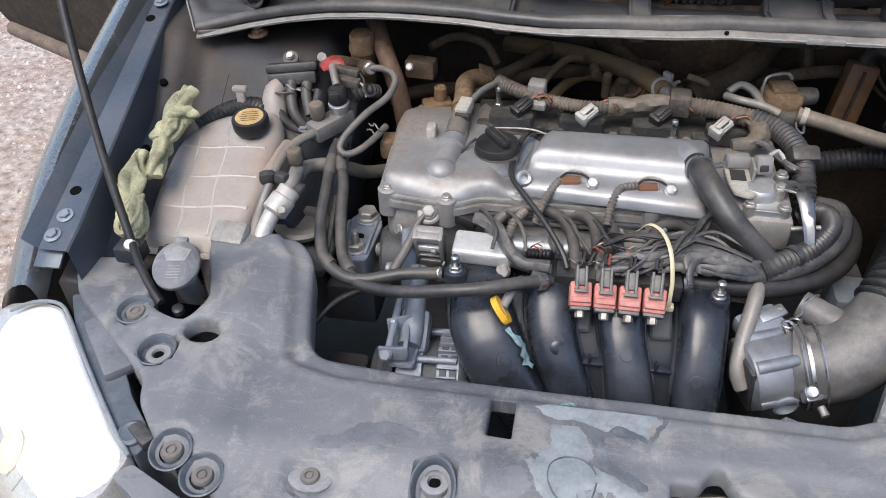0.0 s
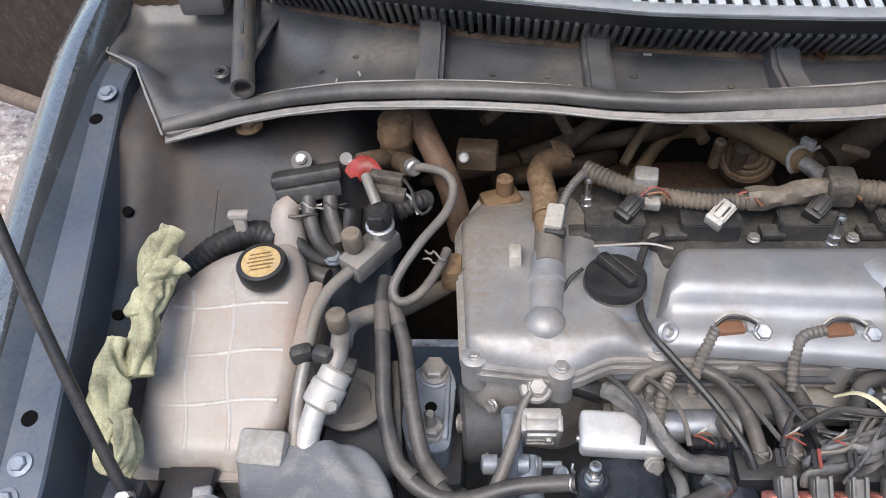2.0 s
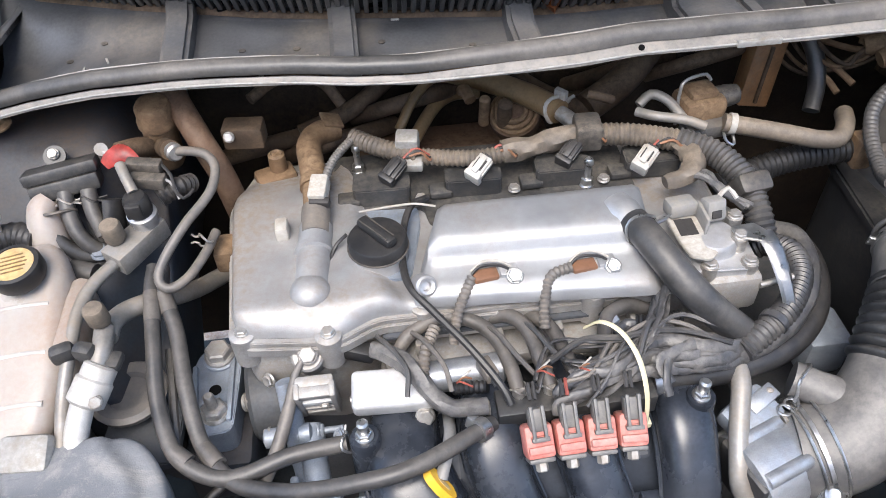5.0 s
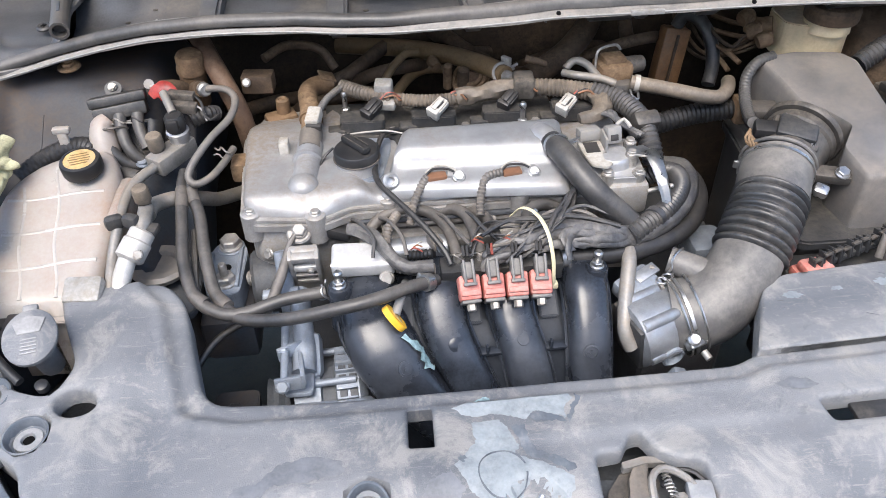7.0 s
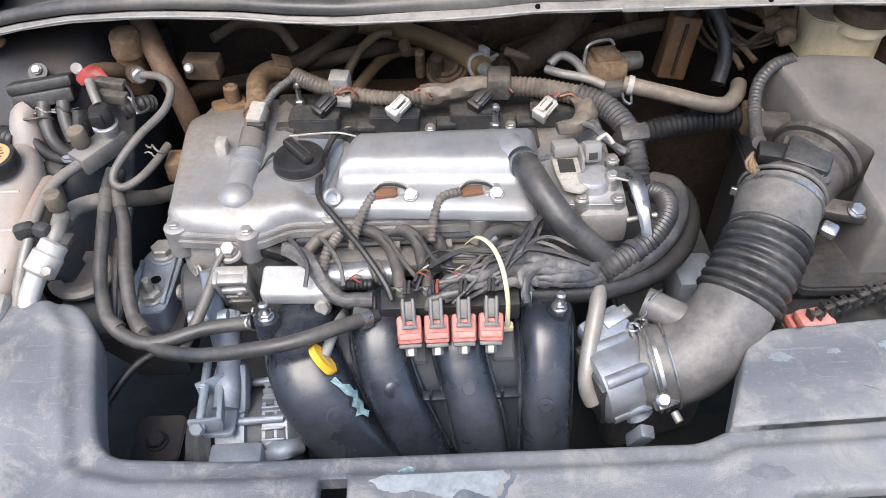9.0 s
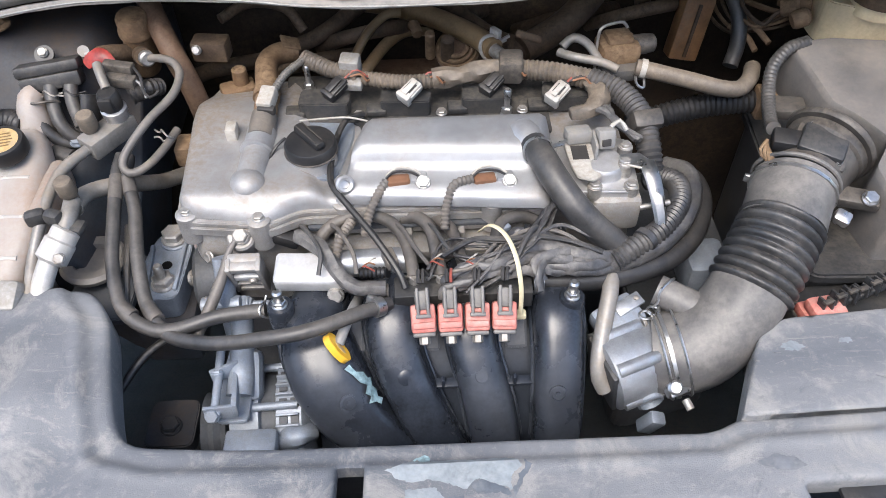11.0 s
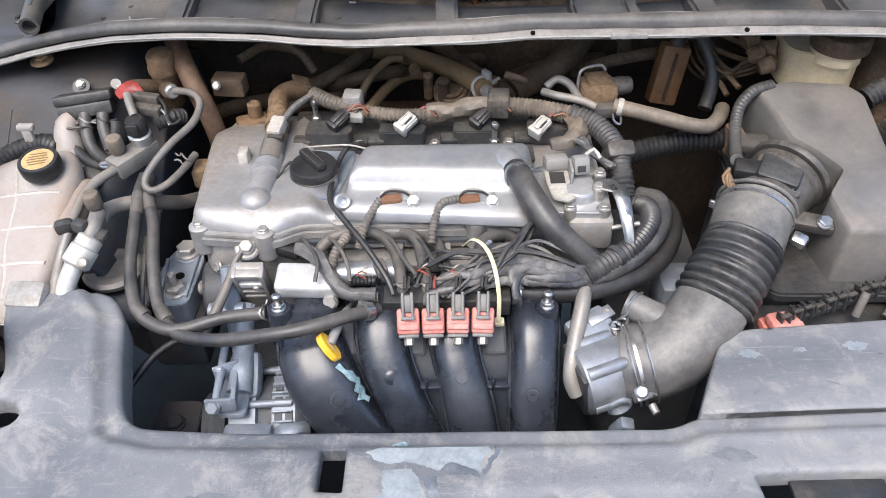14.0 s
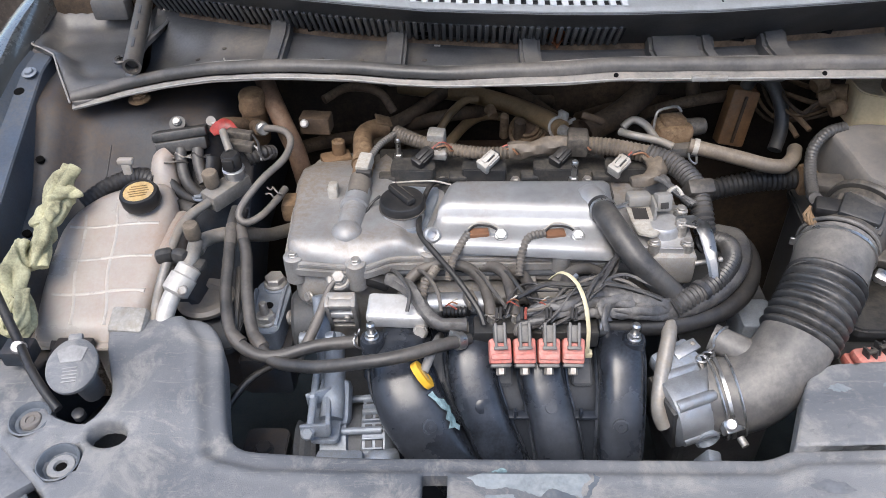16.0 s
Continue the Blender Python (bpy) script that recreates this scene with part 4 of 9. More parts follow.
part("pad", turned(lathe([(0.0150, 0.774), (0.0155, 0.7825), (0.0140, 0.7842), (0.010, 0.7845)], 26), Matrix.Translation((x, y, 0)) @ Matrix.Diagonal((1.15, 0.85, 1, 1))), "pad", pb)
part("bolt", tube([(x - 0.002, y - 0.004, 0.780), (x + 0.001, y - 0.001, 0.789), (x + 0.005, y + 0.004, 0.792)], 0.0034, 0.003, 10), "chrome", pb)
part("bore", lathe([(0.0036, 0.780), (0.0036, 0.7852), (0.002, 0.7854)], 12, Matrix.Translation((x - 0.009, y - 0.002, 0))), "hole", pb)


# bleached and scraped films on the cover, each with a ragged outline of its own
def film(name, outline, seed, mat, label, parent, ragged=0.0022, lift=0.0007):
    from mathutils.geometry import delaunay_2d_cdt
    ring = [(x + ragged * noise.noise(Vector((x * 160, y * 160, seed))) + ragged * 0.6 * noise.noise(Vector((x * 520, y * 520, seed))), y + ragged * noise.noise(Vector((x * 160, y * 160, seed + 7))) + ragged * 0.6 * noise.noise(Vector((x * 520, y * 520, seed + 9)))) for x, y in densified(list(outline), 0.0018)]
    xs, ys = [p[0] for p in ring], [p[1] for p in ring]
    pts = ring + [(float(x), float(y)) for x in np.arange(min(xs), max(xs), 0.005) for y in np.arange(min(ys), max(ys), 0.005) if inside((x, y), ring) and edge_gap([(x, y)], ring)[0] > 0.0015]
    v2, _, faces, *_ = delaunay_2d_cdt([Vector(p) for p in pts], [(k, (k + 1) % len(ring)) for k in range(len(ring))], [], 0, 1e-6)
    bm = bmesh.new()
    edge = edge_gap([tuple(p) for p in v2], ring)
    vs = [bm.verts.new((p.x, p.y, cover_height(p.x, p.y) + lift + (0.0 if d < 0.0008 else 0.0004))) for p, d in zip(v2, edge)]
    for f in faces:
        if inside(sum((v2[k] for k in f), Vector((0, 0))) / len(f), ring):
            bm.faces.new([vs[k] for k in f])
    for w in [w for w in bm.verts if not w.link_faces]:
        bm.verts.remove(w)
    return part(name, bm, mat, parent, label)


film("scuff", [(-0.012, 0.446), (0.001, 0.4535), (0.018, 0.457), (0.031, 0.4545), (0.046, 0.4565), (0.060, 0.4535), (0.078, 0.457), (0.093, 0.4530), (0.097, 0.4465), (0.088, 0.439), (0.086, 0.4260), (0.080, 0.430), (0.061, 0.4370), (0.050, 0.4285), (0.038, 0.434), (0.021, 0.4375), (0.004, 0.436)], 1.0, "scuff", "long bleached scuff", cover)
film("scuff", [(0.003, 0.430), (0.028, 0.431), (0.034, 0.419), (0.041, 0.403), (0.035, 0.396), (0.057, 0.386), (0.082, 0.371), (0.080, 0.360), (0.068, 0.348), (0.058, 0.366), (0.045, 0.372), (0.030, 0.352), (0.010, 0.350), (-0.006, 0.366), (-0.016, 0.388), (-0.006, 0.400), (0.004, 0.412)], 2.0, "scuff", "wide bleached scuff", cover)
film("stain", [(0.053, 0.4330), (0.068, 0.4370), (0.083, 0.4275), (0.087, 0.4230), (0.076, 0.4240), (0.060, 0.4255)], 5.0, "patch", "dark clean patch", cover)
film("stain", [(0.099, 0.452), (0.105, 0.448), (0.098, 0.436), (0.092, 0.424), (0.087, 0.4215), (0.091, 0.434), (0.099, 0.4445)], 6.0, "patch", "dark clean patch", cover)
film("stain", [(0.036, 0.424), (0.048, 0.4235), (0.050, 0.410), (0.056, 0.398), (0.074, 0.389), (0.088, 0.378), (0.078, 0.3755), (0.060, 0.388), (0.045, 0.394), (0.042, 0.408)], 7.0, "patch", "dark clean patch", cover)
film("stain", [(-0.014, 0.396), (0.002, 0.400), (0.003, 0.392), (-0.008, 0.388)], 8.0, "patch", "dark clean patch", cover)
film("stain", [(-0.205, 0.374), (-0.200, 0.386), (-0.182, 0.391), (-0.165, 0.405), (-0.140, 0.412), (-0.112, 0.404), (-0.108, 0.392), (-0.135, 0.387), (-0.170, 0.385), (-0.178, 0.377)], 9.0, "stain", "faint dark water stain", cover)
film("stain", [(0.285, 0.4395), (0.300, 0.4475), (0.318, 0.444), (0.325, 0.436), (0.306, 0.432)], 10.0, "stain", "faint dark water stain", cover)
film("stain", [(-0.040, 0.378), (-0.020, 0.384), (-0.010, 0.368), (-0.024, 0.352), (-0.05, 0.355)], 11.0, "stain", "faint dark water stain", cover)
part("ring_mark", tube([(0.023 + 0.0205 * math.cos(a), 0.3795 + 0.0205 * math.sin(a), cover_height(0.023 + 0.0205 * math.cos(a), 0.3795 + 0.0205 * math.sin(a)) + 0.0009) for a in np.linspace(0.3, 6.2, 24)], 0.0008, 0.003, 6, wob=0.8, seed=2), "patch", cover, "thin dark ring mark")


def flat_patch(name, cx, cy, w, d, seed, mat, label, parent, z):
    bm = bmesh.new()
    ring = []
    for k in range(30):
        a = 2 * math.pi * k / 30
        r = 1 + 0.5 * noise.noise(Vector((math.cos(a) * 2 + seed, math.sin(a) * 2, seed))) + 0.4 * noise.noise(Vector((math.cos(a) * 6 + seed, math.sin(a) * 6, seed)))
        ring.append(bm.verts.new((cx + w * r * math.cos(a), cy + d * r * math.sin(a), z)))
    bm.faces.new(ring)
    return part(name, bm, mat, parent, label)


for k, (x, y, w) in enumerate(((0.350, 0.548, 0.010), (0.400, 0.552, 0.006), (0.455, 0.556, 0.012))):
    flat_patch("scuff", x, y, w, w * 0.5, 20.0 + k, "scuff", "pale scraped mark", side_cover, 0.8029)
for k in range(14):
    q = random.Random(800 + k)
    x, y, a, n = q.uniform(0.30, 0.62), q.uniform(0.505, 0.580), q.uniform(-0.6, 0.6), q.uniform(0.004, 0.014)
    if inside((x, y), list(out2)) and edge_gap([(x, y)], out2)[0] > 0.012:
        part("scratch", box((x, y, 0.8026), (n, 0.0004, 0.0005), 0, (0, 0, math.degrees(a))), "stain", side_cover, "fine scratch")
film("film", [(0.010, 0.4575), (0.020, 0.462), (0.026, 0.457), (0.018, 0.4535)], 53.0, "foil", "teal film remnant", cover)
# bonnet latch seen in the cover's opening
latch = thing("bonnet_latch", "dusty black steel bonnet latch in the cover opening", "latch", (0.15, 0.355, 0.74))
part("plate", box((0.15, 0.358, 0.752), (0.11, 0.06, 0.006), 0.002), "void", latch)
part("side_plate", prism(rounded([(0.108, 0.346), (0.112, 0.366), (0.128, 0.384), (0.150, 0.386), (0.160, 0.372), (0.150, 0.352), (0.140, 0.346)], 0.004), 0.764, 0.770, 0.0015), "dirty", latch, "bent steel side plate")
part("claw", prism(rounded([(0.126, 0.350), (0.131, 0.372), (0.142, 0.390), (0.152, 0.386), (0.146, 0.370), (0.152, 0.352), (0.144, 0.346)], 0.003), 0.771, 0.779, 0.0015), "rubber_grey", latch, "worn steel claw")
part("guide", prism(rounded([(0.128, 0.380), (0.150, 0.384), (0.168, 0.382), (0.168, 0.388), (0.148, 0.391), (0.128, 0.387)], 0.002), 0.773, 0.781, 0.001), "pipe", latch)
part("hook", tube([(0.146, 0.348, 0.778), (0.148, 0.366, 0.786), (0.160, 0.374, 0.786), (0.176, 0.368, 0.782), (0.186, 0.356, 0.778)], 0.0034, n=8), "pipe", latch)
part("spring", tube([(0.164 + 0.004 * math.cos(2.2 * k), 0.352 + 0.0012 * k, 0.776 + 0.004 * math.sin(2.2 * k)) for k in range(22)], 0.0009, 0.002, 6), "steel", latch, "coil spring")
part("lever", box((0.187, 0.352, 0.776), (0.022, 0.022, 0.012), 0.002, (0, 0, -8)), "pad", latch, "pale grey lever")
part("cable", tube([(0.196, 0.360, 0.778), (0.186, 0.372, 0.780), (0.172, 0.376, 0.778), (0.158, 0.364, 0.774)], 0.0022, n=6), "rubber_dark", latch)
for x in (0.120, 0.172):
    part("bolt", hexbolt((x, 0.352, 0.770), 0.006), "steel", latch)
part("crossbar", tube([(0.106, 0.342, 0.768), (0.130, 0.340, 0.772), (0.160, 0.340, 0.772)], 0.0055, n=10), "pad", latch, "pale worn bar")
solo("duct_lip", box((0.392, 0.409, 0.782), (0.082, 0.030, 0.006), 0.002), "black", "dark plastic duct edge below the cover slot", "air duct")
solo("duct_wall", box((0.39, 0.388, 0.73), (0.30, 0.008, 0.09), 0.002), "black", "dark plastic duct wall below the cover slots", "air duct")

# ---------------------------------------------------------------- headlight
hl = thing("headlight", "large clear headlight with sky glare painted on its lens", "headlight", (-0.46, 0.43, 0.65))
lens_out = rounded([(-0.530, 0.522), (-0.556, 0.530), (-0.610, 0.532), (-0.636, 0.505), (-0.622, 0.45), (-0.582, 0.394), (-0.525, 0.335), (-0.455, 0.290), (-0.374, 0.312), (-0.362, 0.352), (-0.390, 0.375), (-0.458, 0.445), (-0.506, 0.500)], [0.006, 0.012, 0.012, 0.012, 0.03, 0.03, 0.03, 0.03, 0.01, 0.008, 0.02, 0.02, 0.008])


def lens_z(x, y):
    d = max(0.0, -0.7071 * (x + 0.53) - 0.7071 * (y - 0.52))
    return 0.786 - 0.15 * d - 3.0 * d * d


part("outer_lens", sheet(lens_out, lambda x, y: lens_z(x, y) - 0.003, (), 0.012, 0.008, 0.006, 0.14), "lens_side", hl, "clear outer lens, pale reflector and reflection put into its colour")
# The core outlines the sky glare, painted near-white.
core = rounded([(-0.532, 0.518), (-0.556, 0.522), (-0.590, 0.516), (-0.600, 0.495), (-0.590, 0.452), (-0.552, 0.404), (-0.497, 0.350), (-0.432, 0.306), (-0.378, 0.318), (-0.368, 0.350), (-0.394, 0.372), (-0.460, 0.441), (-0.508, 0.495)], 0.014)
part("lens", sheet(core, lens_z, (), 0.010, 0.010, 0.004, 0.008), "glass_lamp", hl, "lens painted white as sky glare")
part("housing", prism(rounded([(-0.530, 0.540), (-0.502, 0.545), (-0.470, 0.515), (-0.395, 0.415), (-0.352, 0.372), (-0.360, 0.350), (-0.392, 0.379), (-0.460, 0.449), (-0.504, 0.500)], 0.006), 0.70, 0.783, 0.003), "patch", hl, "black plastic lamp housing rim")
part("indicator", lathe([(0.022, -0.004), (0.022, 0.004), (0.012, 0.008)], 18, frame_to((-0.505, 0.365, 0.741), (-0.5, -0.5, 0.8))), "amber", hl, "pale amber indicator bulb cover")
part("seal_rim", tube([(-0.583, 0.506, 0.783), (-0.560, 0.519, 0.787), (-0.531, 0.519, 0.788), (-0.506, 0.498, 0.788), (-0.457, 0.444, 0.788), (-0.390, 0.374, 0.787), (-0.364, 0.350, 0.785)], 0.0022, 0.008, 8), "scuff", hl, "pale lens rim")
part("adjuster_box", box((-0.447, 0.470, 0.786), (0.030, 0.090, 0.014), 0.004, (0, 0, 42)), "stain", hl, "dark moulded housing step")
part("lug", lathe([(0.013, -0.01), (0.013, 0.002), (0.010, 0.004), (0.008, 0.003)], 18, frame_to((-0.372, 0.372, 0.786), (0, -0.1, 1))), "patch", hl, "round bolt lug")
for k in range(9):
    u = k / 8
    x, y = -0.600 + 0.120 * u, 0.446 - 0.112 * u
    part("lens_flute", tube([(x + 0.010, y + 0.012, lens_z(x + 0.010, y + 0.012) - 0.0022), (x, y, lens_z(x, y) - 0.0024), (x - 0.005, y - 0.006, lens_z(x - 0.005, y - 0.006) - 0.0030)], 0.0011, 0.004, 6), "lens_side", hl, "moulded flute in the lens")
part("bracket", box((-0.362, 0.372, 0.785), (0.030, 0.014, 0.012), 0.003, (0, 0, -35)), "black", hl)
trim = solo("grille_trim", prism(rounded([(-0.36, 0.345), (-0.30, 0.318), (-0.20, 0.300), (-0.06, 0.292), (-0.06, 0.272), (-0.22, 0.280), (-0.33, 0.305), (-0.372, 0.33)], 0.006), 0.755, 0.782, 0.005), "cover", "grey plastic grille top edge at the headlight", "grille trim")

# ---------------------------------------------------------------- cowl, seal and wiper grille
cowl = thing("cowl", "dusty black plastic cowl panel below the windscreen", "cowl panel", (0, 0.95, 0.95))
SEAL = [(-0.505, 0.904, 0.934), (-0.470, 0.909, 0.940), (-0.430, 0.912, 0.949), (-0.380, 0.908, 0.961), (-0.320, 0.898, 0.974), (-0.260, 0.886, 0.982), (-0.200, 0.877, 0.986), (-0.140, 0.866, 0.988), (-0.090, 0.855, 0.988),
        (-0.040, 0.851, 0.988), (0.030, 0.850, 0.990), (0.100, 0.853, 0.992), (0.160, 0.858, 0.993), (0.230, 0.858, 0.993), (0.390, 0.857, 0.993), (0.460, 0.858, 0.992), (0.620, 0.852, 0.988), (0.84, 0.844, 0.968)]


def seal_y(x):
    return float(np.interp(x, [p[0] for p in SEAL], [p[1] for p in SEAL]))


def seal_z(x):
    return float(np.interp(x, [p[0] for p in SEAL], [p[2] for p in SEAL]))


WALL = ([-0.45, -0.39, -0.30, -0.24, -0.18, -0.12, -0.06, 0.0, 0.06, 0.12, 0.21, 0.28, 0.34, 0.38, 0.47, 0.64, 0.86], [1.075, 1.050, 1.016, 0.998, 0.979, 0.966, 0.957, 0.947, 0.937, 0.933, 0.935, 0.936, 0.942, 0.951, 0.966, 1.0, 1.05])
RIM = ([-0.45, -0.30, -0.15, -0.06, 0.0, 0.1, 0.17, 0.27, 0.37, 0.44, 0.86], [1.005, 0.957, 0.915, 0.893, 0.886, 0.877, 0.875, 0.879, 0.892, 0.902, 0.975])


def wall_y(x):
    """The foot of the slanted wall behind the trough."""
    return float(np.interp(x, *WALL))


def rim_y(x):
    """The pale edge that overhangs the trough."""
    return float(np.interp(x, *RIM))


def face_at(x, f, out=0.0):
    """A point on the slanted wall: f 0 at its foot, 1 under the rim; out: proud of it."""
    w, r = wall_y(x), rim_y(x)
    return Vector((x, w + (r - w) * f - out * 0.7, 0.9865 + 0.0615 * f - out * 0.7))


def trough(x, y):
    s, w, z0 = seal_y(x) + 0.012, wall_y(x), seal_z(x)
    k = min(1.0, max(0.0, (y - s) / (w - s)))
    low = min(0.972, z0 - 0.012)
    z = z0 + 0.001 - (z0 + 0.001 - low) * bumpy(0.0, 0.16, k)
    return z + (0.978 - low) * bumpy(0.45, 0.93, k) + 0.005 * bumpy(0.93, 1.0, k)


bm = bmesh.new()
rows = []
for x in np.linspace(-0.436, 0.84, 150):
    s, w = seal_y(x) + 0.010, wall_y(x)
    rows.append([bm.verts.new((x, s + (w - s) * k, trough(x, s + (w - s) * k) + 0.0005 * noise.noise(Vector((x * 30, k * 5, 0))))) for k in (-0.02, 0.02, 0.05, 0.09, 0.13, 0.17, 0.25, 0.35, 0.45, 0.55, 0.65, 0.75, 0.85, 0.91, 0.94, 0.97, 1.0)])
for a, b in zip(rows, rows[1:]):
    for k in range(len(a) - 1):
        bm.faces.new((a[k], a[k + 1], b[k + 1], b[k]))
part("trough", bm, "cowl", cowl, smooth=50)


def ribbon(x0, x1, rows, n=40, curve=wall_y):
    """A band that follows the wall or the rim: rows of (offset behind it, height)."""
    bm = bmesh.new()
    grid = [[bm.verts.new((x, curve(x) + d, z)) for d, z in rows] for x in np.linspace(x0, x1, n)]
    for a, b in zip(grid, grid[1:]):
        for k in range(len(rows) - 1):
            bm.faces.new((a[k], a[k + 1], b[k + 1], b[k]))
    bmesh.ops.solidify(bm, geom=bm.faces[:], thickness=0.002)
    return bm


def slant(x0, x1, rows, n=40):
    """A band on the slanted wall: rows of (fraction of its height, proud of it)."""
    bm = bmesh.new()
    grid = [[bm.verts.new(face_at(x, f, o)) for f, o in rows] for x in np.linspace(x0, x1, n)]
    for a, b in zip(grid, grid[1:]):
        for k in range(len(rows) - 1):
            bm.faces.new((a[k], a[k + 1], b[k + 1], b[k]))
    bmesh.ops.solidify(bm, geom=bm.faces[:], thickness=0.0015)
    return bm


wing = rounded([(-0.503, 0.897), (-0.43, 0.914), (-0.405, 1.10), (-0.590, 1.10), (-0.603, 1.070), (-0.586, 0.998), (-0.545, 0.970), (-0.526, 0.936), (-0.512, 0.912)], 0.004, 2)


def wing_h(x, y):
    rim = 0.934 + 0.031 * bumpy(0.895, 0.972, y)
    d = min(edge_gap([(x, y)], wing)[0], 0.05)
    step = 0.012 * bumpy(-0.448, -0.440, x + 0.05 * (y - 0.97)) * bumpy(0.90, 0.93, y)
    return rim - 0.020 * bumpy(0.006, 0.026, d) * bumpy(0.92, 0.96, y) + step + 0.008 * bumpy(1.045, 1.075, y)


corner = part("corner_panel", sheet(wing, wing_h, (), 0.008, 0.003, 0.001, 0.005), "cowl", cowl, "moulded black corner panel", smooth=50)
part("edge_trim", sweep(resample([Vector(p) for p in [(-0.505, 0.895, 0.934), (-0.514, 0.911, 0.942), (-0.528, 0.935, 0.953), (-0.546, 0.969, 0.965), (-0.566, 0.984, 0.966), (-0.587, 0.998, 0.966), (-0.604, 1.070, 0.967)]], 0.004), 0.0013, 6), "sheet_metal", corner, "pale thin edge")
scr = part("screw", lathe([(0.0095, 0), (0.0095, 0.002), (0.0070, 0.0035), (0.0055, 0.0028)], 18, frame_to((-0.461, 0.970, 0.955), (0, -0.2, 1))), "rubber", corner)
for a in (20, 110):
    part("screw_slot", turned(box((0, 0, 0.0032), (0.007, 0.0016, 0.001), 0), frame_to((-0.461, 0.970, 0.955), (0, -0.2, 1)) @ pose(0, 0, 0, 0, 0, a)), "hole", scr)
part("hook", box((-0.500, 1.075, 0.985), (0.050, 0.03, 0.03), 0.006), "cowl", corner)
t0, t1 = Vector((-0.421, 0.911, 0.974)), Vector((-0.458, 1.095, 0.992))
tubeA = part("drain_tube", sweep(resample([t0, t1], 0.01), 0.0112, 18, hollow=0.72), "gas_hose", cowl, "grey hollow drain tube")
for k in (0.22, 0.45, 0.68):
    p = t0.lerp(t1, k)
    part("slot", box(p + Vector((0.001, -0.002, 0.0108)), (0.0035, 0.022, 0.002), 0.0005, (6, 0, 11)), "void", tubeA, "dark box, the shade of a slot")
for x, w in ((-0.247, 0.0125), (-0.096, 0.0125), (0.065, 0.0125), (0.236, 0.030), (0.274, 0.009), (0.357, 0.015), (0.56, 0.05)):
    s, e = seal_y(x) + 0.012, wall_y(x)
    z0 = seal_z(x)
    bm = prism([(s, z0 - 0.02), (s + 0.002, z0 + 0.002), (e - 0.030, 0.993), (e - 0.016, 1.002), (e + 0.010, 1.004), (e + 0.010, 0.962), (s + 0.03, 0.950)], x - w, x + w, 0.004, 2, Matrix(((0, 0, 1, 0), (1, 0, 0, 0), (0, 1, 0, 0), (0, 0, 0, 1))))
    part("rib", bm, "cowl", cowl)
M["silt"] = material("brown_silt", (0.20, 0.140, 0.092), 0.9, vary=0.6, scale=60, bump=0.6)
part("dirt_line", ribbon(-0.40, 0.55, [(-0.0065, 0.9815), (-0.0040, 0.9835), (-0.0012, 0.9868)]), "silt", cowl, "brown silt along the wall's foot")
for x in (-0.330, -0.172, -0.022, 0.15, 0.33):
    s = seal_y(x) + 0.014
    part("fin", prism([(s, 0.966), (s + 0.002, seal_z(x) + 0.001), (s + 0.026, seal_z(x) - 0.013), (s + 0.026, 0.962)], x - 0.0012, x + 0.0012, 0.0005, 1, Matrix(((0, 0, 1, 0), (1, 0, 0, 0), (0, 1, 0, 0), (0, 0, 0, 1)))), "cowl", cowl)
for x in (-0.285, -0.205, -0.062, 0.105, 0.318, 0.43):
    part("notch", box((x, wall_y(x) + 0.0005, 0.9885), (0.018, 0.006, 0.008), 0.0006, (10, 0, 0)), "hole", cowl, "black block, the shade of a square notch")
for x, d in ((-0.36, 0.45), (-0.325, 0.6), (-0.19, 0.45), (-0.14, 0.5), (-0.062, 0.6), (0.0, 0.4), (0.02, 0.5)):
    y = (seal_y(x) + 0.012) * (1 - d) + wall_y(x) * d
    part("dimple", lathe([(0.0035, 0), (0.0035, 0.0008), (0.002, 0.0012)], 10, Matrix.Translation((x, y, trough(x, y) + 0.0004))), "dirty", cowl)
for x, y in ((-0.047, 0.949), (-0.12, 0.905), (-0.108, 0.900), (-0.34, 0.945), (-0.30, 0.925), (-0.318, 0.950)):
    part("chip", box((x, y, trough(x, y) + 0.0015), (0.008, 0.0022, 0.002), 0.0005, (0, 0, 37 + 900 * x)), "white", cowl, "pale speck of debris")

seal = thing("bonnet_seal", "long dusty rubber bonnet seal on a pale metal flange", "rubber seal", (0, 0.86, 0.98))


def along_seal(profile, n=130):
    """A profile of (offset in y, offset in z) rows carried along the seal; its flange widens towards the far side."""
    bm = bmesh.new()
    rows = []
    for x in np.linspace(SEAL[0][0], SEAL[-1][0], n):
        wide = 0.55 + 0.45 * bumpy(-0.10, 0.14, x)
        wave = 0.0009 * noise.noise(Vector((x * 14, 0.3, 0)))
        rows.append([bm.verts.new((x, seal_y(x) + dy * (wide if dy < -0.006 else 1) + wave, seal_z(x) + dz + wave)) for dy, dz in profile])
    for a, b in zip(rows, rows[1:]):
        for k in range(len(a) - 1):
            bm.faces.new((a[k], a[k + 1], b[k + 1], b[k]))
    return bm


part("bulb", along_seal([(0.0115, 0.002), (0.0105, 0.0055), (0.007, 0.0085), (0.002, 0.0092), (-0.003, 0.0070), (-0.0058, 0.0025), (-0.0068, -0.003)]), "seal", seal, "dusty rubber bulb", 70)
part("flange", along_seal([(-0.0055, -0.0035), (-0.0085, -0.0045), (-0.0135, -0.0070), (-0.0148, -0.0082), (-0.0150, -0.0110)]), "flange_pale", seal, "pale dusty flange", 70)
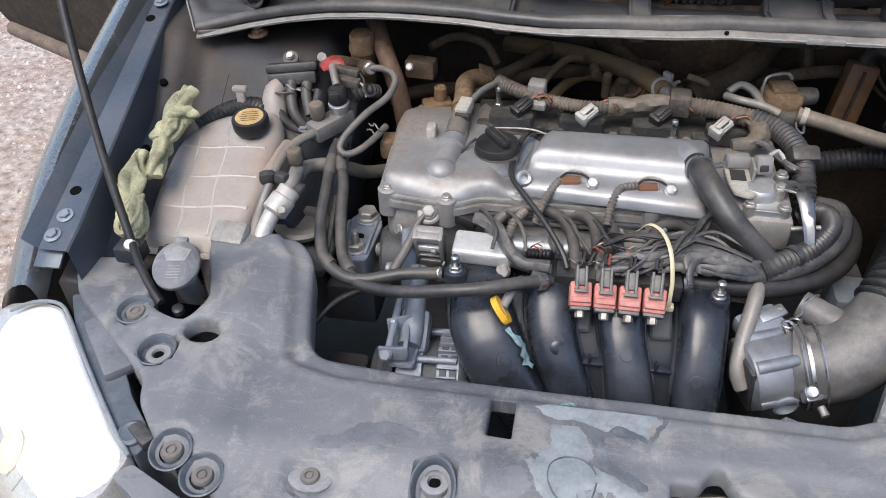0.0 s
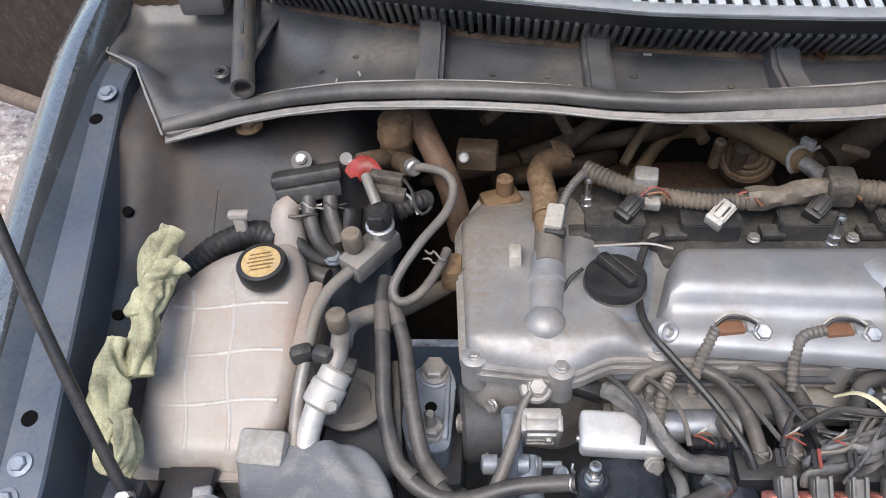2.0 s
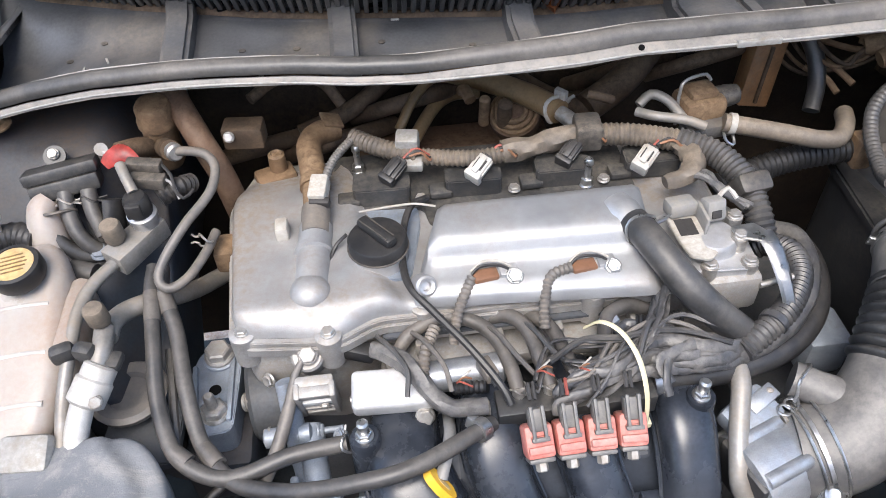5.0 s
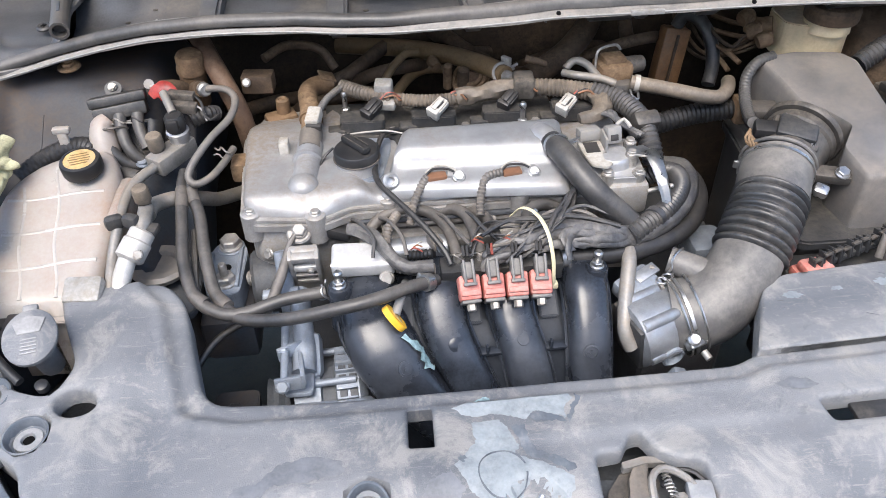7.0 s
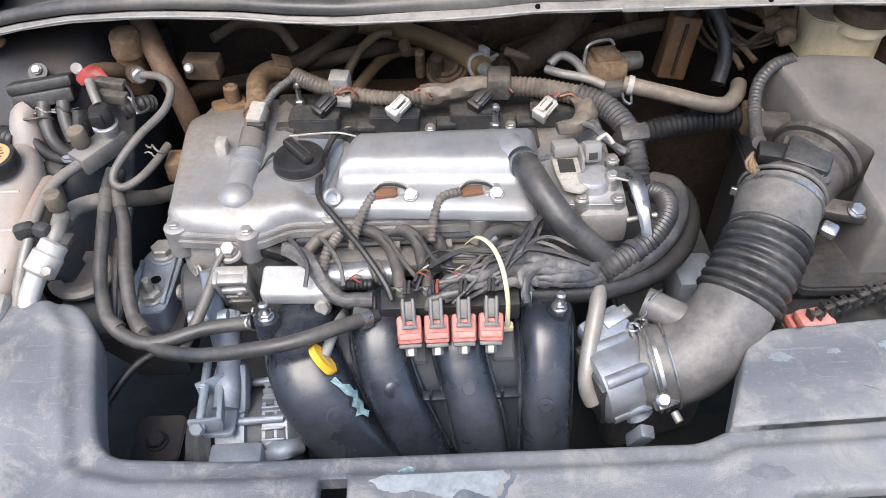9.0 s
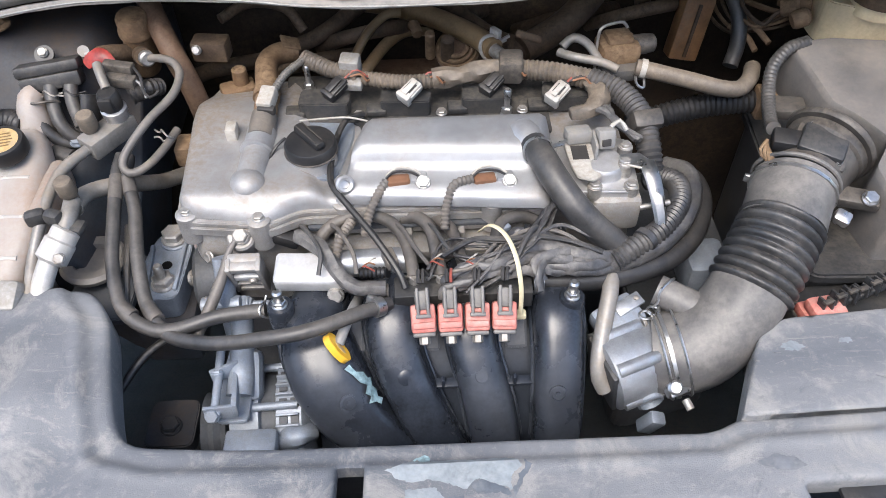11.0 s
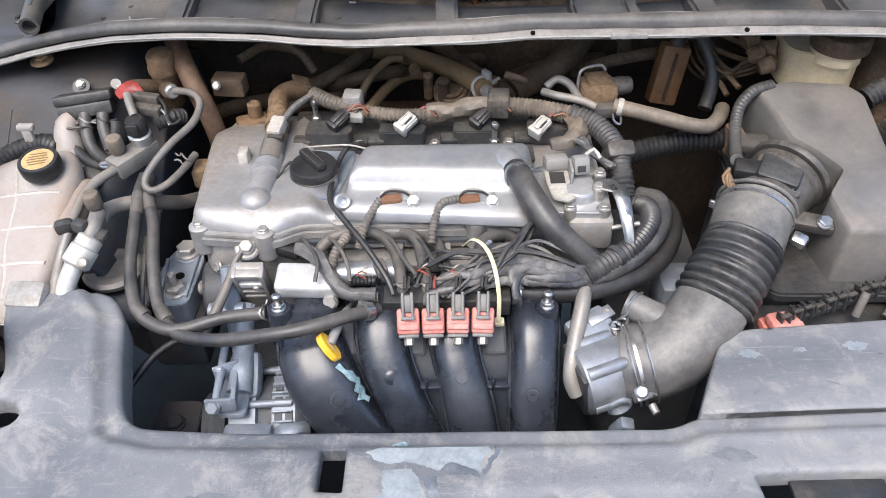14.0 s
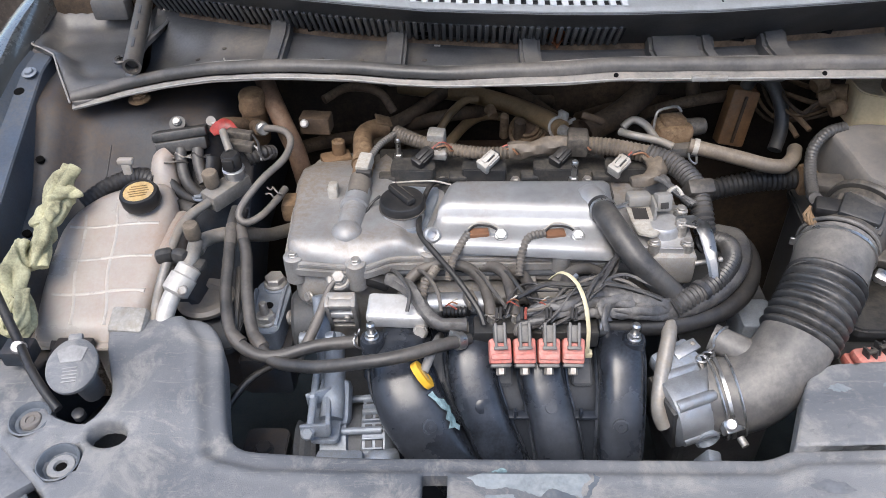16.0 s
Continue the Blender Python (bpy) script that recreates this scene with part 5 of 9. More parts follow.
part("flange_edge", tube([(x, y - 0.0150 * (0.55 + 0.45 * bumpy(-0.10, 0.14, x)), z - 0.0085) for x, y, z in SEAL], 0.0010, 0.012, 6), "sheet_metal", seal, "thin bright flange edge")
part("lip", tube([(x, y + 0.0118, z + 0.0048) for x, y, z in SEAL], 0.0014, 0.012, 8), "sheet_metal", seal, "pale upper lip")
for x in (0.158, 0.390):
    part("hole", lathe([(0.0028, 0), (0.0028, 0.001), (0.001, 0.0012)], 10, frame_to((x, seal_y(x) - 0.0112, seal_z(x) - 0.0052), (0, -0.5, 0.85))), "hole", seal, "small black disc, the shade of a hole")
part("clip", box((0.262, seal_y(0.262) - 0.0155, 0.985), (0.040, 0.005, 0.006), 0.001), "sheet_metal", seal, "bent metal clip")

grille = thing("wiper_grille", "black slotted slanted grille behind the trough", "grille", (0, 0.93, 0.98))
part("backing", ribbon(-0.43, 0.86, [(0.012, 0.980), (0.060, 1.046)]), "void", grille)
part("blank", slant(0.175, 0.86, [(-0.02, 0.0), (0.5, 0.0), (1.0, 0.0)]), "cowl", grille, "plain black end wall")
part("lower_rim", slant(-0.43, 0.175, [(-0.02, 0.0), (0.08, 0.0)]), "cowl", grille)
part("upper_rim", slant(-0.43, 0.175, [(0.55, 0.0), (0.75, 0.0), (1.0, 0.0)]), "cowl", grille, "plain upper band")
mesh = None
for i in range(70):
    x = -0.425 + i * 0.0086
    at = face_at(x, 0.32, 0.0005) - grille.location
    if mesh is None:
        first = part("slat", box((0, 0, 0), (0.0046, 0.006, 0.046), 0.0008, (42, 0, 0), 1), "cowl", grille)
        first.location, mesh = at, first.data
    else:
        ob = new("slat", mesh)
        ob.parent, ob.location = grille, at
M["screen_trim"] = material("pale_screen_trim", (0.50, 0.52, 0.54), 0.45, vary=0.15, bump=0.1)
strip = thing("screen_grille", "pale grey perforated grille strip along the windscreen", "grille", (0, 0.95, 1.03))
part("floor", ribbon(-0.43, 0.17, [(0.006, 1.042), (0.040, 1.045)], 40, rim_y), "void", strip)
part("front_edge", ribbon(-0.43, 0.86, [(0.001, 1.046), (0.000, 1.050), (0.003, 1.053), (0.010, 1.054)], 60, rim_y), "screen_trim", strip)
part("rear_edge", ribbon(-0.43, 0.86, [(0.034, 1.0580), (0.085, 1.0640)], 60, rim_y), "screen_trim", strip)
part("end_plate", ribbon(0.168, 0.2745, [(0.008, 1.0538), (0.050, 1.0605)], 12, rim_y), "screen_trim", strip)
part("end_plate", ribbon(0.2765, 0.86, [(0.008, 1.0538), (0.050, 1.0605)], 20, rim_y), "screen_trim", strip)
part("cross_bar", ribbon(-0.43, 0.17, [(0.0195, 1.0552), (0.0235, 1.0558)], 40, rim_y), "screen_trim", strip)
mesh = None
for i in range(46):
    x = -0.428 + i * 0.0132
    at = Vector((x, rim_y(x) + 0.022, 1.0552)) - strip.location
    if mesh is None:
        first = part("bar", box((0, 0, 0), (0.0070, 0.028, 0.005), 0.0008, (9, 0, 0), 1), "screen_trim", strip)
        first.location, mesh = at, first.data
    else:
        ob = new("bar", mesh)
        ob.parent, ob.location = strip, at
screen = solo("windscreen", box((0, 1.46, 1.28), (1.2, 0.90, 0.006), 0.002, (27, 0, 0)), "screen_trim", "dark windscreen glass above the cowl", "windscreen", kind="structure")
leaf = thing("dry_leaf", "curled dry brown leaf caught in the cowl", "leaf", (0.100, 0.932, 0.985))
bm = bmesh.new()
rows = [[bm.verts.new((0.098 + 0.012 * u * (1 - 0.8 * v * v), 0.928 + 0.012 * v + 0.004 * u, 0.992 + 0.008 * u * u + 0.004 * v)) for u in np.linspace(-1, 1, 7)] for v in np.linspace(-1, 1, 7)]
for a, b in zip(rows, rows[1:]):
    for k in range(6):
        bm.faces.new((a[k], a[k + 1], b[k + 1], b[k]))
bmesh.ops.solidify(bm, geom=bm.faces[:], thickness=0.0008)
part("blade", bm, "leaf", leaf)


# ---------------------------------------------------------------- engine
engine = thing("engine_block", "dirty cast aluminium engine block and cylinder head", "engine", (0, 0.78, 0.36))
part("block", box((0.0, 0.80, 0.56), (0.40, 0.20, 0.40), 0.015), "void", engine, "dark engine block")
head_out = [(-0.212, 0.712), (-0.196, 0.700), (-0.128, 0.690), (-0.098, 0.708), (0.150, 0.708), (0.236, 0.698), (0.238, 0.90), (-0.20, 0.92), (-0.222, 0.86)]
part("cylinder_head", prism(rounded(head_out, 0.012, 4), 0.72, 0.832, 0.004), "alu_dirty", engine)
part("head_flange", prism(rounded([(-0.218, 0.704), (-0.205, 0.690), (-0.125, 0.681), (-0.093, 0.698), (0.150, 0.698), (0.240, 0.690), (0.242, 0.905), (-0.20, 0.925), (-0.228, 0.86)], 0.010, 4), 0.826, 0.836, 0.002), "alu_dirty", engine)
part("flange_rib", prism(rounded([(-0.088, 0.697), (0.150, 0.697), (0.150, 0.72), (-0.088, 0.72)], 0.004, 2), 0.812, 0.820, 0.002), "alu_dirty", engine)
part("timing_bulge", box((-0.165, 0.715, 0.800), (0.085, 0.045, 0.055), 0.016, (-12, 0, 0), 4), "alu_dirty", engine)
# Dark strip that draws the line of shade under the head flange.
part("groove", prism(rounded([(-0.090, 0.6935), (0.150, 0.6935), (0.150, 0.72), (-0.090, 0.72)], 0.004, 2), 0.8215, 0.8255, 0.0006), "void", engine, "dark strip drawn as the shade under the flange")
for x in (-0.060, 0.010, 0.062, 0.128):
    part("web", box((x, 0.692, 0.806), (0.007, 0.014, 0.030), 0.002), "alu_dirty", engine)
part("lower_rib", box((0.03, 0.688, 0.786), (0.25, 0.018, 0.006), 0.002), "alu_dirty", engine)
part("head_ledge", box((0.03, 0.690, 0.800), (0.24, 0.030, 0.012), 0.003), "alu_dirty", engine)

vc = thing("valve_cover", "silver cast aluminium valve cover, dusty towards the back", "valve cover", (0, 0.79, 0.836))
VC = rounded([(-0.212, 0.708), (-0.200, 0.697), (-0.126, 0.687), (-0.095, 0.704), (0.150, 0.704), (0.234, 0.696), (0.236, 0.895), (-0.196, 0.918), (-0.221, 0.86)], 0.010, 4)


def vc_height(x, y):
    z = 0.850
    left = bumpy(-0.078, -0.096, x - 0.10 * max(0, min(1, (0.745 - y) / 0.03)) * 0.12 + 0.16 * max(0, y - 0.75) * 0.9)
    z += 0.011 * left * bumpy(0.692, 0.712, y + 0.0)
    z -= 0.016 * bumpy(0.83, 0.93, y) * bumpy(-0.10, -0.14, x) + 0.006 * bumpy(0.86, 0.93, y)
    return z


part("cover", sheet(VC, vc_height, (), 0.007, 0.009, 0.008, 0.014), "alu_cover", vc, smooth=60)
part("gasket_rim", prism(rounded([(-0.216, 0.706), (-0.203, 0.692), (-0.126, 0.683), (-0.094, 0.700), (0.150, 0.700), (0.238, 0.692), (0.240, 0.90), (-0.198, 0.922), (-0.226, 0.86)], 0.010, 4), 0.8365, 0.842, 0.0015), "alu_dirty", vc)


# raised ribbed-free box over the camshaft
def camshaft_box():
    bm = bmesh.new()
    prof = [(0.704, 0.848), (0.7055, 0.857), (0.709, 0.8610), (0.720, 0.8632), (0.731, 0.8652), (0.7365, 0.8680), (0.7400, 0.8730), (0.7428, 0.8785), (0.7465, 0.8828), (0.7525, 0.8852), (0.762, 0.8862), (0.782, 0.8862), (0.789, 0.8842), (0.7935, 0.8770), (0.795, 0.850)]
    rows = []
    for u in np.linspace(0, 1, 30):
        e = min(u, 1 - u) * 30
        k = math.sqrt(max(0.0, 1 - max(0.0, 1 - e / 2.2) ** 2))
        row = []
        for y, z in prof:
            x0 = -0.060 + 0.30 * max(0, y - 0.712)
            x1 = 0.150 + 0.14 * max(0, y - 0.712)
            zz = 0.848 + (z - 0.848) * (0.15 + 0.85 * k)
            yy = 0.752 + (y - 0.752) * (0.93 + 0.07 * k) - 0.08 * (x1 - x0) * u * max(0, (0.79 - y) / 0.084)
            row.append(bm.verts.new((x0 + (x1 - x0) * u, yy, zz)))
        rows.append(row)
    for a, b in zip(rows, rows[1:]):
        for j in range(len(a) - 1):
            bm.faces.new((a[j], a[j + 1], b[j + 1], b[j]))
    for r in (rows[0], rows[-1]):
        bm.faces.new(r)
    return bm


part("camshaft_box", camshaft_box(), "alu_cover", vc, "smooth raised silver box", smooth=50)
part("deck", prism(rounded([(-0.118, 0.828), (-0.040, 0.822), (-0.036, 0.798), (0.165, 0.797), (0.165, 0.905), (-0.125, 0.912)], 0.006), 0.8465, 0.853, 0.002), "black", vc, "grimy black coil deck")
part("deck", prism(rounded([(-0.103, 0.735), (-0.060, 0.735), (-0.045, 0.80), (-0.045, 0.828), (-0.118, 0.828), (-0.112, 0.77)], 0.008), 0.846, 0.8522, 0.002), "alu_blue", vc, "dark grey deck round the filler")
part("filler_neck", lathe([(0.025, 0.850), (0.025, 0.868), (0.022, 0.869)], 26, Matrix.Translation((-0.0855, 0.764, 0))), "alu", vc)
part("pipe_saddle", sweep(resample(spline([(-0.1460, 0.724, 0.853), (-0.1440, 0.75, 0.856), (-0.1400, 0.800, 0.862)]), 0.006), 0.0155, 20), "alu_cover", vc, "half-round cast pipe seat")
part("pipe_ring", lathe([(0.0150, -0.003), (0.0172, -0.002), (0.0172, 0.002), (0.0150, 0.003)], 22, frame_to((-0.1425, 0.772, 0.860), (0.05, 1, 0.1))), "alu_cover", vc, "raised joint ring")
part("pipe_dome", lathe([(0.0178, -0.006), (0.0178, 0.006), (0.0150, 0.013), (0.0085, 0.0175), (0.002, 0.0185)], 24, frame_to((-0.1462, 0.726, 0.853), (0, -0.12, 1))), "alu_cover", vc, "rounded cast dome")
part("pipe_end", lathe([(0.001, 0.012), (0.010, 0.009), (0.0140, 0.004), (0.0155, 0.0)], 20, frame_to((-0.1460, 0.724, 0.853), (0, -1, -0.12))), "alu_cover", vc)
part("bracket_lug", box((-0.170, 0.798, 0.864), (0.012, 0.018, 0.022), 0.003), "white", vc, "small pale clip")
part("boss", lathe([(0.010, 0.835), (0.0085, 0.868), (0.006, 0.870), (0.004, 0.868)], 14, Matrix.Translation((-0.178, 0.907, 0))), "tan", vc, "dust-brown cast boss")
part("boss_foot", box((-0.182, 0.902, 0.845), (0.040, 0.026, 0.012), 0.004, (0, 0, 20)), "tan", vc)
part("side_lug", box((-0.228, 0.812, 0.832), (0.020, 0.030, 0.026), 0.005), "tan", vc)
for p in ((-0.205, 0.704, 0.847), (-0.134, 0.692, 0.847), (0.093, 0.706, 0.846), (-0.053, 0.712, 0.848)):
    lug = part("bolt_lug", lathe([(0.0115, 0.812), (0.0115, 0.8445), (0.0095, 0.846)], 18, Matrix.Translation((p[0], p[1] - 0.002, 0))), "alu_dirty", vc)
    part("bolt", hexbolt((p[0], p[1] - 0.002, 0.846), 0.0058), "steel", lug)
part("port", lathe([(0.009, 0.0), (0.009, 0.016), (0.007, 0.018), (0.0045, 0.017), (0.004, 0.010)], 16, frame_to((-0.053, 0.722, 0.858), (0.25, -0.75, 0.6))), "alu", vc, "open cast port")

cap = thing("oil_filler_cap", "black plastic oil filler cap with a raised grip", "filler cap", (-0.0885, 0.762, 0.868))
cm = Matrix.Translation((-0.0855, 0.764, -0.004))
part("disc", lathe([(0.0235, 0.869), (0.0262, 0.871), (0.0262, 0.880), (0.0245, 0.8825), (0.018, 0.884), (0.004, 0.884)], 32, cm), "rubber_dark", cap)
part("grip", turned(box((0, 0, 0.888), (0.043, 0.012, 0.010), 0.004), cm @ pose(0, 0, 0, 0, 0, -52)), "rubber_dark", cap)
for s in (-0.004, 0.004):
    part("grip_line", turned(box((0, s, 0.8932), (0.036, 0.001, 0.0008), 0), cm @ pose(0, 0, 0, 0, 0, -52)), "dirty", cap, "worn grey rim")
part("tether", tube([(-0.112, 0.775, 0.874), (-0.122, 0.772, 0.866), (-0.129, 0.760, 0.860), (-0.133, 0.752, 0.861)], 0.0016, n=6), "rubber_dark", cap)
part("skirt", tube([(-0.0855 + 0.0262 * math.cos(a), 0.764 + 0.0262 * math.sin(a), 0.8672) for a in np.linspace(0, 6.28, 30)], 0.0012, n=6), "dirty", cap)

# breather pipe from the cover towards the firewall
bp = thing("breather_pipe", "dusty brown breather elbow clipped to the valve cover", "breather pipe", (-0.139, 0.85, 0.87))
part("sleeve", tube([(-0.1405, 0.788, 0.864), (-0.1385, 0.818, 0.869)], 0.0135, 0.005, 18), "rubber_grey", bp)
part("pipe", tube([(-0.1385, 0.822, 0.866), (-0.139, 0.850, 0.872), (-0.142, 0.880, 0.876), (-0.144, 0.905, 0.876), (-0.136, 0.925, 0.874), (-0.118, 0.938, 0.870)], 0.0125, 0.005, 16), "tan", bp, "dust-caked rubber pipe")
part("joint", lathe([(0.0145, -0.003), (0.0145, 0.006), (0.012, 0.010)], 18, frame_to((-0.139, 0.848, 0.872), (0, 0.95, 0.2))), "tan", bp)
part("connector", box((-0.134, 0.828, 0.884), (0.017, 0.026, 0.016), 0.003, (15, 0, -12)), "white", bp, "grey plug")
part("connector_lip", box((-0.134, 0.815, 0.880), (0.019, 0.008, 0.009), 0.002, (15, 0, -12)), "ink", bp)
part("cable", corrugated([(-0.128, 0.840, 0.886), (-0.118, 0.866, 0.888), (-0.100, 0.894, 0.888)], 0.0045, 0.004, 0.001, 10), "rubber_grey", bp)
part("flap", box((-0.120, 0.936, 0.882), (0.022, 0.02, 0.003), 0.001, (10, 25, 20)), "tan", bp)

# ignition coils with plugs
PLUGS = [(-0.064, 0.846, "rubber_dark"), (0.016, 0.838, "white"), (0.104, 0.846, "rubber_dark"), (0.172, 0.826, "white")]
for i, (x, y, mat) in enumerate(PLUGS):
    xb = -0.085 + 0.0875 * i
    coil = thing("ignition_coil", "grimy black ignition coil with %s plug" % ("a pale grey" if mat == "white" else "a black"), "ignition coil", (xb, 0.84, 0.853), "ignition coils")
    part("body", prism(rounded([(xb - 0.020, 0.832), (xb + 0.034, 0.830), (xb + 0.036, 0.852), (xb + 0.012, 0.862), (xb - 0.018, 0.860)], 0.005, 3), 0.852, 0.872, 0.004), "black", coil)
    part("ear", box((xb - 0.024, 0.838, 0.858), (0.022, 0.018, 0.008), 0.003), "black", coil)
    part("bolt", hexbolt((xb + 0.046 if i else xb + 0.044, 0.831, 0.856), 0.0055), "steel", coil)
    pm = pose(x, y, 0.881, 22, 12, -42)
    part("plug", turned(box((0, 0, 0), (0.014, 0.024, 0.013), 0.0018), pm), mat, coil, "pale grey plug" if mat == "white" else "black plug")
    part("plug_collar", turned(box((0, -0.011, 0), (0.0165, 0.006, 0.0155), 0.0015), pm), mat, coil)
    for s in (-1, 1):
        part("plug_rib", turned(box((s * 0.0075, 0.002, 0.002), (0.0015, 0.018, 0.004), 0.0004), pm), mat, coil)
    part("plug_gap", turned(box((0, 0.001, 0.0066), (0.009, 0.012, 0.0008), 0), pm), "ink", coil, "dark latch gap")
    part("plug_mouth", turned(box((0, 0.0125, 0.001), (0.011, 0.003, 0.009), 0.0006), pm), "ink", coil)
    part("latch", turned(box((0, 0.0, 0.0085), (0.006, 0.018, 0.0022), 0.0008), pm), mat, coil)
    for k, wm in enumerate(("wire_red", "ink", "copper")):
        part("wire", tube([(x + 0.010 + k * 0.003, y + 0.010, 0.887 + k * 0.001), (x + 0.022 + k * 0.003, y + 0.016 - k * 0.004, 0.893), (x + 0.034, y + 0.008 - k * 0.004, 0.890), (x + 0.040, y + 0.018, 0.882)], 0.0013, 0.004, 6), wm, coil)
for x, y in ((-0.098, 0.886), (0.119, 0.830)):
    solo("stud", join(hexbolt((x, y, 0.853), 0.0062, tall=1.6), lathe([(0.0032, 0.86), (0.0032, 0.878), (0.0045, 0.879), (0.0045, 0.883), (0.003, 0.885)], 12, Matrix.Translation((x, y, 0))),), "chrome", "bright steel stud with a round tip", "stud bolt", "valve cover studs")
solo("dipstick_wire", tube([(-0.100, 0.805, 0.872), (-0.075, 0.806, 0.873), (-0.050, 0.808, 0.872), (-0.030, 0.806, 0.868)], 0.0011, n=6), "white", "thin white wire lying on the cover", "wire")
solo("sensor_cable", tube([(-0.035, 0.826, 0.862), (-0.052, 0.812, 0.866), (-0.062, 0.785, 0.862), (-0.066, 0.745, 0.860), (-0.062, 0.715, 0.862), (-0.045, 0.690, 0.856), (-0.020, 0.657, 0.846), (0.000, 0.628, 0.832), (0.006, 0.616, 0.822)], 0.0034, 0.006, 8), "rubber_dark", "thin black cable draped over the valve cover front", "cable")

# two brown sensors with bolts on the front edge of the cover
for i, (x, y) in enumerate(((0.024, 0.716), (0.108, 0.714))):
    s = thing("cover_sensor", "brown plug sensor with a bright bolt and ribbed lead", "sensor", (x, y, 0.858), "cover sensors")
    part("plug", box((x - 0.022, y + 0.002, 0.862), (0.022, 0.013, 0.009), 0.002, (0, 0, 6)), "brown_plug", s)
    part("wire", tube([(x - 0.034, y + 0.002, 0.866), (x - 0.026, y + 0.006, 0.871), (x - 0.010, y + 0.006, 0.870), (x - 0.002, y + 0.003, 0.867)], 0.0013, 0.004, 8), "rubber_dark", s)
    part("wire", tube([(x - 0.034, y + 0.005, 0.867), (x - 0.024, y + 0.010, 0.872), (x - 0.010, y + 0.010, 0.871), (x, y + 0.006, 0.867)], 0.0012, 0.004, 8), "white", s)
    part("tab", box((x - 0.002, y + 0.004, 0.862), (0.016, 0.014, 0.010), 0.002), "alu", s)
    part("bolt", hexbolt((x + 0.002, y - 0.003, 0.864), 0.0068, (0, -0.5, 0.85)), "chrome", s)
    ribs = [(x - 0.034, y, 0.864), (x - 0.043, y - 0.014, 0.858), (x - 0.052, y - 0.030, 0.846), (x - 0.056, y - 0.044, 0.834)] if i == 0 else [(x - 0.034, y, 0.866), (x - 0.052, y - 0.006, 0.864), (x - 0.060, y - 0.022, 0.852), (x - 0.063, y - 0.040, 0.838)]
    part("lead", corrugated(ribs, 0.0050, 0.0042, 0.0012, 12), "rubber_grey", s, "ribbed grey lead")

# large breather hose with its wire clip at the cover's end
bh = thing("breather_hose", "thick black rubber breather hose with a wire clip", "hose", (0.17, 0.70, 0.82))
part("spigot", lathe([(0.016, -0.014), (0.0165, 0.0), (0.013, 0.012), (0.011, 0.022)], 22, frame_to((0.131, 0.757, 0.877), (0.30, -0.85, 0.1))), "alu", bh, "cast spigot")
part("hose", tube([(0.136, 0.745, 0.880), (0.142, 0.722, 0.882), (0.152, 0.698, 0.876), (0.168, 0.676, 0.862), (0.186, 0.664, 0.846), (0.206, 0.658, 0.828), (0.222, 0.660, 0.810)], 0.0138, 0.005, 18), "rubber", bh, smooth=60)
part("clip", ring_wire((0.139, 0.735, 0.881), (0.3, -0.85, 0.1), 0.0148, 0.0014, 0.015), "chrome", bh, "bright wire clip")

# right end of the head: sensor housing, brackets, bolts
he = thing("head_end_housing", "cast aluminium housing at the end of the head with bolts", "engine housing", (0.20, 0.73, 0.836))
part("base", prism(rounded([(0.160, 0.700), (0.236, 0.696), (0.240, 0.775), (0.200, 0.785), (0.165, 0.770)], 0.008, 4), 0.838, 0.858, 0.004), "alu", he)
part("tower", lathe([(0.022, 0.852), (0.021, 0.866), (0.018, 0.870), (0.010, 0.871)], 22, Matrix.Translation((0.205, 0.730, 0))), "alu", he)
part("step", box((0.215, 0.705, 0.830), (0.050, 0.030, 0.040), 0.006), "alu_dirty", he)
for p in ((0.228, 0.703, 0.860), (0.192, 0.702, 0.862), (0.224, 0.722, 0.872), (0.229, 0.747, 0.872)):
    part("bolt", join(lathe([(0.0075, -0.018), (0.0075, 0)], 14, Matrix.Translation(p)), hexbolt(p, 0.0058)), "steel", he)
part("bracket_plate", prism(rounded([(0.168, 0.752), (0.195, 0.752), (0.196, 0.730), (0.190, 0.726), (0.190, 0.712), (0.199, 0.706), (0.190, 0.698), (0.174, 0.704), (0.170, 0.726)], 0.003, 2), 0.870, 0.8735, 0.001), "white", he, "pale grey sheet bracket")
part("bracket_hole", box((0.1815, 0.738, 0.8738), (0.016, 0.020, 0.001), 0), "ink", he)
part("bracket_side", box((0.196, 0.742, 0.878), (0.003, 0.026, 0.020), 0.001), "grey_plug", he)
part("bracket_top", box((0.182, 0.758, 0.880), (0.026, 0.018, 0.014), 0.003, (-10, 0, 5)), "grey_plug", he)
part("plug", box((0.207, 0.747, 0.884), (0.018, 0.015, 0.020), 0.003, (-20, 0, 8)), "grey_plug", he, "grey sensor plug")
part("plug_window", box((0.207, 0.739, 0.884), (0.009, 0.003, 0.007), 0.0005, (-20, 0, 8)), "ink", he)
part("wire_lead", tube([(0.212, 0.752, 0.893), (0.222, 0.758, 0.896), (0.228, 0.750, 0.890)], 0.0022, n=6), "white", he)
for k in range(3):
    part("lead", tube([(0.190 + k * 0.006, 0.800, 0.878), (0.208 + k * 0.005, 0.790, 0.886), (0.222, 0.776 - k * 0.004, 0.884), (0.240 + 0.003 * k, 0.752, 0.876)], 0.0035, 0.006, 8, wob=0.2, seed=k), "tape", he)

strap = thing("earth_strap", "bright bent metal strap hanging beside the head", "metal strap", (0.245, 0.70, 0.83))
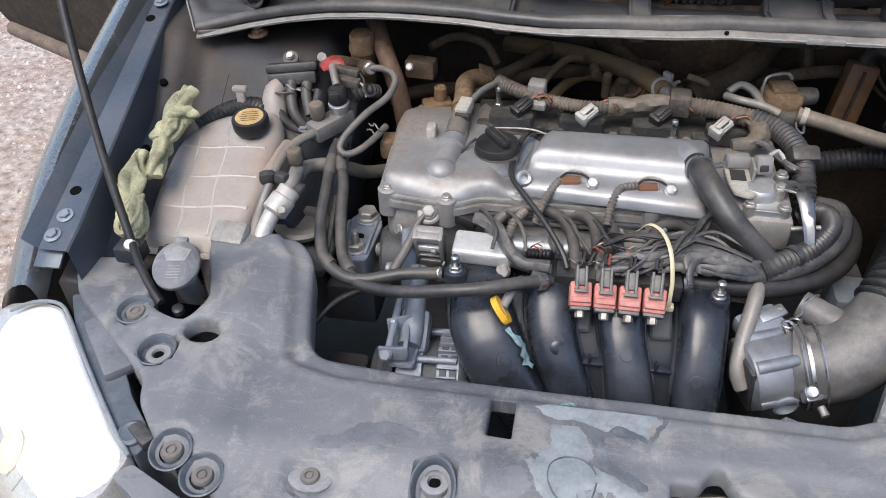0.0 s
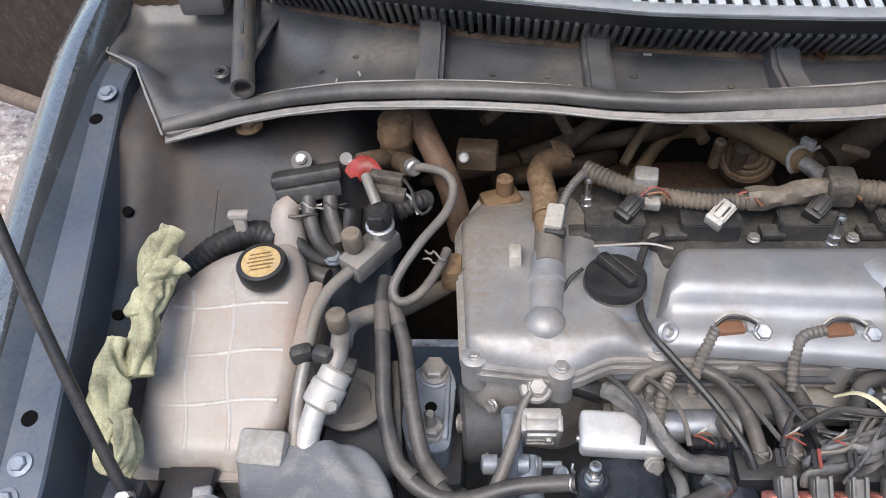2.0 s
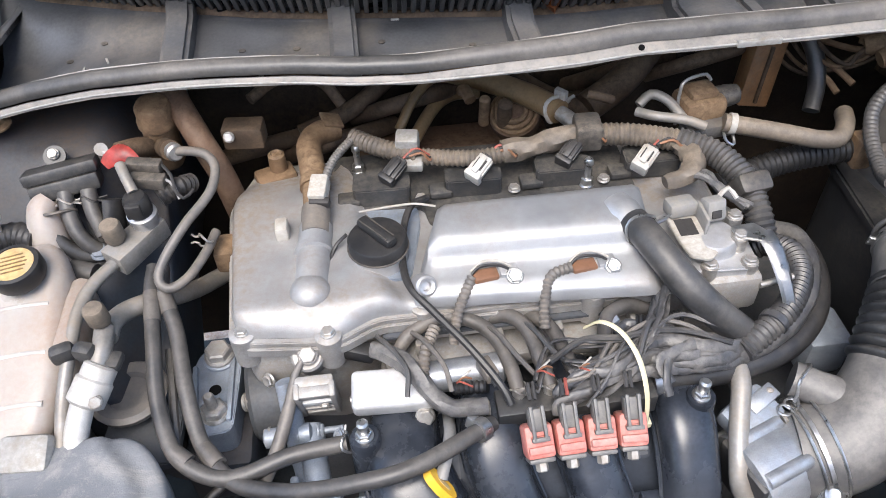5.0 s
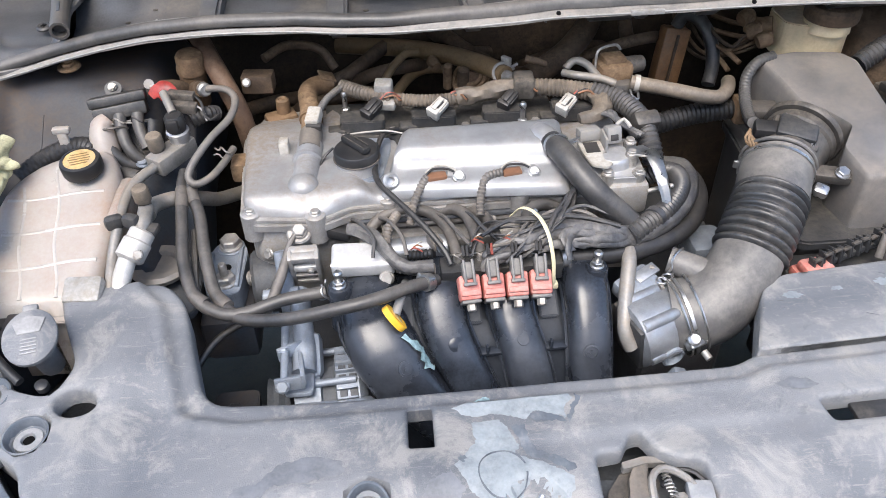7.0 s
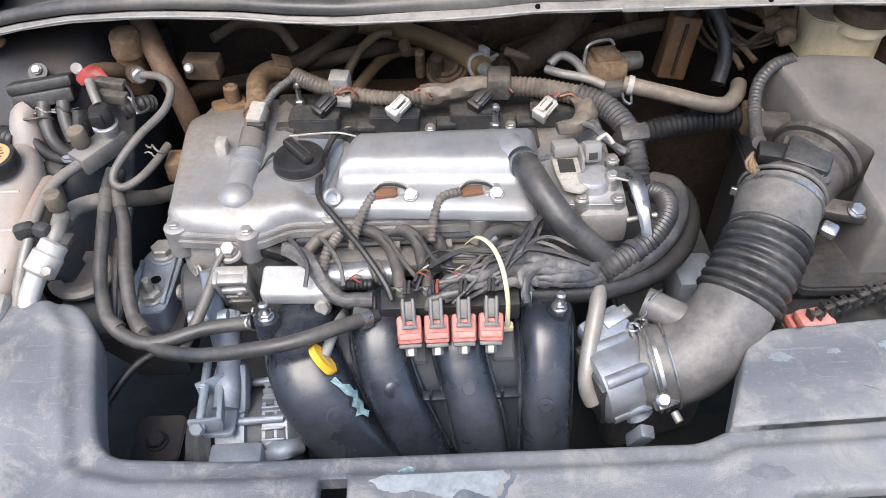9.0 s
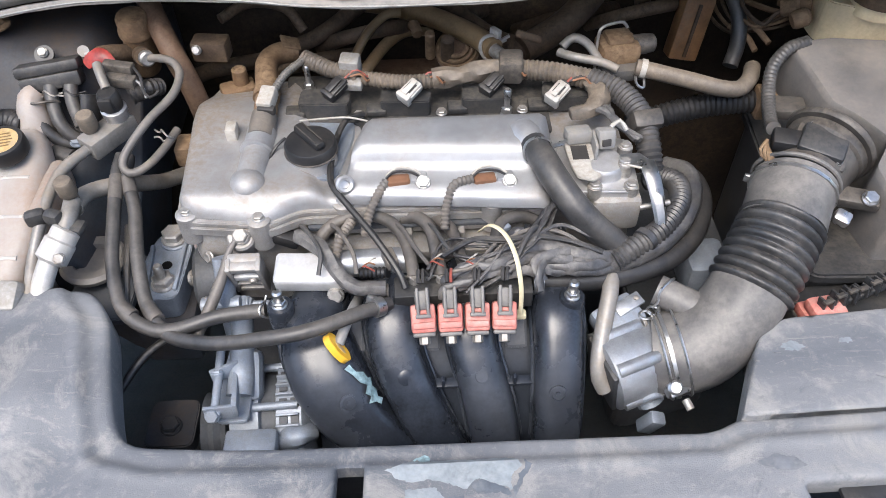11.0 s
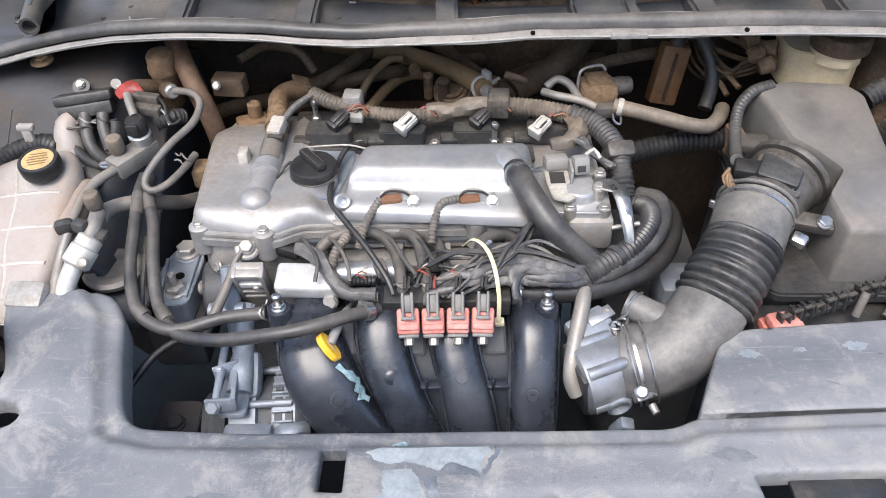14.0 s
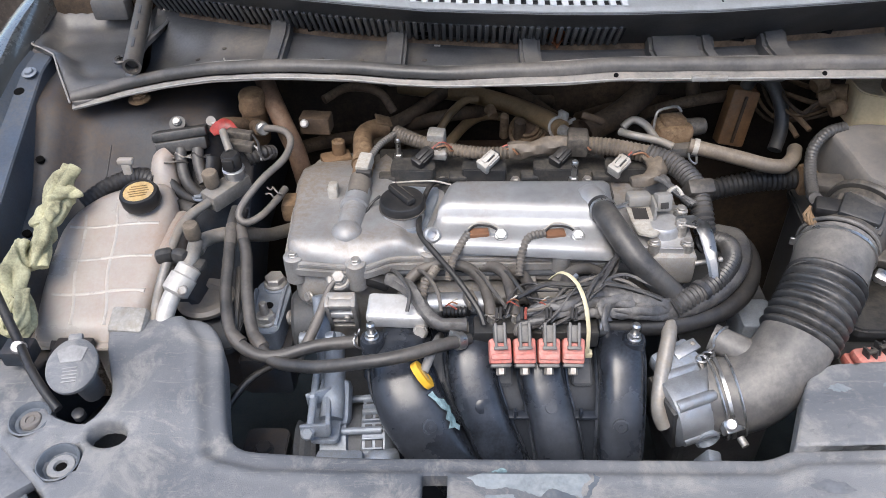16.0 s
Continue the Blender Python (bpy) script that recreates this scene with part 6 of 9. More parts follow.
part("foot", prism(rounded([(0.218, 0.732), (0.240, 0.734), (0.252, 0.716), (0.247, 0.706), (0.236, 0.712), (0.220, 0.718)], 0.003, 2), 0.872, 0.8755, 0.001), "chrome", strap)
bm = bmesh.new()
rows = []
for k, (x, y, z) in enumerate(resample(spline([(0.243, 0.722, 0.875), (0.246, 0.706, 0.872), (0.249, 0.690, 0.862), (0.252, 0.672, 0.846), (0.253, 0.662, 0.832)]), 0.004)):
    w = 0.009 - 0.0002 * k
    rows.append([bm.verts.new((x - w, y, z)), bm.verts.new((x - w * 0.6, y - 0.001, z + 0.002)), bm.verts.new((x + w * 0.6, y - 0.001, z + 0.002)), bm.verts.new((x + w, y, z))])
for a, b in zip(rows, rows[1:]):
    for k in range(3):
        bm.faces.new((a[k], a[k + 1], b[k + 1], b[k]))
bmesh.ops.solidify(bm, geom=bm.faces[:], thickness=0.0015)
part("blade", bm, "chrome", strap)
part("pin", lathe([(0.003, 0), (0.003, 0.03), (0.002, 0.031)], 10, frame_to((0.236, 0.690, 0.842), (1, 0.1, 0.1))), "steel", strap)

# ---------------------------------------------------------------- intake manifold
man = thing("intake_manifold", "satin black plastic intake manifold with four curved runners", "intake manifold", (0.03, 0.56, 0.60))
RUN = [[(-0.078, 0.668, 0.757), (-0.080, 0.640, 0.765), (-0.0825, 0.612, 0.768), (-0.0785, 0.592, 0.760), (-0.069, 0.572, 0.745), (-0.051, 0.553, 0.720), (-0.022, 0.536, 0.690), (0.004, 0.520, 0.650), (0.014, 0.500, 0.580)],
       [(-0.006, 0.668, 0.775), (-0.007, 0.640, 0.783), (-0.008, 0.612, 0.780), (-0.006, 0.590, 0.765), (0.003, 0.570, 0.745), (0.0155, 0.552, 0.720), (0.031, 0.536, 0.690), (0.045, 0.520, 0.650), (0.050, 0.500, 0.580)],
       [(0.066, 0.668, 0.775), (0.066, 0.640, 0.783), (0.066, 0.608, 0.780), (0.068, 0.586, 0.765), (0.075, 0.565, 0.745), (0.0815, 0.548, 0.720), (0.087, 0.533, 0.690), (0.090, 0.517, 0.650), (0.090, 0.500, 0.580)],
       [(0.150, 0.668, 0.775), (0.150, 0.640, 0.783), (0.150, 0.606, 0.780), (0.149, 0.582, 0.765), (0.148, 0.562, 0.745), (0.147, 0.546, 0.720), (0.146, 0.532, 0.690), (0.145, 0.516, 0.650), (0.145, 0.500, 0.580)]]
RAD = [[0.029, 0.031, 0.034, 0.038, 0.039, 0.0355, 0.0305, 0.029, 0.029], [0.025, 0.027, 0.0275, 0.0265, 0.026, 0.0255, 0.025, 0.025, 0.025],
       [0.024, 0.0255, 0.0255, 0.0245, 0.0245, 0.0255, 0.025, 0.025, 0.025], [0.024, 0.0255, 0.0255, 0.0245, 0.024, 0.024, 0.024, 0.024, 0.024]]
runners = []
for pts, rad in zip(RUN, RAD):
    line = spline(pts, 8)
    run = part("runner", sweep_square(line, [0.955 * float(np.interp(i / 8, range(9), rad)) for i in range(len(line))]), "manifold", man, smooth=60)
    runners.append(run)
    for s in (-1, 1):
        part("seam", tube([(p[0] + s * (r + 0.0005), p[1] + 0.001, p[2] + 0.001) for p, r in zip(pts[1:7], rad[1:7])], 0.0019, 0.007, 6), "manifold", run)
along = Matrix(((0, 0, 1, 0), (1, 0, 0, 0), (0, 1, 0, 0), (0, 0, 0, 1)))
part("web", prism([(0.668, 0.768), (0.618, 0.770), (0.590, 0.752), (0.568, 0.728), (0.550, 0.700), (0.534, 0.660), (0.520, 0.60), (0.56, 0.60), (0.60, 0.69), (0.668, 0.735)], -0.085, 0.150, 0.003, 2, along), "web", man, "plain plates between the runners")
part("plenum", box((0.03, 0.662, 0.735), (0.26, 0.04, 0.05), 0.012), "web", man)
for x0, x1 in ((0.030, 0.056), (0.098, 0.124)):
    part("ledge", box(((x0 + x1) / 2, 0.5625, 0.742), (x1 - x0, 0.010, 0.005), 0.0015, (8, 0, 0)), "web", man, "small cross ledge")
    part("ledge_tab", box((x0 + 0.008, 0.560, 0.748), (0.003, 0.006, 0.012), 0.001), "web", man)
for xc, w in ((-0.043, 0.014), (0.028, 0.018), (0.110, 0.022)):
    rim = part("recess_rim", turned(prism(rounded([(-w / 2, -0.019), (w / 2, -0.019), (w / 2, 0.019), (-w / 2, 0.019)], 0.003, 2), 0, 0.004, 0.0012), pose(xc, 0.606, 0.7665, 34, 0, 0)), "web", man)
    part("recess", turned(box((0, 0, 0.0042), (w - 0.005, 0.032, 0.001), 0), pose(xc, 0.606, 0.7665, 34, 0, 0)), "void", rim, "dark plate, the shade of a recess")
for i, (p, n) in enumerate((((-0.049, 0.535, 0.757), (0.33, -0.71, 0.62)), ((0.004, 0.554, 0.766), (0.12, -0.76, 0.64)), ((0.074, 0.552, 0.767), (0.02, -0.69, 0.72)), ((0.144, 0.537, 0.754), (-0.10, -0.82, 0.56)))):
    r = (0.0085, 0.0080, 0.0065, 0.0085)[i]
    prof = [(r, -0.006), (r, 0.0006), (r * 0.74, 0.0009), (r * 0.68, -0.0012), (r * 0.28, -0.0012), (r * 0.24, 0.0004)] if i in (0, 3) else [(r, -0.006), (r, -0.0002), (r * 0.92, 0.0003), (r * 0.2, 0.0004)]
    part("boss", lathe(prof, 22, frame_to(Vector(p) - Vector(n).normalized() * 0.0012, n)), "manifold", man)
for x, y in ((-0.112, 0.613), (0.162, 0.611)):
    lug = part("bolt_boss", lathe([(0.0135, 0.750), (0.0125, 0.806), (0.011, 0.808)], 18, Matrix.Translation((x, y, 0))), "manifold", man)
    part("bolt", join(hexbolt((x, y, 0.808), 0.0068, tall=1.0), lathe([(0.0035, 0.814), (0.0035, 0.820), (0.0048, 0.822), (0.0048, 0.826), (0.003, 0.828)], 12, Matrix.Translation((x, y, 0)))), "chrome", lug)


def runner_patch(i, outline, lift):
    """A thin film on a runner; the outline gives (station, degrees round it from the front)."""
    from mathutils.geometry import delaunay_2d_cdt
    ring = densified(list(outline), 0.12)
    pts = [Vector((u, v)) for u, v in ring]
    pts += [Vector((float(u), float(v))) for u in np.arange(3, 6, 0.12) for v in np.arange(-1.2, 1.6, 0.12) if inside((u, v), ring) and edge_gap([(u, v)], ring)[0] > 0.05]
    v2, _, faces, *_ = delaunay_2d_cdt(pts, [(k, (k + 1) % len(ring)) for k in range(len(ring))], [], 0, 1e-6)
    bm = bmesh.new()
    vs = []
    line = spline(RUN[i], 10)
    for q in v2:
        k = min(len(line) - 2, max(1, int(q.x * 10)))
        f = q.x * 10 - k
        c = line[k].lerp(line[k + 1], f)
        t = (line[k + 1] - line[k - 1]).normalized()
        right = (Vector((1, 0, 0)) - t * t.x).normalized()
        front = right.cross(t)
        if front.z < 0:
            front = -front
        r = float(np.interp(q.x, range(9), RAD[i])) + lift + 0.0006 * noise.noise(Vector((q.x * 9, q.y * 9, 0)))
        r *= 0.955 / (abs(math.cos(q.y)) ** 2.9 + abs(math.sin(q.y)) ** 2.9) ** (1 / 2.9)
        vs.append(bm.verts.new(c + (front * math.cos(q.y) + right * math.sin(q.y)) * (r + 0.0012)))
    for f in faces:
        if inside(sum((v2[k] for k in f), Vector((0, 0))) / 3, ring):
            bm.faces.new([vs[k] for k in f])
    return bm


# a scrap of blue-green film on the first runner
solo("film_scrap", runner_patch(0, [(3.85, 0.50), (3.80, 0.62), (4.05, 0.74), (4.15, 0.92), (4.35, 0.98), (4.42, 1.14), (4.60, 1.02), (4.78, 1.14), (4.95, 1.02), (5.15, 1.16), (5.22, 0.98), (5.02, 0.88), (4.90, 0.70), (4.78, 0.84), (4.62, 0.74), (4.48, 0.88), (4.30, 0.74), (4.10, 0.64)], 0.0020), "foil", "torn pale blue-green film stuck to the manifold", "film scrap")

dip = thing("dipstick", "yellow oval dipstick handle beside the manifold", "dipstick", (-0.056, 0.60, 0.76))
dipm = frame_to((-0.057, 0.568, 0.797), (0.80, 0.15, 0.58), (0.62, -0.42, -0.62))
part("handle", turned(prism(rounded([(0.0, -0.016), (0.007, -0.011), (0.0085, 0.0), (0.007, 0.012), (0.003, 0.017), (-0.003, 0.017), (-0.007, 0.012), (-0.0085, 0.0), (-0.006, -0.011)], 0.003, 3), -0.0035, 0.0035, 0.0015), dipm @ pose(0, 0, 0, 0, 0, 180)), "yellow", dip)
part("slot", turned(turned(lathe([(0.005, 0.0034), (0.005, 0.0039), (0.003, 0.0041)], 16), Matrix.Diagonal((0.55, 1.5, 1, 1))), dipm), "label", dip, "worn oval recess")
part("stick", tube([(-0.056, 0.572, 0.799), (-0.049, 0.590, 0.806), (-0.044, 0.612, 0.800), (-0.042, 0.65, 0.770)], 0.005, n=10), "grey_plug", dip)

# ---------------------------------------------------------------- gas injector rail
railT = thing("injector_rail", "black gas injector rail bolted over the manifold", "fuel rail", (0.06, 0.615, 0.79))
part("rail", box((0.060, 0.622, 0.806), (0.130, 0.026, 0.022), 0.002), "black", railT)
part("mark", box((0.050, 0.6088, 0.808), (0.006, 0.001, 0.004), 0), "print", railT, "small unreadable print")
part("hole", lathe([(0.0022, 0), (0.0022, 0.0006), (0.001, 0.0008)], 10, frame_to((0.022, 0.6090, 0.809), (0, -1, 0))), "void", railT)
for k in range(4):
    x = 0.0205 + k * 0.0253
    part("nozzle", lathe([(0.0055, 0.812), (0.0055, 0.822), (0.0045, 0.826)], 14, Matrix.Translation((x - 0.006, 0.628, 0))), "steel", railT)
part("bracket", box((0.146, 0.624, 0.797), (0.030, 0.014, 0.004), 0.001, (0, 8, -8)), "chrome", railT, "bright steel bracket")
part("bracket_bolt", hexbolt((0.145, 0.623, 0.799), 0.005), "chrome", railT)
part("band", clamp_ring((0.131, 0.632, 0.806), (1, 0.1, 0), 0.0115, 0.010), "chrome", railT, "steel hose clamp")
part("band", clamp_ring((-0.020, 0.6035, 0.811), (1, 0.72, -0.4), 0.0078, 0.009), "chrome", railT, "steel hose clamp")
for k in range(4):
    x = 0.0205 + k * 0.0253
    inj = thing("gas_injector", "faded red gas injector with a grey plug on top", "injector", (x, 0.60, 0.79), "red gas injectors")
    tm = pose(x, 0.606, 0.812, -50, 0, 3 - 2 * k)
    part("body", turned(box((0, -0.012, -0.014), (0.0225, 0.022, 0.026), 0.003), tm), "red", inj)
    part("ridge", turned(box((0, -0.0245, -0.020), (0.020, 0.003, 0.006), 0.0012), tm), "red", inj)
    part("ridge", turned(box((0, -0.0245, -0.011), (0.014, 0.003, 0.004), 0.0012), tm), "red", inj)
    part("foot", turned(box((0, -0.012, -0.0285), (0.0205, 0.020, 0.004), 0.0015), tm), "plug_dark", inj, "grey base plate")
    part("nut", turned(lathe([(0.0040, -0.038), (0.0050, -0.037), (0.0050, -0.030)], 6), tm @ pose(0, -0.014, 0)), "steel", inj, "bright hex nut")
    part("plug", turned(box((0, -0.021, 0.003), (0.0135, 0.011, 0.018), 0.002), tm), "plug_dark", inj, "grey connector")
    part("plug_clip", turned(box((-0.0045, -0.0275, 0.001), (0.0028, 0.004, 0.026), 0.0008), tm), "plug_dark", inj)
    part("plug_clip", turned(box((0.0045, -0.0275, 0.001), (0.0028, 0.004, 0.026), 0.0008), tm), "plug_dark", inj)
    part("clip_bar", turned(box((0, -0.0275, -0.0115), (0.014, 0.004, 0.0035), 0.0008), tm), "plug_dark", inj)
    part("wire", tube([tm @ Vector((-0.002, -0.020, 0.018)), tm @ Vector((-0.001, -0.014, 0.030)), Vector((x + 0.004, 0.622, 0.832))], 0.0018, n=6), "ink", inj)
    part("wire", tube([tm @ Vector((0.002, -0.020, 0.018)), tm @ Vector((0.003, -0.014, 0.030)), Vector((x + 0.008, 0.622, 0.830))], 0.0015, n=6), "wire_red" if k == 1 else "ink", inj)

box_t = thing("pressure_damper", "bright metal box and cylinder of the fuel line", "fuel damper", (-0.06, 0.655, 0.79))
part("box", box((-0.086, 0.652, 0.808), (0.068, 0.034, 0.022), 0.005, (12, 0, -3), 4), "satin", box_t, "bright metal box")
part("cylinder", lathe([(0.010, -0.034), (0.0135, -0.032), (0.0135, 0.032), (0.011, 0.034)], 24, frame_to((-0.026, 0.660, 0.810), (1, 0.03, 0))), "alu_dull", box_t)
part("stub", lathe([(0.0035, 0), (0.0035, 0.008)], 10, frame_to((-0.114, 0.652, 0.802), (-1, 0, 0))), "chrome", box_t)
part("nut", hexbolt((-0.062, 0.632, 0.796), 0.0075, (0, -0.8, 0.5)), "steel", box_t)

# ---------------------------------------------------------------- throttle body and intake hose
tb = thing("throttle_body", "cast aluminium throttle body", "throttle body", (0.215, 0.57, 0.70))
ta = Vector((0.90, 0.28, 0.12)).normalized()
tc = Vector((0.224, 0.574, 0.750))
part("barrel", lathe([(0.034, -0.034), (0.038, -0.032), (0.038, 0.006), (0.036, 0.010), (0.036, 0.026)], 32, frame_to(tc, ta)), "alu_dull", tb)
part("flange", turned(box((0, 0, -0.034), (0.054, 0.058, 0.008), 0.008), frame_to(tc, ta)), "black", tb, "black plastic rear flange")
tm = frame_to(tc, ta)
for sx, sy in ((1, 0.1), (-0.55, 0.85), (-0.95, -0.2), (0.45, 0.9)):
    part("rib", turned(lathe([(0.0065, -0.030), (0.0065, 0.010), (0.005, 0.012)], 14, Matrix.Translation((sx * 0.036, sy * 0.036, 0))), tm), "alu_dull", tb)
    part("bolt", turned(hexbolt((sx * 0.036, sy * 0.036, 0.014), 0.005), tm), "steel", tb)
part("side_cover", box((0.208, 0.604, 0.778), (0.046, 0.034, 0.022), 0.005, (10, -8, 28)), "alu_blue", tb, "dull flat cover plate")
part("cover_plate", box((0.218, 0.611, 0.791), (0.030, 0.014, 0.004), 0.0015, (10, -8, 28)), "alu_dull", tb)
part("rivet", lathe([(0.003, 0), (0.003, 0.002), (0.001, 0.003)], 10, frame_to((0.226, 0.616, 0.793), (0, 0, 1))), "steel", tb)
part("outlet", lathe([(0.013, 0), (0.013, 0.022), (0.0105, 0.023), (0.0095, 0.010)], 20, frame_to((0.228, 0.556, 0.738), (0.20, -0.85, -0.05))), "alu_blue", tb, "open pipe outlet")
part("plug", box((0.238, 0.532, 0.705), (0.016, 0.014, 0.030), 0.003, (10, 20, 0)), "alu_blue", tb)
th = thing("idle_hose", "grey rubber hose from rail to throttle body", "hose", (0.19, 0.59, 0.74))
part("hose", tube([(0.203, 0.634, 0.806), (0.200, 0.618, 0.802), (0.192, 0.593, 0.786), (0.185, 0.567, 0.771), (0.184, 0.553, 0.758), (0.190, 0.546, 0.746)], 0.0082, 0.006, 14), "pipe", th)

ih = thing("intake_hose", "dusty black rubber air intake hose with bellows", "intake hose", (0.32, 0.62, 0.72))
part("elbow", tube([(0.242, 0.580, 0.752), (0.262, 0.577, 0.757), (0.284, 0.578, 0.767), (0.308, 0.590, 0.784), (0.324, 0.604, 0.798), (0.332, 0.614, 0.804)], [0.042, 0.0415, 0.0405, 0.0395, 0.0385, 0.0378], 0.006, 28), "hose_dust", ih, smooth=60)
line = resample(spline([(0.330, 0.611, 0.803), (0.346, 0.631, 0.818), (0.360, 0.650, 0.829), (0.372, 0.667, 0.837)]), 0.0010)
part("bellows", sweep(line, [0.0362 + 0.0058 * abs(math.sin(math.pi * 8.0 * i / len(line))) ** 0.8 for i in range(len(line))], 36), "bellows", ih, smooth=70)
part("cuff", tube([(0.370, 0.664, 0.836), (0.380, 0.684, 0.844), (0.392, 0.706, 0.850)], [0.040, 0.040, 0.0405], 0.004, 28), "hose_dust", ih)
part("cuff_rim", turned(tube([(0.041 * math.cos(a), 0.041 * math.sin(a), 0) for a in np.linspace(0, 6.28, 30)], 0.0024, 0.006, 8), frame_to((0.394, 0.710, 0.851), (0.48, 0.85, 0.24))), "hose_dust", ih)
for c, a, r in (((0.388, 0.699, 0.848), (0.48, 0.85, 0.24), 0.0410), ((0.254, 0.578, 0.755), (0.95, 0.05, 0.25), 0.0435)):
    part("band", clamp_ring(c, a, r, 0.0035, 0.0014), "chrome", ih, "bright hose clamp")
for d in (-0.006, 0.012):
    part("band", turned(tube([(0.0438 * math.cos(a), 0.0438 * math.sin(a), 0) for a in np.linspace(0, 6.28, 30)], 0.0013, 0.006, 6), frame_to(Vector((0.254, 0.578, 0.755)) + Vector((0.95, 0.05, 0.25)) * d, (0.95, 0.05, 0.25))), "chrome", ih)
scr = part("clamp_screw", box((0.254, 0.538, 0.756), (0.022, 0.014, 0.012), 0.002, (30, 0, 20)), "chrome", ih, "clamp screw block")
part("screw_head", lathe([(0.007, 0), (0.007, 0.003), (0.005, 0.0045), (0.002, 0.004)], 14, frame_to((0.250, 0.534, 0.763), (-0.1, -0.5, 0.85))), "chrome", scr)
part("screw_tip", lathe([(0.004, 0), (0.004, 0.010)], 10, frame_to((0.262, 0.530, 0.748), (0.3, -0.8, -0.2))), "steel", scr)
part("mould_line", tube([(0.275, 0.541, 0.776), (0.300, 0.549, 0.790), (0.325, 0.566, 0.806), (0.345, 0.585, 0.818)], 0.0016, n=6), "tan", ih)
part("branch", tube([(0.296, 0.590, 0.786), (0.276, 0.604, 0.792), (0.258, 0.616, 0.795), (0.247, 0.623, 0.796)], [0.022, 0.0175, 0.0155, 0.0155], 0.005, 20), "hose_dust", ih, "side branch")
part("branch_clip", ring_wire((0.253, 0.619, 0.796), (-0.8, 0.5, 0.05), 0.0165, 0.0014, 0.010), "chrome", ih, "bright spring clip")
for d in (0.0, 0.008):
    part("clip_loop", tube([(0.240 - d + 0.006 * math.cos(a), 0.603 - d * 0.6 + 0.005 * math.sin(a), 0.790) for a in np.linspace(0, 6.28, 12)], 0.0013, 0.003, 6), "chrome", ih)
fc = bpy.data.curves.new("hose_mark", "FONT")
fc.body, fc.size, fc.extrude, fc.align_x, fc.align_y = "Z1", 0.016, 0.0006, "CENTER", "CENTER"
tob = new("hose_mark", fc)
dg = bpy.context.evaluated_depsgraph_get()
me = bpy.data.meshes.new_from_object(tob.evaluated_get(dg))
bpy.data.objects.remove(tob)
me.materials.clear()
me.materials.append(M["rubber_dark"])
mk = new("moulded_mark", me)
mk.parent, mk.matrix_basis = ih, Matrix.Translation(-ih.location) @ pose(0.3128, 0.6040, 0.8205, -18, 6, 28)

maf = thing("airflow_sensor", "black airflow sensor housing on the air box outlet", "airflow sensor", (0.42, 0.75, 0.82))
part("duct", lathe([(0.0395, -0.020), (0.0395, 0.022), (0.042, 0.025), (0.042, 0.034)], 32, frame_to((0.410, 0.722, 0.853), (0.70, 0.65, 0.28))), "dirty", maf)
part("housing", box((0.413, 0.721, 0.889), (0.044, 0.034, 0.012), 0.004, (14, 4, -30)), "black", maf)
part("base", box((0.414, 0.724, 0.879), (0.054, 0.044, 0.014), 0.004, (14, 4, -30)), "dirty", maf)
part("connector", box((0.384, 0.733, 0.884), (0.030, 0.022, 0.014), 0.003, (8, 0, -18)), "rubber_dark", maf)
for p in ((0.421, 0.704, 0.882), (0.409, 0.742, 0.891)):
    part("screw", hexbolt(p, 0.0062, (0.1, -0.3, 1)), "chrome", maf)
part("screw_boss", lathe([(0.007, -0.03), (0.007, 0)], 14, frame_to((0.421, 0.704, 0.882), (0.1, -0.3, 1))), "dirty", maf)
part("bracket", box((0.444, 0.684, 0.850), (0.044, 0.020, 0.012), 0.003, (10, 0, -20)), "dirty", maf)
part("bracket_screw", hexbolt((0.453, 0.676, 0.856), 0.0075, (0, -0.3, 1)), "chrome", maf)
part("clamp_screw", box((0.427, 0.666, 0.842), (0.016, 0.014, 0.012), 0.003, (20, 10, -35)), "chrome", maf)
for k in range(4):
    part("wire", tube([(0.364, 0.734, 0.886 - k * 0.002), (0.356 + k * 0.003, 0.726 - k * 0.004, 0.878), (0.366, 0.716 - k * 0.004, 0.868), (0.372, 0.710, 0.862)], 0.0016, n=6), "tan", maf)

# ---------------------------------------------------------------- air filter box
ab = thing("air_filter_box", "large grey-black dusty air filter box", "air filter box", (0.50, 0.74, 0.62))
bm = bmesh.new()
top = rounded([(0.432, 0.884), (0.474, 0.886), (0.540, 0.878), (0.556, 0.860), (0.546, 0.750), (0.538, 0.648), (0.466, 0.650), (0.460, 0.698), (0.487, 0.733), (0.466, 0.768), (0.447, 0.790), (0.441, 0.83)], 0.006, 3)
bot = [(0.500 + (x - 0.500) * 1.10 + 0.004, 0.77 + (y - 0.77) * 1.03 + 0.004) for x, y in top]
def lid_z(x, y):
    return 0.898 - 0.030 * (0.88 - y) / 0.22 + 0.004 * math.sin((x - 0.44) * 22)
ring0 = [bm.verts.new((x, y, 0.795)) for x, y in bot]
ring1 = [bm.verts.new((x, y, lid_z(x, y) - 0.008)) for x, y in top]
ring2 = [bm.verts.new((0.500 + (x - 0.500) * 0.97, 0.77 + (y - 0.77) * 0.985, lid_z(x, y) - 0.002)) for x, y in top]
ring3 = [bm.verts.new((0.500 + (x - 0.500) * 0.93, 0.77 + (y - 0.77) * 0.96, lid_z(x, y))) for x, y in top]
for a, b in ((ring0, ring1), (ring1, ring2), (ring2, ring3)):
    for k in range(len(a)):
        bm.faces.new((a[k], a[(k + 1) % len(a)], b[(k + 1) % len(a)], b[k]))
bm.faces.new(ring3)
bm.faces.new(ring0[::-1])
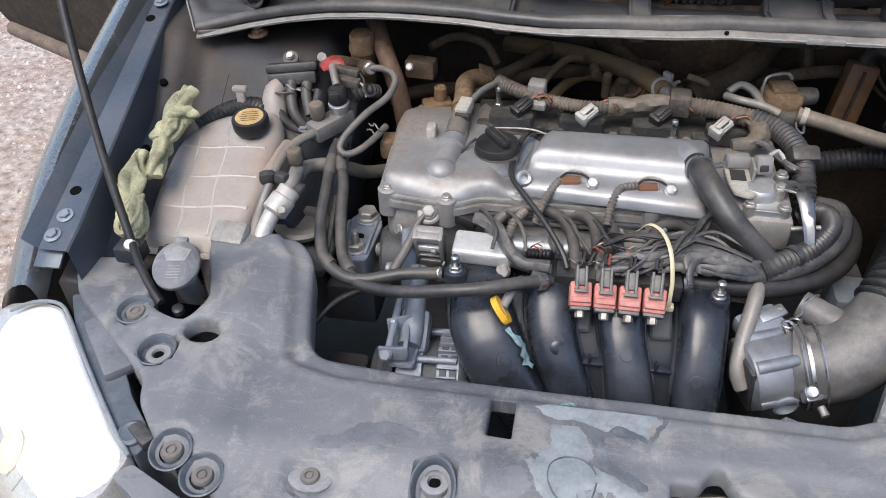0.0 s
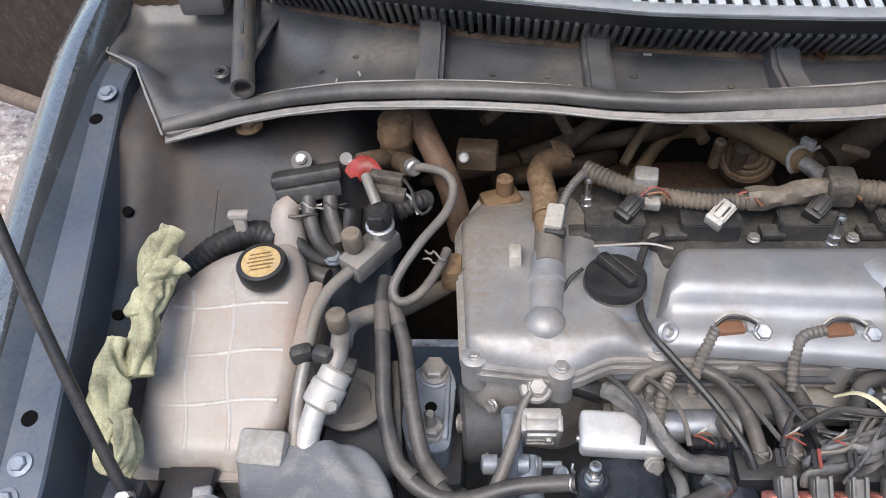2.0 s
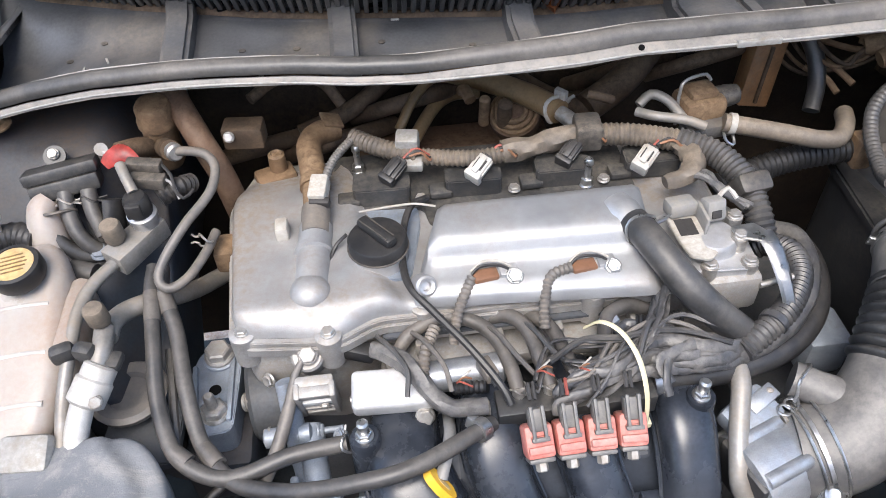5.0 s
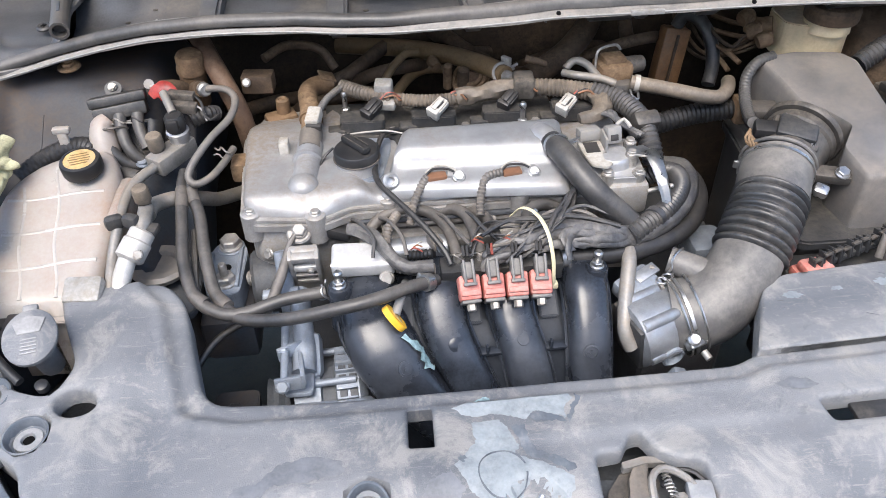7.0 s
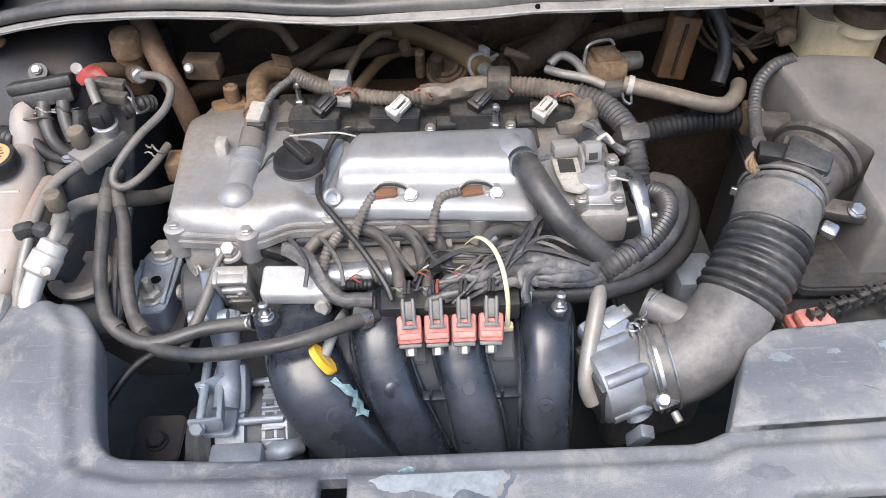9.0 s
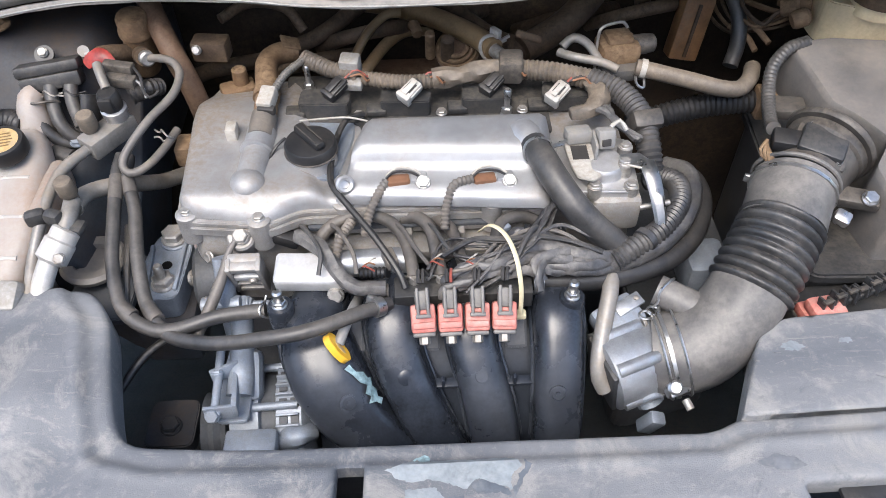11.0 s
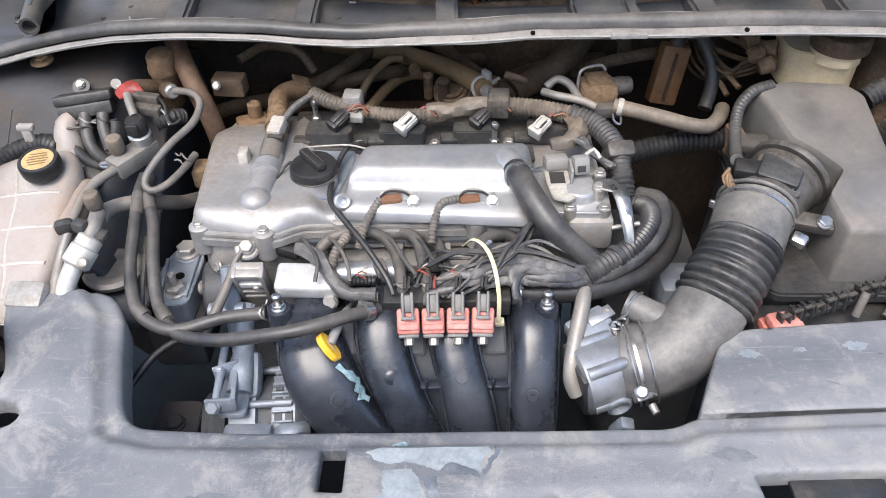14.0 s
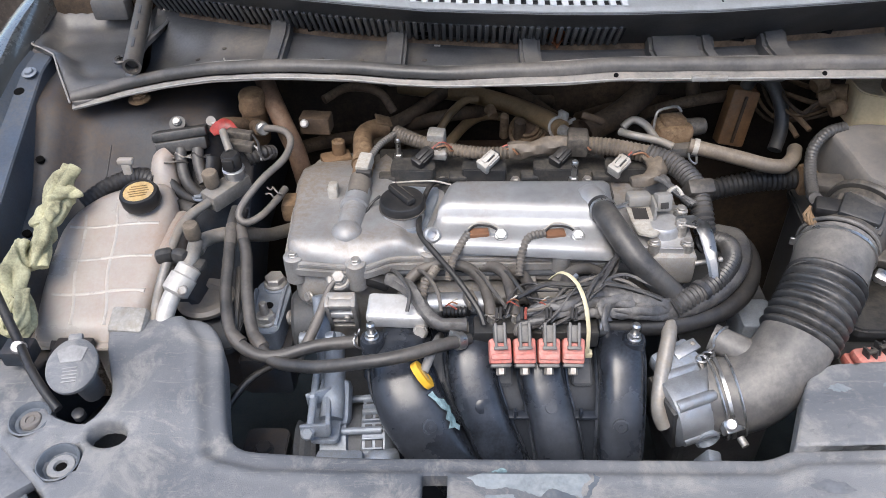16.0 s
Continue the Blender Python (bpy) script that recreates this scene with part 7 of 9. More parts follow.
lid = part("lid", bm, "cover_dark", ab, "dusty sloped lid", smooth=40)
part("outlet_collar", lathe([(0.045, -0.003), (0.0465, -0.001), (0.0465, 0.003), (0.0445, 0.005), (0.040, 0.005)], 34, frame_to((0.436, 0.746, 0.866), (0.70, 0.65, 0.28))), "dirty", ab)
part("lower_box", prism(rounded([(0.40, 0.640), (0.56, 0.640), (0.60, 0.90), (0.42, 0.90)], 0.02), 0.62, 0.786, 0.006), "black", ab)
part("rim", prism(rounded([(0.396, 0.632), (0.566, 0.628), (0.604, 0.904), (0.416, 0.91)], 0.02), 0.783, 0.796, 0.003), "black", ab)
cb = part("clip_comb", box((0.466, 0.6205, 0.793), (0.150, 0.010, 0.008), 0.0015, (0, 0, 20)), "black", ab, "black comb of moulded clips")
for k in range(11):
    x, y = 0.400 + 0.0130 * k, 0.5995 + 0.00475 * k
    tall = 0.020 if k % 3 else 0.013
    for d in (-0.0040, 0.0040):
        part("clip_post", box((x + d, y - 0.004, 0.800), (0.0026, 0.009, tall), 0.0007, (-12, 0, 20)), "black", cb)
    part("clip_bar", box((x, y - 0.006, 0.800 + tall * 0.42), (0.0110, 0.005, 0.0030), 0.0007, (-12, 0, 20)), "dirty", cb)
part("edge_strap", tube([(0.566, 0.628, 0.790), (0.578, 0.65, 0.800), (0.580, 0.69, 0.806)], 0.003, n=8), "rubber_grey", ab)
part("side_bracket", box((0.418, 0.812, 0.862), (0.036, 0.030, 0.012), 0.003, (0, 0, -10)), "dirty", ab)


# ---------------------------------------------------------------- coolant tank and its neighbours
tank = thing("coolant_tank", "milky plastic coolant tank stained pink-brown, black cap", "coolant tank", (-0.42, 0.70, 0.74))
tank_plan = rounded([(-0.487, 0.626), (-0.372, 0.624), (-0.356, 0.70), (-0.358, 0.79), (-0.372, 0.822), (-0.440, 0.808), (-0.488, 0.762), (-0.492, 0.69)], [0.012, 0.012, 0.02, 0.02, 0.02, 0.04, 0.04, 0.02], 4)


def tank_h(x, y):
    z = 0.800 + 0.42 * (y - 0.624)
    z = 0.870 - 0.5 * math.sqrt((0.872 - z) ** 2 + 0.0001) + 0.5 * (z - 0.868)
    return z


part("body", sheet(tank_plan, tank_h, (), 0.006, 0.014, 0.012, 0.09), "tank", tank, smooth=60)
part("seam_flange", prism(rounded([(-0.494, 0.618), (-0.366, 0.616), (-0.348, 0.70), (-0.350, 0.80), (-0.49, 0.80), (-0.495, 0.70)], 0.012), 0.782, 0.786, 0.001), "tank", tank)
for y in (0.672, 0.712, 0.752):
    part("baffle_line", tube([(x, y + 0.0030 * math.sin(x * 45), tank_h(x, y + 0.0030 * math.sin(x * 45)) - 0.0025) for x in np.linspace(-0.474, -0.370, 24)], 0.0030, 0.006, 10), "tank_rib", tank, "moulded baffle line")
for xx in (-0.452, -0.415):
    part("baffle_line", tube([(xx - 0.10 * (y - 0.7) + 0.002 * math.sin(y * 70), y, tank_h(xx, y) - 0.0025) for y in np.linspace(0.636, 0.765 if xx < -0.43 else 0.79, 24)], 0.0030, 0.006, 10), "tank_rib", tank, "moulded baffle line")
part("neck", tube([(-0.381, 0.812, 0.83), (-0.383, 0.830, 0.862), (-0.384, 0.842, 0.882), (-0.378, 0.850, 0.888)], [0.019, 0.018, 0.016, 0.011], 0.005, 18), "tank", tank, "upright hose neck")
part("tab", join(box((-0.425, 0.828, 0.870), (0.012, 0.008, 0.036), 0.003), box((-0.425, 0.829, 0.890), (0.020, 0.010, 0.008), 0.003)), "tank", tank, "mounting tab")
part("side_lobe", box((-0.352, 0.745, 0.825), (0.020, 0.085, 0.05), 0.009), "tank", tank)
cm = Matrix.Translation((-0.3935, 0.776, 0.876)) @ pose(0, 0, 0, 7, 0, 0) @ Matrix.Translation((0, 0, -0.876))
capt = part("cap", lathe([(0.0215, 0.866), (0.0226, 0.869), (0.0226, 0.880), (0.0212, 0.8828), (0.0180, 0.8837), (0.0176, 0.8826)], 40, cm), "rubber_dark", tank, "black screw cap")
part("cap_label", lathe([(0.0174, 0.8822), (0.0174, 0.8830), (0.002, 0.8832)], 36, cm), "label", capt, "worn yellow label")
for k in range(5):
    w = 0.024 - 0.003 * abs(k - 2)
    part("label_line", turned(box((0, 0.0085 - k * 0.0042, 0.8835), (w, 0.0012, 0.0005), 0), cm @ pose(0, 0, 0, 0, 0, 12)), "label_ink", capt, "unreadable faded print bar")
part("hose", corrugated([(-0.392, 0.825, 0.862), (-0.415, 0.832, 0.864), (-0.448, 0.822, 0.858), (-0.478, 0.80, 0.845)], 0.013, 0.006, 0.0012, 14), "rubber_dark", tank, "black rubber hose")

solo("tank_bracket", box((-0.375, 0.632, 0.812), (0.040, 0.030, 0.018), 0.005, (24, 0, -4)), "sheet_metal", "pale dusty plastic bracket before the coolant tank", "bracket")
solo("support_plate", box((-0.435, 0.606, 0.792), (0.04, 0.035, 0.012), 0.003), "paint_in", "bluish metal foot below the coolant tank", "bracket")

# crumpled cloth tucked beside the tank
def cloth(path, wide, seed, n=72):
    line = resample(spline(path), 0.0013)
    bm = bmesh.new()
    rings = []
    side = Vector((1, 0, 0))
    for i, c in enumerate(line):
        u = i / (len(line) - 1)
        t = (line[min(i + 1, len(line) - 1)] - line[max(i - 1, 0)]).normalized()
        side = (side - t * side.dot(t)).normalized()
        up = t.cross(side)
        w = float(np.interp(u, np.linspace(0, 1, len(wide)), wide))
        ring = []
        for k in range(n):
            a = 2 * math.pi * k / n
            f = 1 + 0.30 * math.sin(2 * a + 7 * u + seed) + 0.20 * math.sin(3 * a - 10 * u + seed) + 0.10 * math.sin(5 * a + 13 * u) + 0.30 * noise.noise(Vector((math.cos(a) * 1.2 + seed, math.sin(a) * 1.2, u * 5)))
            f *= 1 - 0.38 * max(0.0, math.cos(a * 2 + 3.0 * math.sin(u * 4 + seed))) ** 6
            nub = 0.0004 * noise.noise(Vector((k * 2.3, i * 1.3, seed)))
            ring.append(bm.verts.new(c + (side * math.cos(a) + up * math.sin(a) * 0.8) * (w * f + nub)))
        rings.append(ring)
    for a, b in zip(rings, rings[1:]):
        for k in range(n):
            bm.faces.new((a[k], a[(k + 1) % n], b[(k + 1) % n], b[k]))
    hole = [bm.verts.new(line[2] + (v.co - line[0]) * 0.55) for v in rings[0]]
    for k in range(n):
        bm.faces.new((rings[0][k], rings[0][(k + 1) % n], hole[(k + 1) % n], hole[k]))
    bm.faces.new(hole)
    bm.faces.new(rings[-1])
    return turned(bm, Matrix.Translation((0.010, -0.010, 0.0)))


rag = thing("rag", "crumpled pale green terry rag beside the tank", "rag", (-0.49, 0.70, 0.84))
part("twist", cloth([(-0.482, 0.806, 0.902), (-0.489, 0.790, 0.895), (-0.493, 0.768, 0.884), (-0.487, 0.750, 0.882), (-0.490, 0.725, 0.876), (-0.488, 0.700, 0.868), (-0.486, 0.678, 0.858)], [0.012, 0.014, 0.013, 0.012, 0.014, 0.013, 0.010], 0.0), "cloth", rag, smooth=80)
part("fold", cloth([(-0.472, 0.778, 0.890), (-0.482, 0.762, 0.890), (-0.491, 0.742, 0.886), (-0.492, 0.722, 0.880)], [0.009, 0.011, 0.012, 0.009], 2.0), "cloth", rag, smooth=80)
part("hanging_end", cloth([(-0.508, 0.706, 0.872), (-0.510, 0.692, 0.866), (-0.509, 0.670, 0.856), (-0.502, 0.650, 0.845), (-0.492, 0.638, 0.834), (-0.486, 0.626, 0.822), (-0.492, 0.616, 0.816)], [0.010, 0.014, 0.015, 0.013, 0.011, 0.009, 0.007], 5.0), "cloth", rag, smooth=80)

part("loop", cloth([(-0.491, 0.650, 0.850), (-0.486, 0.634, 0.846), (-0.487, 0.620, 0.834), (-0.497, 0.613, 0.824), (-0.507, 0.618, 0.826), (-0.506, 0.632, 0.838), (-0.498, 0.642, 0.848)], [0.005, 0.006, 0.006, 0.005, 0.005, 0.006, 0.005], 7.0, 40), "cloth", rag, smooth=80)

# washer filler
wash = thing("washer_filler", "grey lidded washer fluid filler with moulded symbol", "washer filler", (-0.395, 0.55, 0.76))
wm = frame_to((-0.395, 0.545, 0.838), (0.05, -0.30, 1))
part("neck", turned(lathe([(0.012, -0.06), (0.013, -0.030), (0.0155, -0.014), (0.0195, -0.005)], 22), wm), "cover", wash)
part("lid", turned(turned(lathe([(0.022, -0.005), (0.0245, -0.003), (0.0245, 0.001), (0.022, 0.003), (0.003, 0.0038)], 32), Matrix.Diagonal((1, 1.2, 1, 1))), wm), "cover", wash, "flat grey lid")
part("hinge", turned(box((0.0, 0.031, -0.001), (0.014, 0.008, 0.006), 0.002), wm), "cover", wash)
part("symbol", turned(prism([(-0.010, 0.002), (0.010, 0.002), (0.015, 0.016), (0.0, 0.021), (-0.015, 0.016)], 0.0038, 0.0046, 0.0004, 1), wm), "print", wash, "moulded screen symbol")
for k in range(5):
    part("symbol_line", turned(box((0.0, -0.004 - 0.0036 * k, 0.0038), (0.014, 0.0014, 0.0008), 0.0003), wm), "print", wash)
part("tab", turned(lathe([(0.006, -0.006), (0.006, 0.001), (0.004, 0.002)], 16), frame_to((-0.383, 0.508, 0.812), (0.05, -0.2, 1))), "rubber_dark", wash, "rubber plug on the lid's strap")

# bonnet prop rod
rod = thing("prop_rod", "slim dark steel bonnet prop rod", "prop rod", (-0.463, 0.578, 0.83))
part("rod", tube([(-0.463 - 0.5 * s + 0.4 * s * s, 0.578 + 0.65 * s + 0.22 * max(0, s - 0.55), 0.832 + s) for s in (0, 0.05, 0.12, 0.2, 0.3, 0.4, 0.48, 0.56)], 0.0048, 0.02, 12), "rubber_dark", rod)
part("sleeve", tube([(-0.458, 0.572, 0.836), (-0.440, 0.548, 0.834), (-0.418, 0.524, 0.826), (-0.400, 0.508, 0.818)], 0.0045, n=10), "rubber_dark", rod)
part("pivot", lathe([(0.007, -0.004), (0.007, 0.003), (0.0055, 0.006), (0.003, 0.0065)], 16, frame_to((-0.464, 0.576, 0.831), (0.1, -0.5, 0.8))), "alu", rod, "worn bright pivot bolt")
part("pivot_bracket", box((-0.470, 0.582, 0.818), (0.030, 0.024, 0.02), 0.003), "paint_in", rod)

# ---------------------------------------------------------------- air conditioning lines
acl = thing("ac_line", "silver aluminium air conditioning line with crimped fitting", "ac line", (-0.33, 0.68, 0.78))
part("pipe", tube([(-0.345, 0.600, 0.772), (-0.343, 0.619, 0.790), (-0.342, 0.641, 0.806), (-0.336, 0.663, 0.821), (-0.327, 0.680, 0.833)], 0.0098, 0.005, 16), "alu_pale", acl)
part("crimp", lathe([(0.011, -0.018), (0.0155, -0.015), (0.0155, 0.004), (0.0138, 0.006), (0.0138, 0.016), (0.0115, 0.018)], 12, frame_to((-0.326, 0.6765, 0.832), (0.42, 0.68, 0.48))), "alu_pale", acl, "crimped silver ferrule")
part("neck", tube([(-0.322, 0.690, 0.838), (-0.319, 0.706, 0.845), (-0.319, 0.722, 0.848)], 0.0085, 0.004, 14), "pipe", acl)
part("bolt", hexbolt((-0.321, 0.660, 0.832), 0.0055, (0.3, -0.6, 0.6)), "steel", acl)
part("valve_cap", lathe([(0.007, -0.014), (0.007, 0.0), (0.0092, 0.001), (0.0092, 0.016), (0.0078, 0.018)], 18, frame_to((-0.3195, 0.722, 0.858), (0, -0.1, 1))), "loom_brown", acl, "ribbed service cap")
part("clip", box((-0.350, 0.702, 0.846), (0.020, 0.014, 0.016), 0.005, (0, 0, 20)), "black", acl, "black pipe clip")
part("clip", box((-0.331, 0.699, 0.848), (0.018, 0.014, 0.016), 0.005, (0, 0, -20)), "black", acl, "black pipe clip")
part("clip", box((-0.318, 0.695, 0.838), (0.030, 0.018, 0.010), 0.004, (0, 0, -10)), "black", acl)
act = thing("ac_pipe", "thin grey metal pipe rising to the pressure block", "ac line", (-0.345, 0.70, 0.80))
part("pipe", tube([(-0.352, 0.600, 0.780), (-0.351, 0.624, 0.800), (-0.352, 0.668, 0.821), (-0.348, 0.703, 0.839), (-0.344, 0.742, 0.850), (-0.335, 0.767, 0.855), (-0.318, 0.790, 0.857)], 0.0058, 0.005, 12), "pipe", act)
blk = thing("pressure_block", "dusty aluminium block with pressure sensor and service port", "valve block", (-0.305, 0.81, 0.84))
part("block", box((-0.303, 0.812, 0.858), (0.026, 0.058, 0.022), 0.003, (4, 0, -38)), "pipe", blk)
part("service_cap", lathe([(0.0075, -0.018), (0.0075, 0), (0.0095, 0.001), (0.0095, 0.016), (0.008, 0.018)], 18, frame_to((-0.3165, 0.806, 0.872), (0, -0.1, 1))), "loom_brown", blk, "round ribbed cap")
part("sensor_base", lathe([(0.012, -0.012), (0.012, 0.004), (0.0135, 0.005), (0.0135, 0.010), (0.010, 0.012)], 20, frame_to((-0.293, 0.824, 0.873), (0, -0.1, 1))), "alu", blk)
part("sensor", join(lathe([(0.0105, 0.010), (0.0115, 0.014), (0.0115, 0.028), (0.009, 0.032)], 16, frame_to((-0.293, 0.824, 0.873), (0, -0.1, 1))), box((-0.294, 0.812, 0.895), (0.014, 0.008, 0.014), 0.002)), "rubber_dark", blk, "black pressure sensor")
part("stem", tube([(-0.294, 0.826, 0.905), (-0.300, 0.838, 0.914), (-0.305, 0.850, 0.918)], 0.005, n=10), "pipe", blk)
acg = thing("ac_return_pipe", "grey sleeved pipe running to the firewall", "ac line", (-0.28, 0.75, 0.83))
part("pipe", tube([(-0.318, 0.716, 0.842), (-0.318, 0.735, 0.839), (-0.311, 0.752, 0.833), (-0.295, 0.764, 0.828), (-0.276, 0.787, 0.809), (-0.266, 0.815, 0.786), (-0.252, 0.836, 0.775), (-0.234, 0.860, 0.765)], 0.0088, 0.005, 14), "pipe", acg)

# black hose manifold on the apron with three hoses
hm = thing("hose_manifold", "black plastic three-way hose manifold on the inner fender", "hose manifold", (-0.365, 0.87, 0.89))
part("body", box((-0.365, 0.868, 0.905), (0.066, 0.026, 0.012), 0.003, (-22, -3, 11)), "black", hm)
part("body", box((-0.363, 0.861, 0.893), (0.062, 0.024, 0.016), 0.003, (-22, -3, 11)), "black", hm)
part("ear", lathe([(0.010, 0), (0.010, 0.004)], 16, frame_to((-0.372, 0.885, 0.908), (0.1, -0.6, 0.8))), "black", hm)
part("screw", hexbolt((-0.372, 0.883, 0.913), 0.005, (0.1, -0.6, 0.8)), "steel", hm)
for k, (x0, x1) in enumerate(((-0.384, -0.368), (-0.363, -0.347), (-0.342, -0.330))):
    h = part("hose", tube([(x0, 0.852, 0.892), (x0 + 0.002, 0.838, 0.880), (x0 + 0.010, 0.822, 0.862), (x1 + 0.010, 0.818, 0.845), (x1 + 0.030, 0.822, 0.838)][:5 if k < 2 else 3], 0.0072, 0.005, 12), "rubber", hm, "dusty rubber hose")
    part("clip", ring_wire((x0 + 0.001, 0.845, 0.886), (0, -0.75, -0.65), 0.0078, 0.0011, 0.007), "steel" if k < 2 else "rubber_dark", h)
part("tie", tube([(-0.384, 0.834, 0.884), (-0.372, 0.828, 0.888), (-0.358, 0.834, 0.886), (-0.354, 0.840, 0.880)], 0.0015, n=6), "dirty", hm)
solo("ac_hose", tube([(-0.345, 0.800, 0.835), (-0.360, 0.806, 0.836), (-0.372, 0.82, 0.836)], 0.010, n=12), "rubber", "short dusty rubber hose behind the tank", "hose")
solo("apron_bolt", hexbolt((-0.340, 0.816, 0.846), 0.008, (0, -0.2, 1)), "alu_blue", "dull bolt on the inner fender", "bolt")

# dust-caked fluid valve with red tape and its line
fv = thing("vapour_valve", "dust-caked brown valve with a round capped top", "valve", (-0.285, 0.92, 0.87))
part("body", lathe([(0.014, -0.060), (0.0165, -0.055), (0.0165, -0.010), (0.0185, -0.008), (0.0185, -0.002), (0.0172, 0.0), (0.0172, 0.012), (0.015, 0.016), (0.004, 0.017)], 26, frame_to((-0.285, 0.925, 0.915), (0.05, -0.1, 1))), "tan", fv)
part("arm", tube([(-0.285, 0.918, 0.885), (-0.278, 0.902, 0.893), (-0.270, 0.888, 0.900)], 0.010, 0.005, 14), "tan_dark", fv)
part("arm", tube([(-0.292, 0.918, 0.885), (-0.305, 0.900, 0.898), (-0.316, 0.886, 0.905)], 0.010, 0.005, 14), "tan_dark", fv)
part("collar", lathe([(0.0085, -0.003), (0.0085, 0.004), (0.0065, 0.006)], 16, frame_to((-0.266, 0.883, 0.902), (0.5, -0.8, 0.2))), "steel", fv)
part("line", tube([(-0.266, 0.883, 0.902), (-0.250, 0.876, 0.906), (-0.234, 0.868, 0.906), (-0.226, 0.854, 0.900), (-0.232, 0.832, 0.890), (-0.254, 0.803, 0.880), (-0.272, 0.778, 0.866), (-0.278, 0.764, 0.856), (-0.270, 0.757, 0.850), (-0.254, 0.766, 0.852), (-0.240, 0.790, 0.856), (-0.232, 0.815, 0.858)], 0.0044, 0.005, 12), "rubber_grey", fv, "looped grey rubber line")
part("line_clip", ring_wire((-0.240, 0.80, 0.862), (0.3, 0.9, 0.2), 0.007, 0.0011, 0.006), "steel", fv)
tape = thing("red_tape", "crumpled bright red tape round a plug", "tape", (-0.312, 0.87, 0.90))
part("wrap", tube([(-0.326, 0.870, 0.904), (-0.318, 0.873, 0.909), (-0.306, 0.871, 0.909), (-0.296, 0.864, 0.905)], [0.005, 0.010, 0.009, 0.005], 0.003, 12, flat=0.6, wob=0.6, seed=3), "red", tape)
part("flap", tube([(-0.304, 0.866, 0.905), (-0.301, 0.853, 0.896), (-0.300, 0.842, 0.888)], [0.007, 0.006, 0.003], 0.003, 10, flat=0.4, wob=0.5, seed=5), "red", tape)
M["red_tape"] = material("red_tape", (0.29, 0.036, 0.028), 0.5, vary=0.5, scale=80, bump=0.2)
for o in tape.children:
    o.data.materials[0] = M["red_tape"]
plug = thing("hanging_plug", "pair of dull brown plugs hanging on wires", "plug", (-0.285, 0.85, 0.89))
part("shell", box((-0.288, 0.858, 0.908), (0.032, 0.012, 0.012), 0.002, (0, 4, -10)), "dirty", plug)
part("shell", box((-0.285, 0.846, 0.900), (0.032, 0.012, 0.012), 0.002, (0, 4, -10)), "dirty", plug)
part("wire", tube([(-0.272, 0.856, 0.909), (-0.264, 0.846, 0.904), (-0.260, 0.832, 0.895), (-0.252, 0.826, 0.892), (-0.246, 0.836, 0.893)], 0.0016, n=6), "ink", plug)
part("wire", tube([(-0.270, 0.845, 0.901), (-0.262, 0.838, 0.898), (-0.258, 0.828, 0.890)], 0.0014, n=6), "print", plug)
part("tag", lathe([(0.006, 0), (0.006, 0.002)], 14, frame_to((-0.328, 0.880, 0.915), (0.3, -0.7, 0.6))), "pipe", plug, "dull round screw")
part("strip", box((-0.324, 0.884, 0.908), (0.010, 0.022, 0.003), 0.001, (-40, 0, 20)), "alu_dirty", plug)
part("loom", corrugated([(-0.278, 0.838, 0.885), (-0.262, 0.848, 0.888), (-0.252, 0.862, 0.880)], 0.0095, 0.005, 0.0015, 14), "rubber_dark", plug)
solo("black_sleeve", tube([(-0.318, 0.838, 0.890), (-0.320, 0.826, 0.872), (-0.320, 0.815, 0.845)], 0.011, n=14, flat=0.6), "rubber_dark", "flat black rubber sleeve", "sleeve")
solo("firewall_pipe", tube([(-0.286, 0.985, 0.945), (-0.268, 0.945, 0.925), (-0.245, 0.903, 0.900), (-0.230, 0.888, 0.865), (-0.222, 0.885, 0.81)], 0.0125, n=14), "rust", "brown rusty steel pipe from the firewall", "pipe")
ev = thing("expansion_valve", "small dust-brown metal block near the firewall", "valve", (-0.21, 0.92, 0.86))
part("block", box((-0.205, 0.918, 0.890), (0.040, 0.024, 0.024), 0.003, (0, 0, -6)), "tan_dark", ev)
part("bolt", hexbolt((-0.218, 0.905, 0.896), 0.005, (0, -0.8, 0.5)), "steel", ev)

# ---------------------------------------------------------------- engine mount, coolant pipes, alternator corner
em = thing("engine_mount", "dusty cast engine mount bracket with two large bolts", "engine mount", (-0.245, 0.70, 0.72))
part("bracket", prism(rounded([(-0.262, 0.752), (-0.232, 0.753), (-0.224, 0.735), (-0.226, 0.690), (-0.228, 0.660), (-0.262, 0.658), (-0.272, 0.690), (-0.270, 0.725)], 0.010), 0.735, 0.766, 0.005), "alu_blue", em, "cast bracket plate")
part("rib", box((-0.2315, 0.705, 0.767), (0.005, 0.070, 0.006), 0.002), "alu_blue", em)
part("rib", box((-0.2630, 0.700, 0.767), (0.005, 0.066, 0.006), 0.002, (0, 0, 5)), "alu_blue", em)
part("pad", lathe([(0.0165, 0.760), (0.0158, 0.768), (0.0140, 0.769)], 22, Matrix.Translation((-0.244, 0.741, 0))), "alu_blue", em)
part("bolt", hexbolt((-0.244, 0.741, 0.769), 0.0125, tall=1.0), "alu_dirty", em)
part("hole", lathe([(0.0055, 0.760), (0.0055, 0.7668), (0.003, 0.7670)], 16, Matrix.Translation((-0.246, 0.705, 0))), "hole", em, "black disc, the shade of a drilled hole")
part("stud_nut", hexbolt((-0.244, 0.680, 0.766), 0.0115, tall=1.0, stud=0.026), "steel", em, "nut with threaded stud")
part("base", box((-0.247, 0.690, 0.705), (0.062, 0.09, 0.06), 0.008), "paint_in", em)
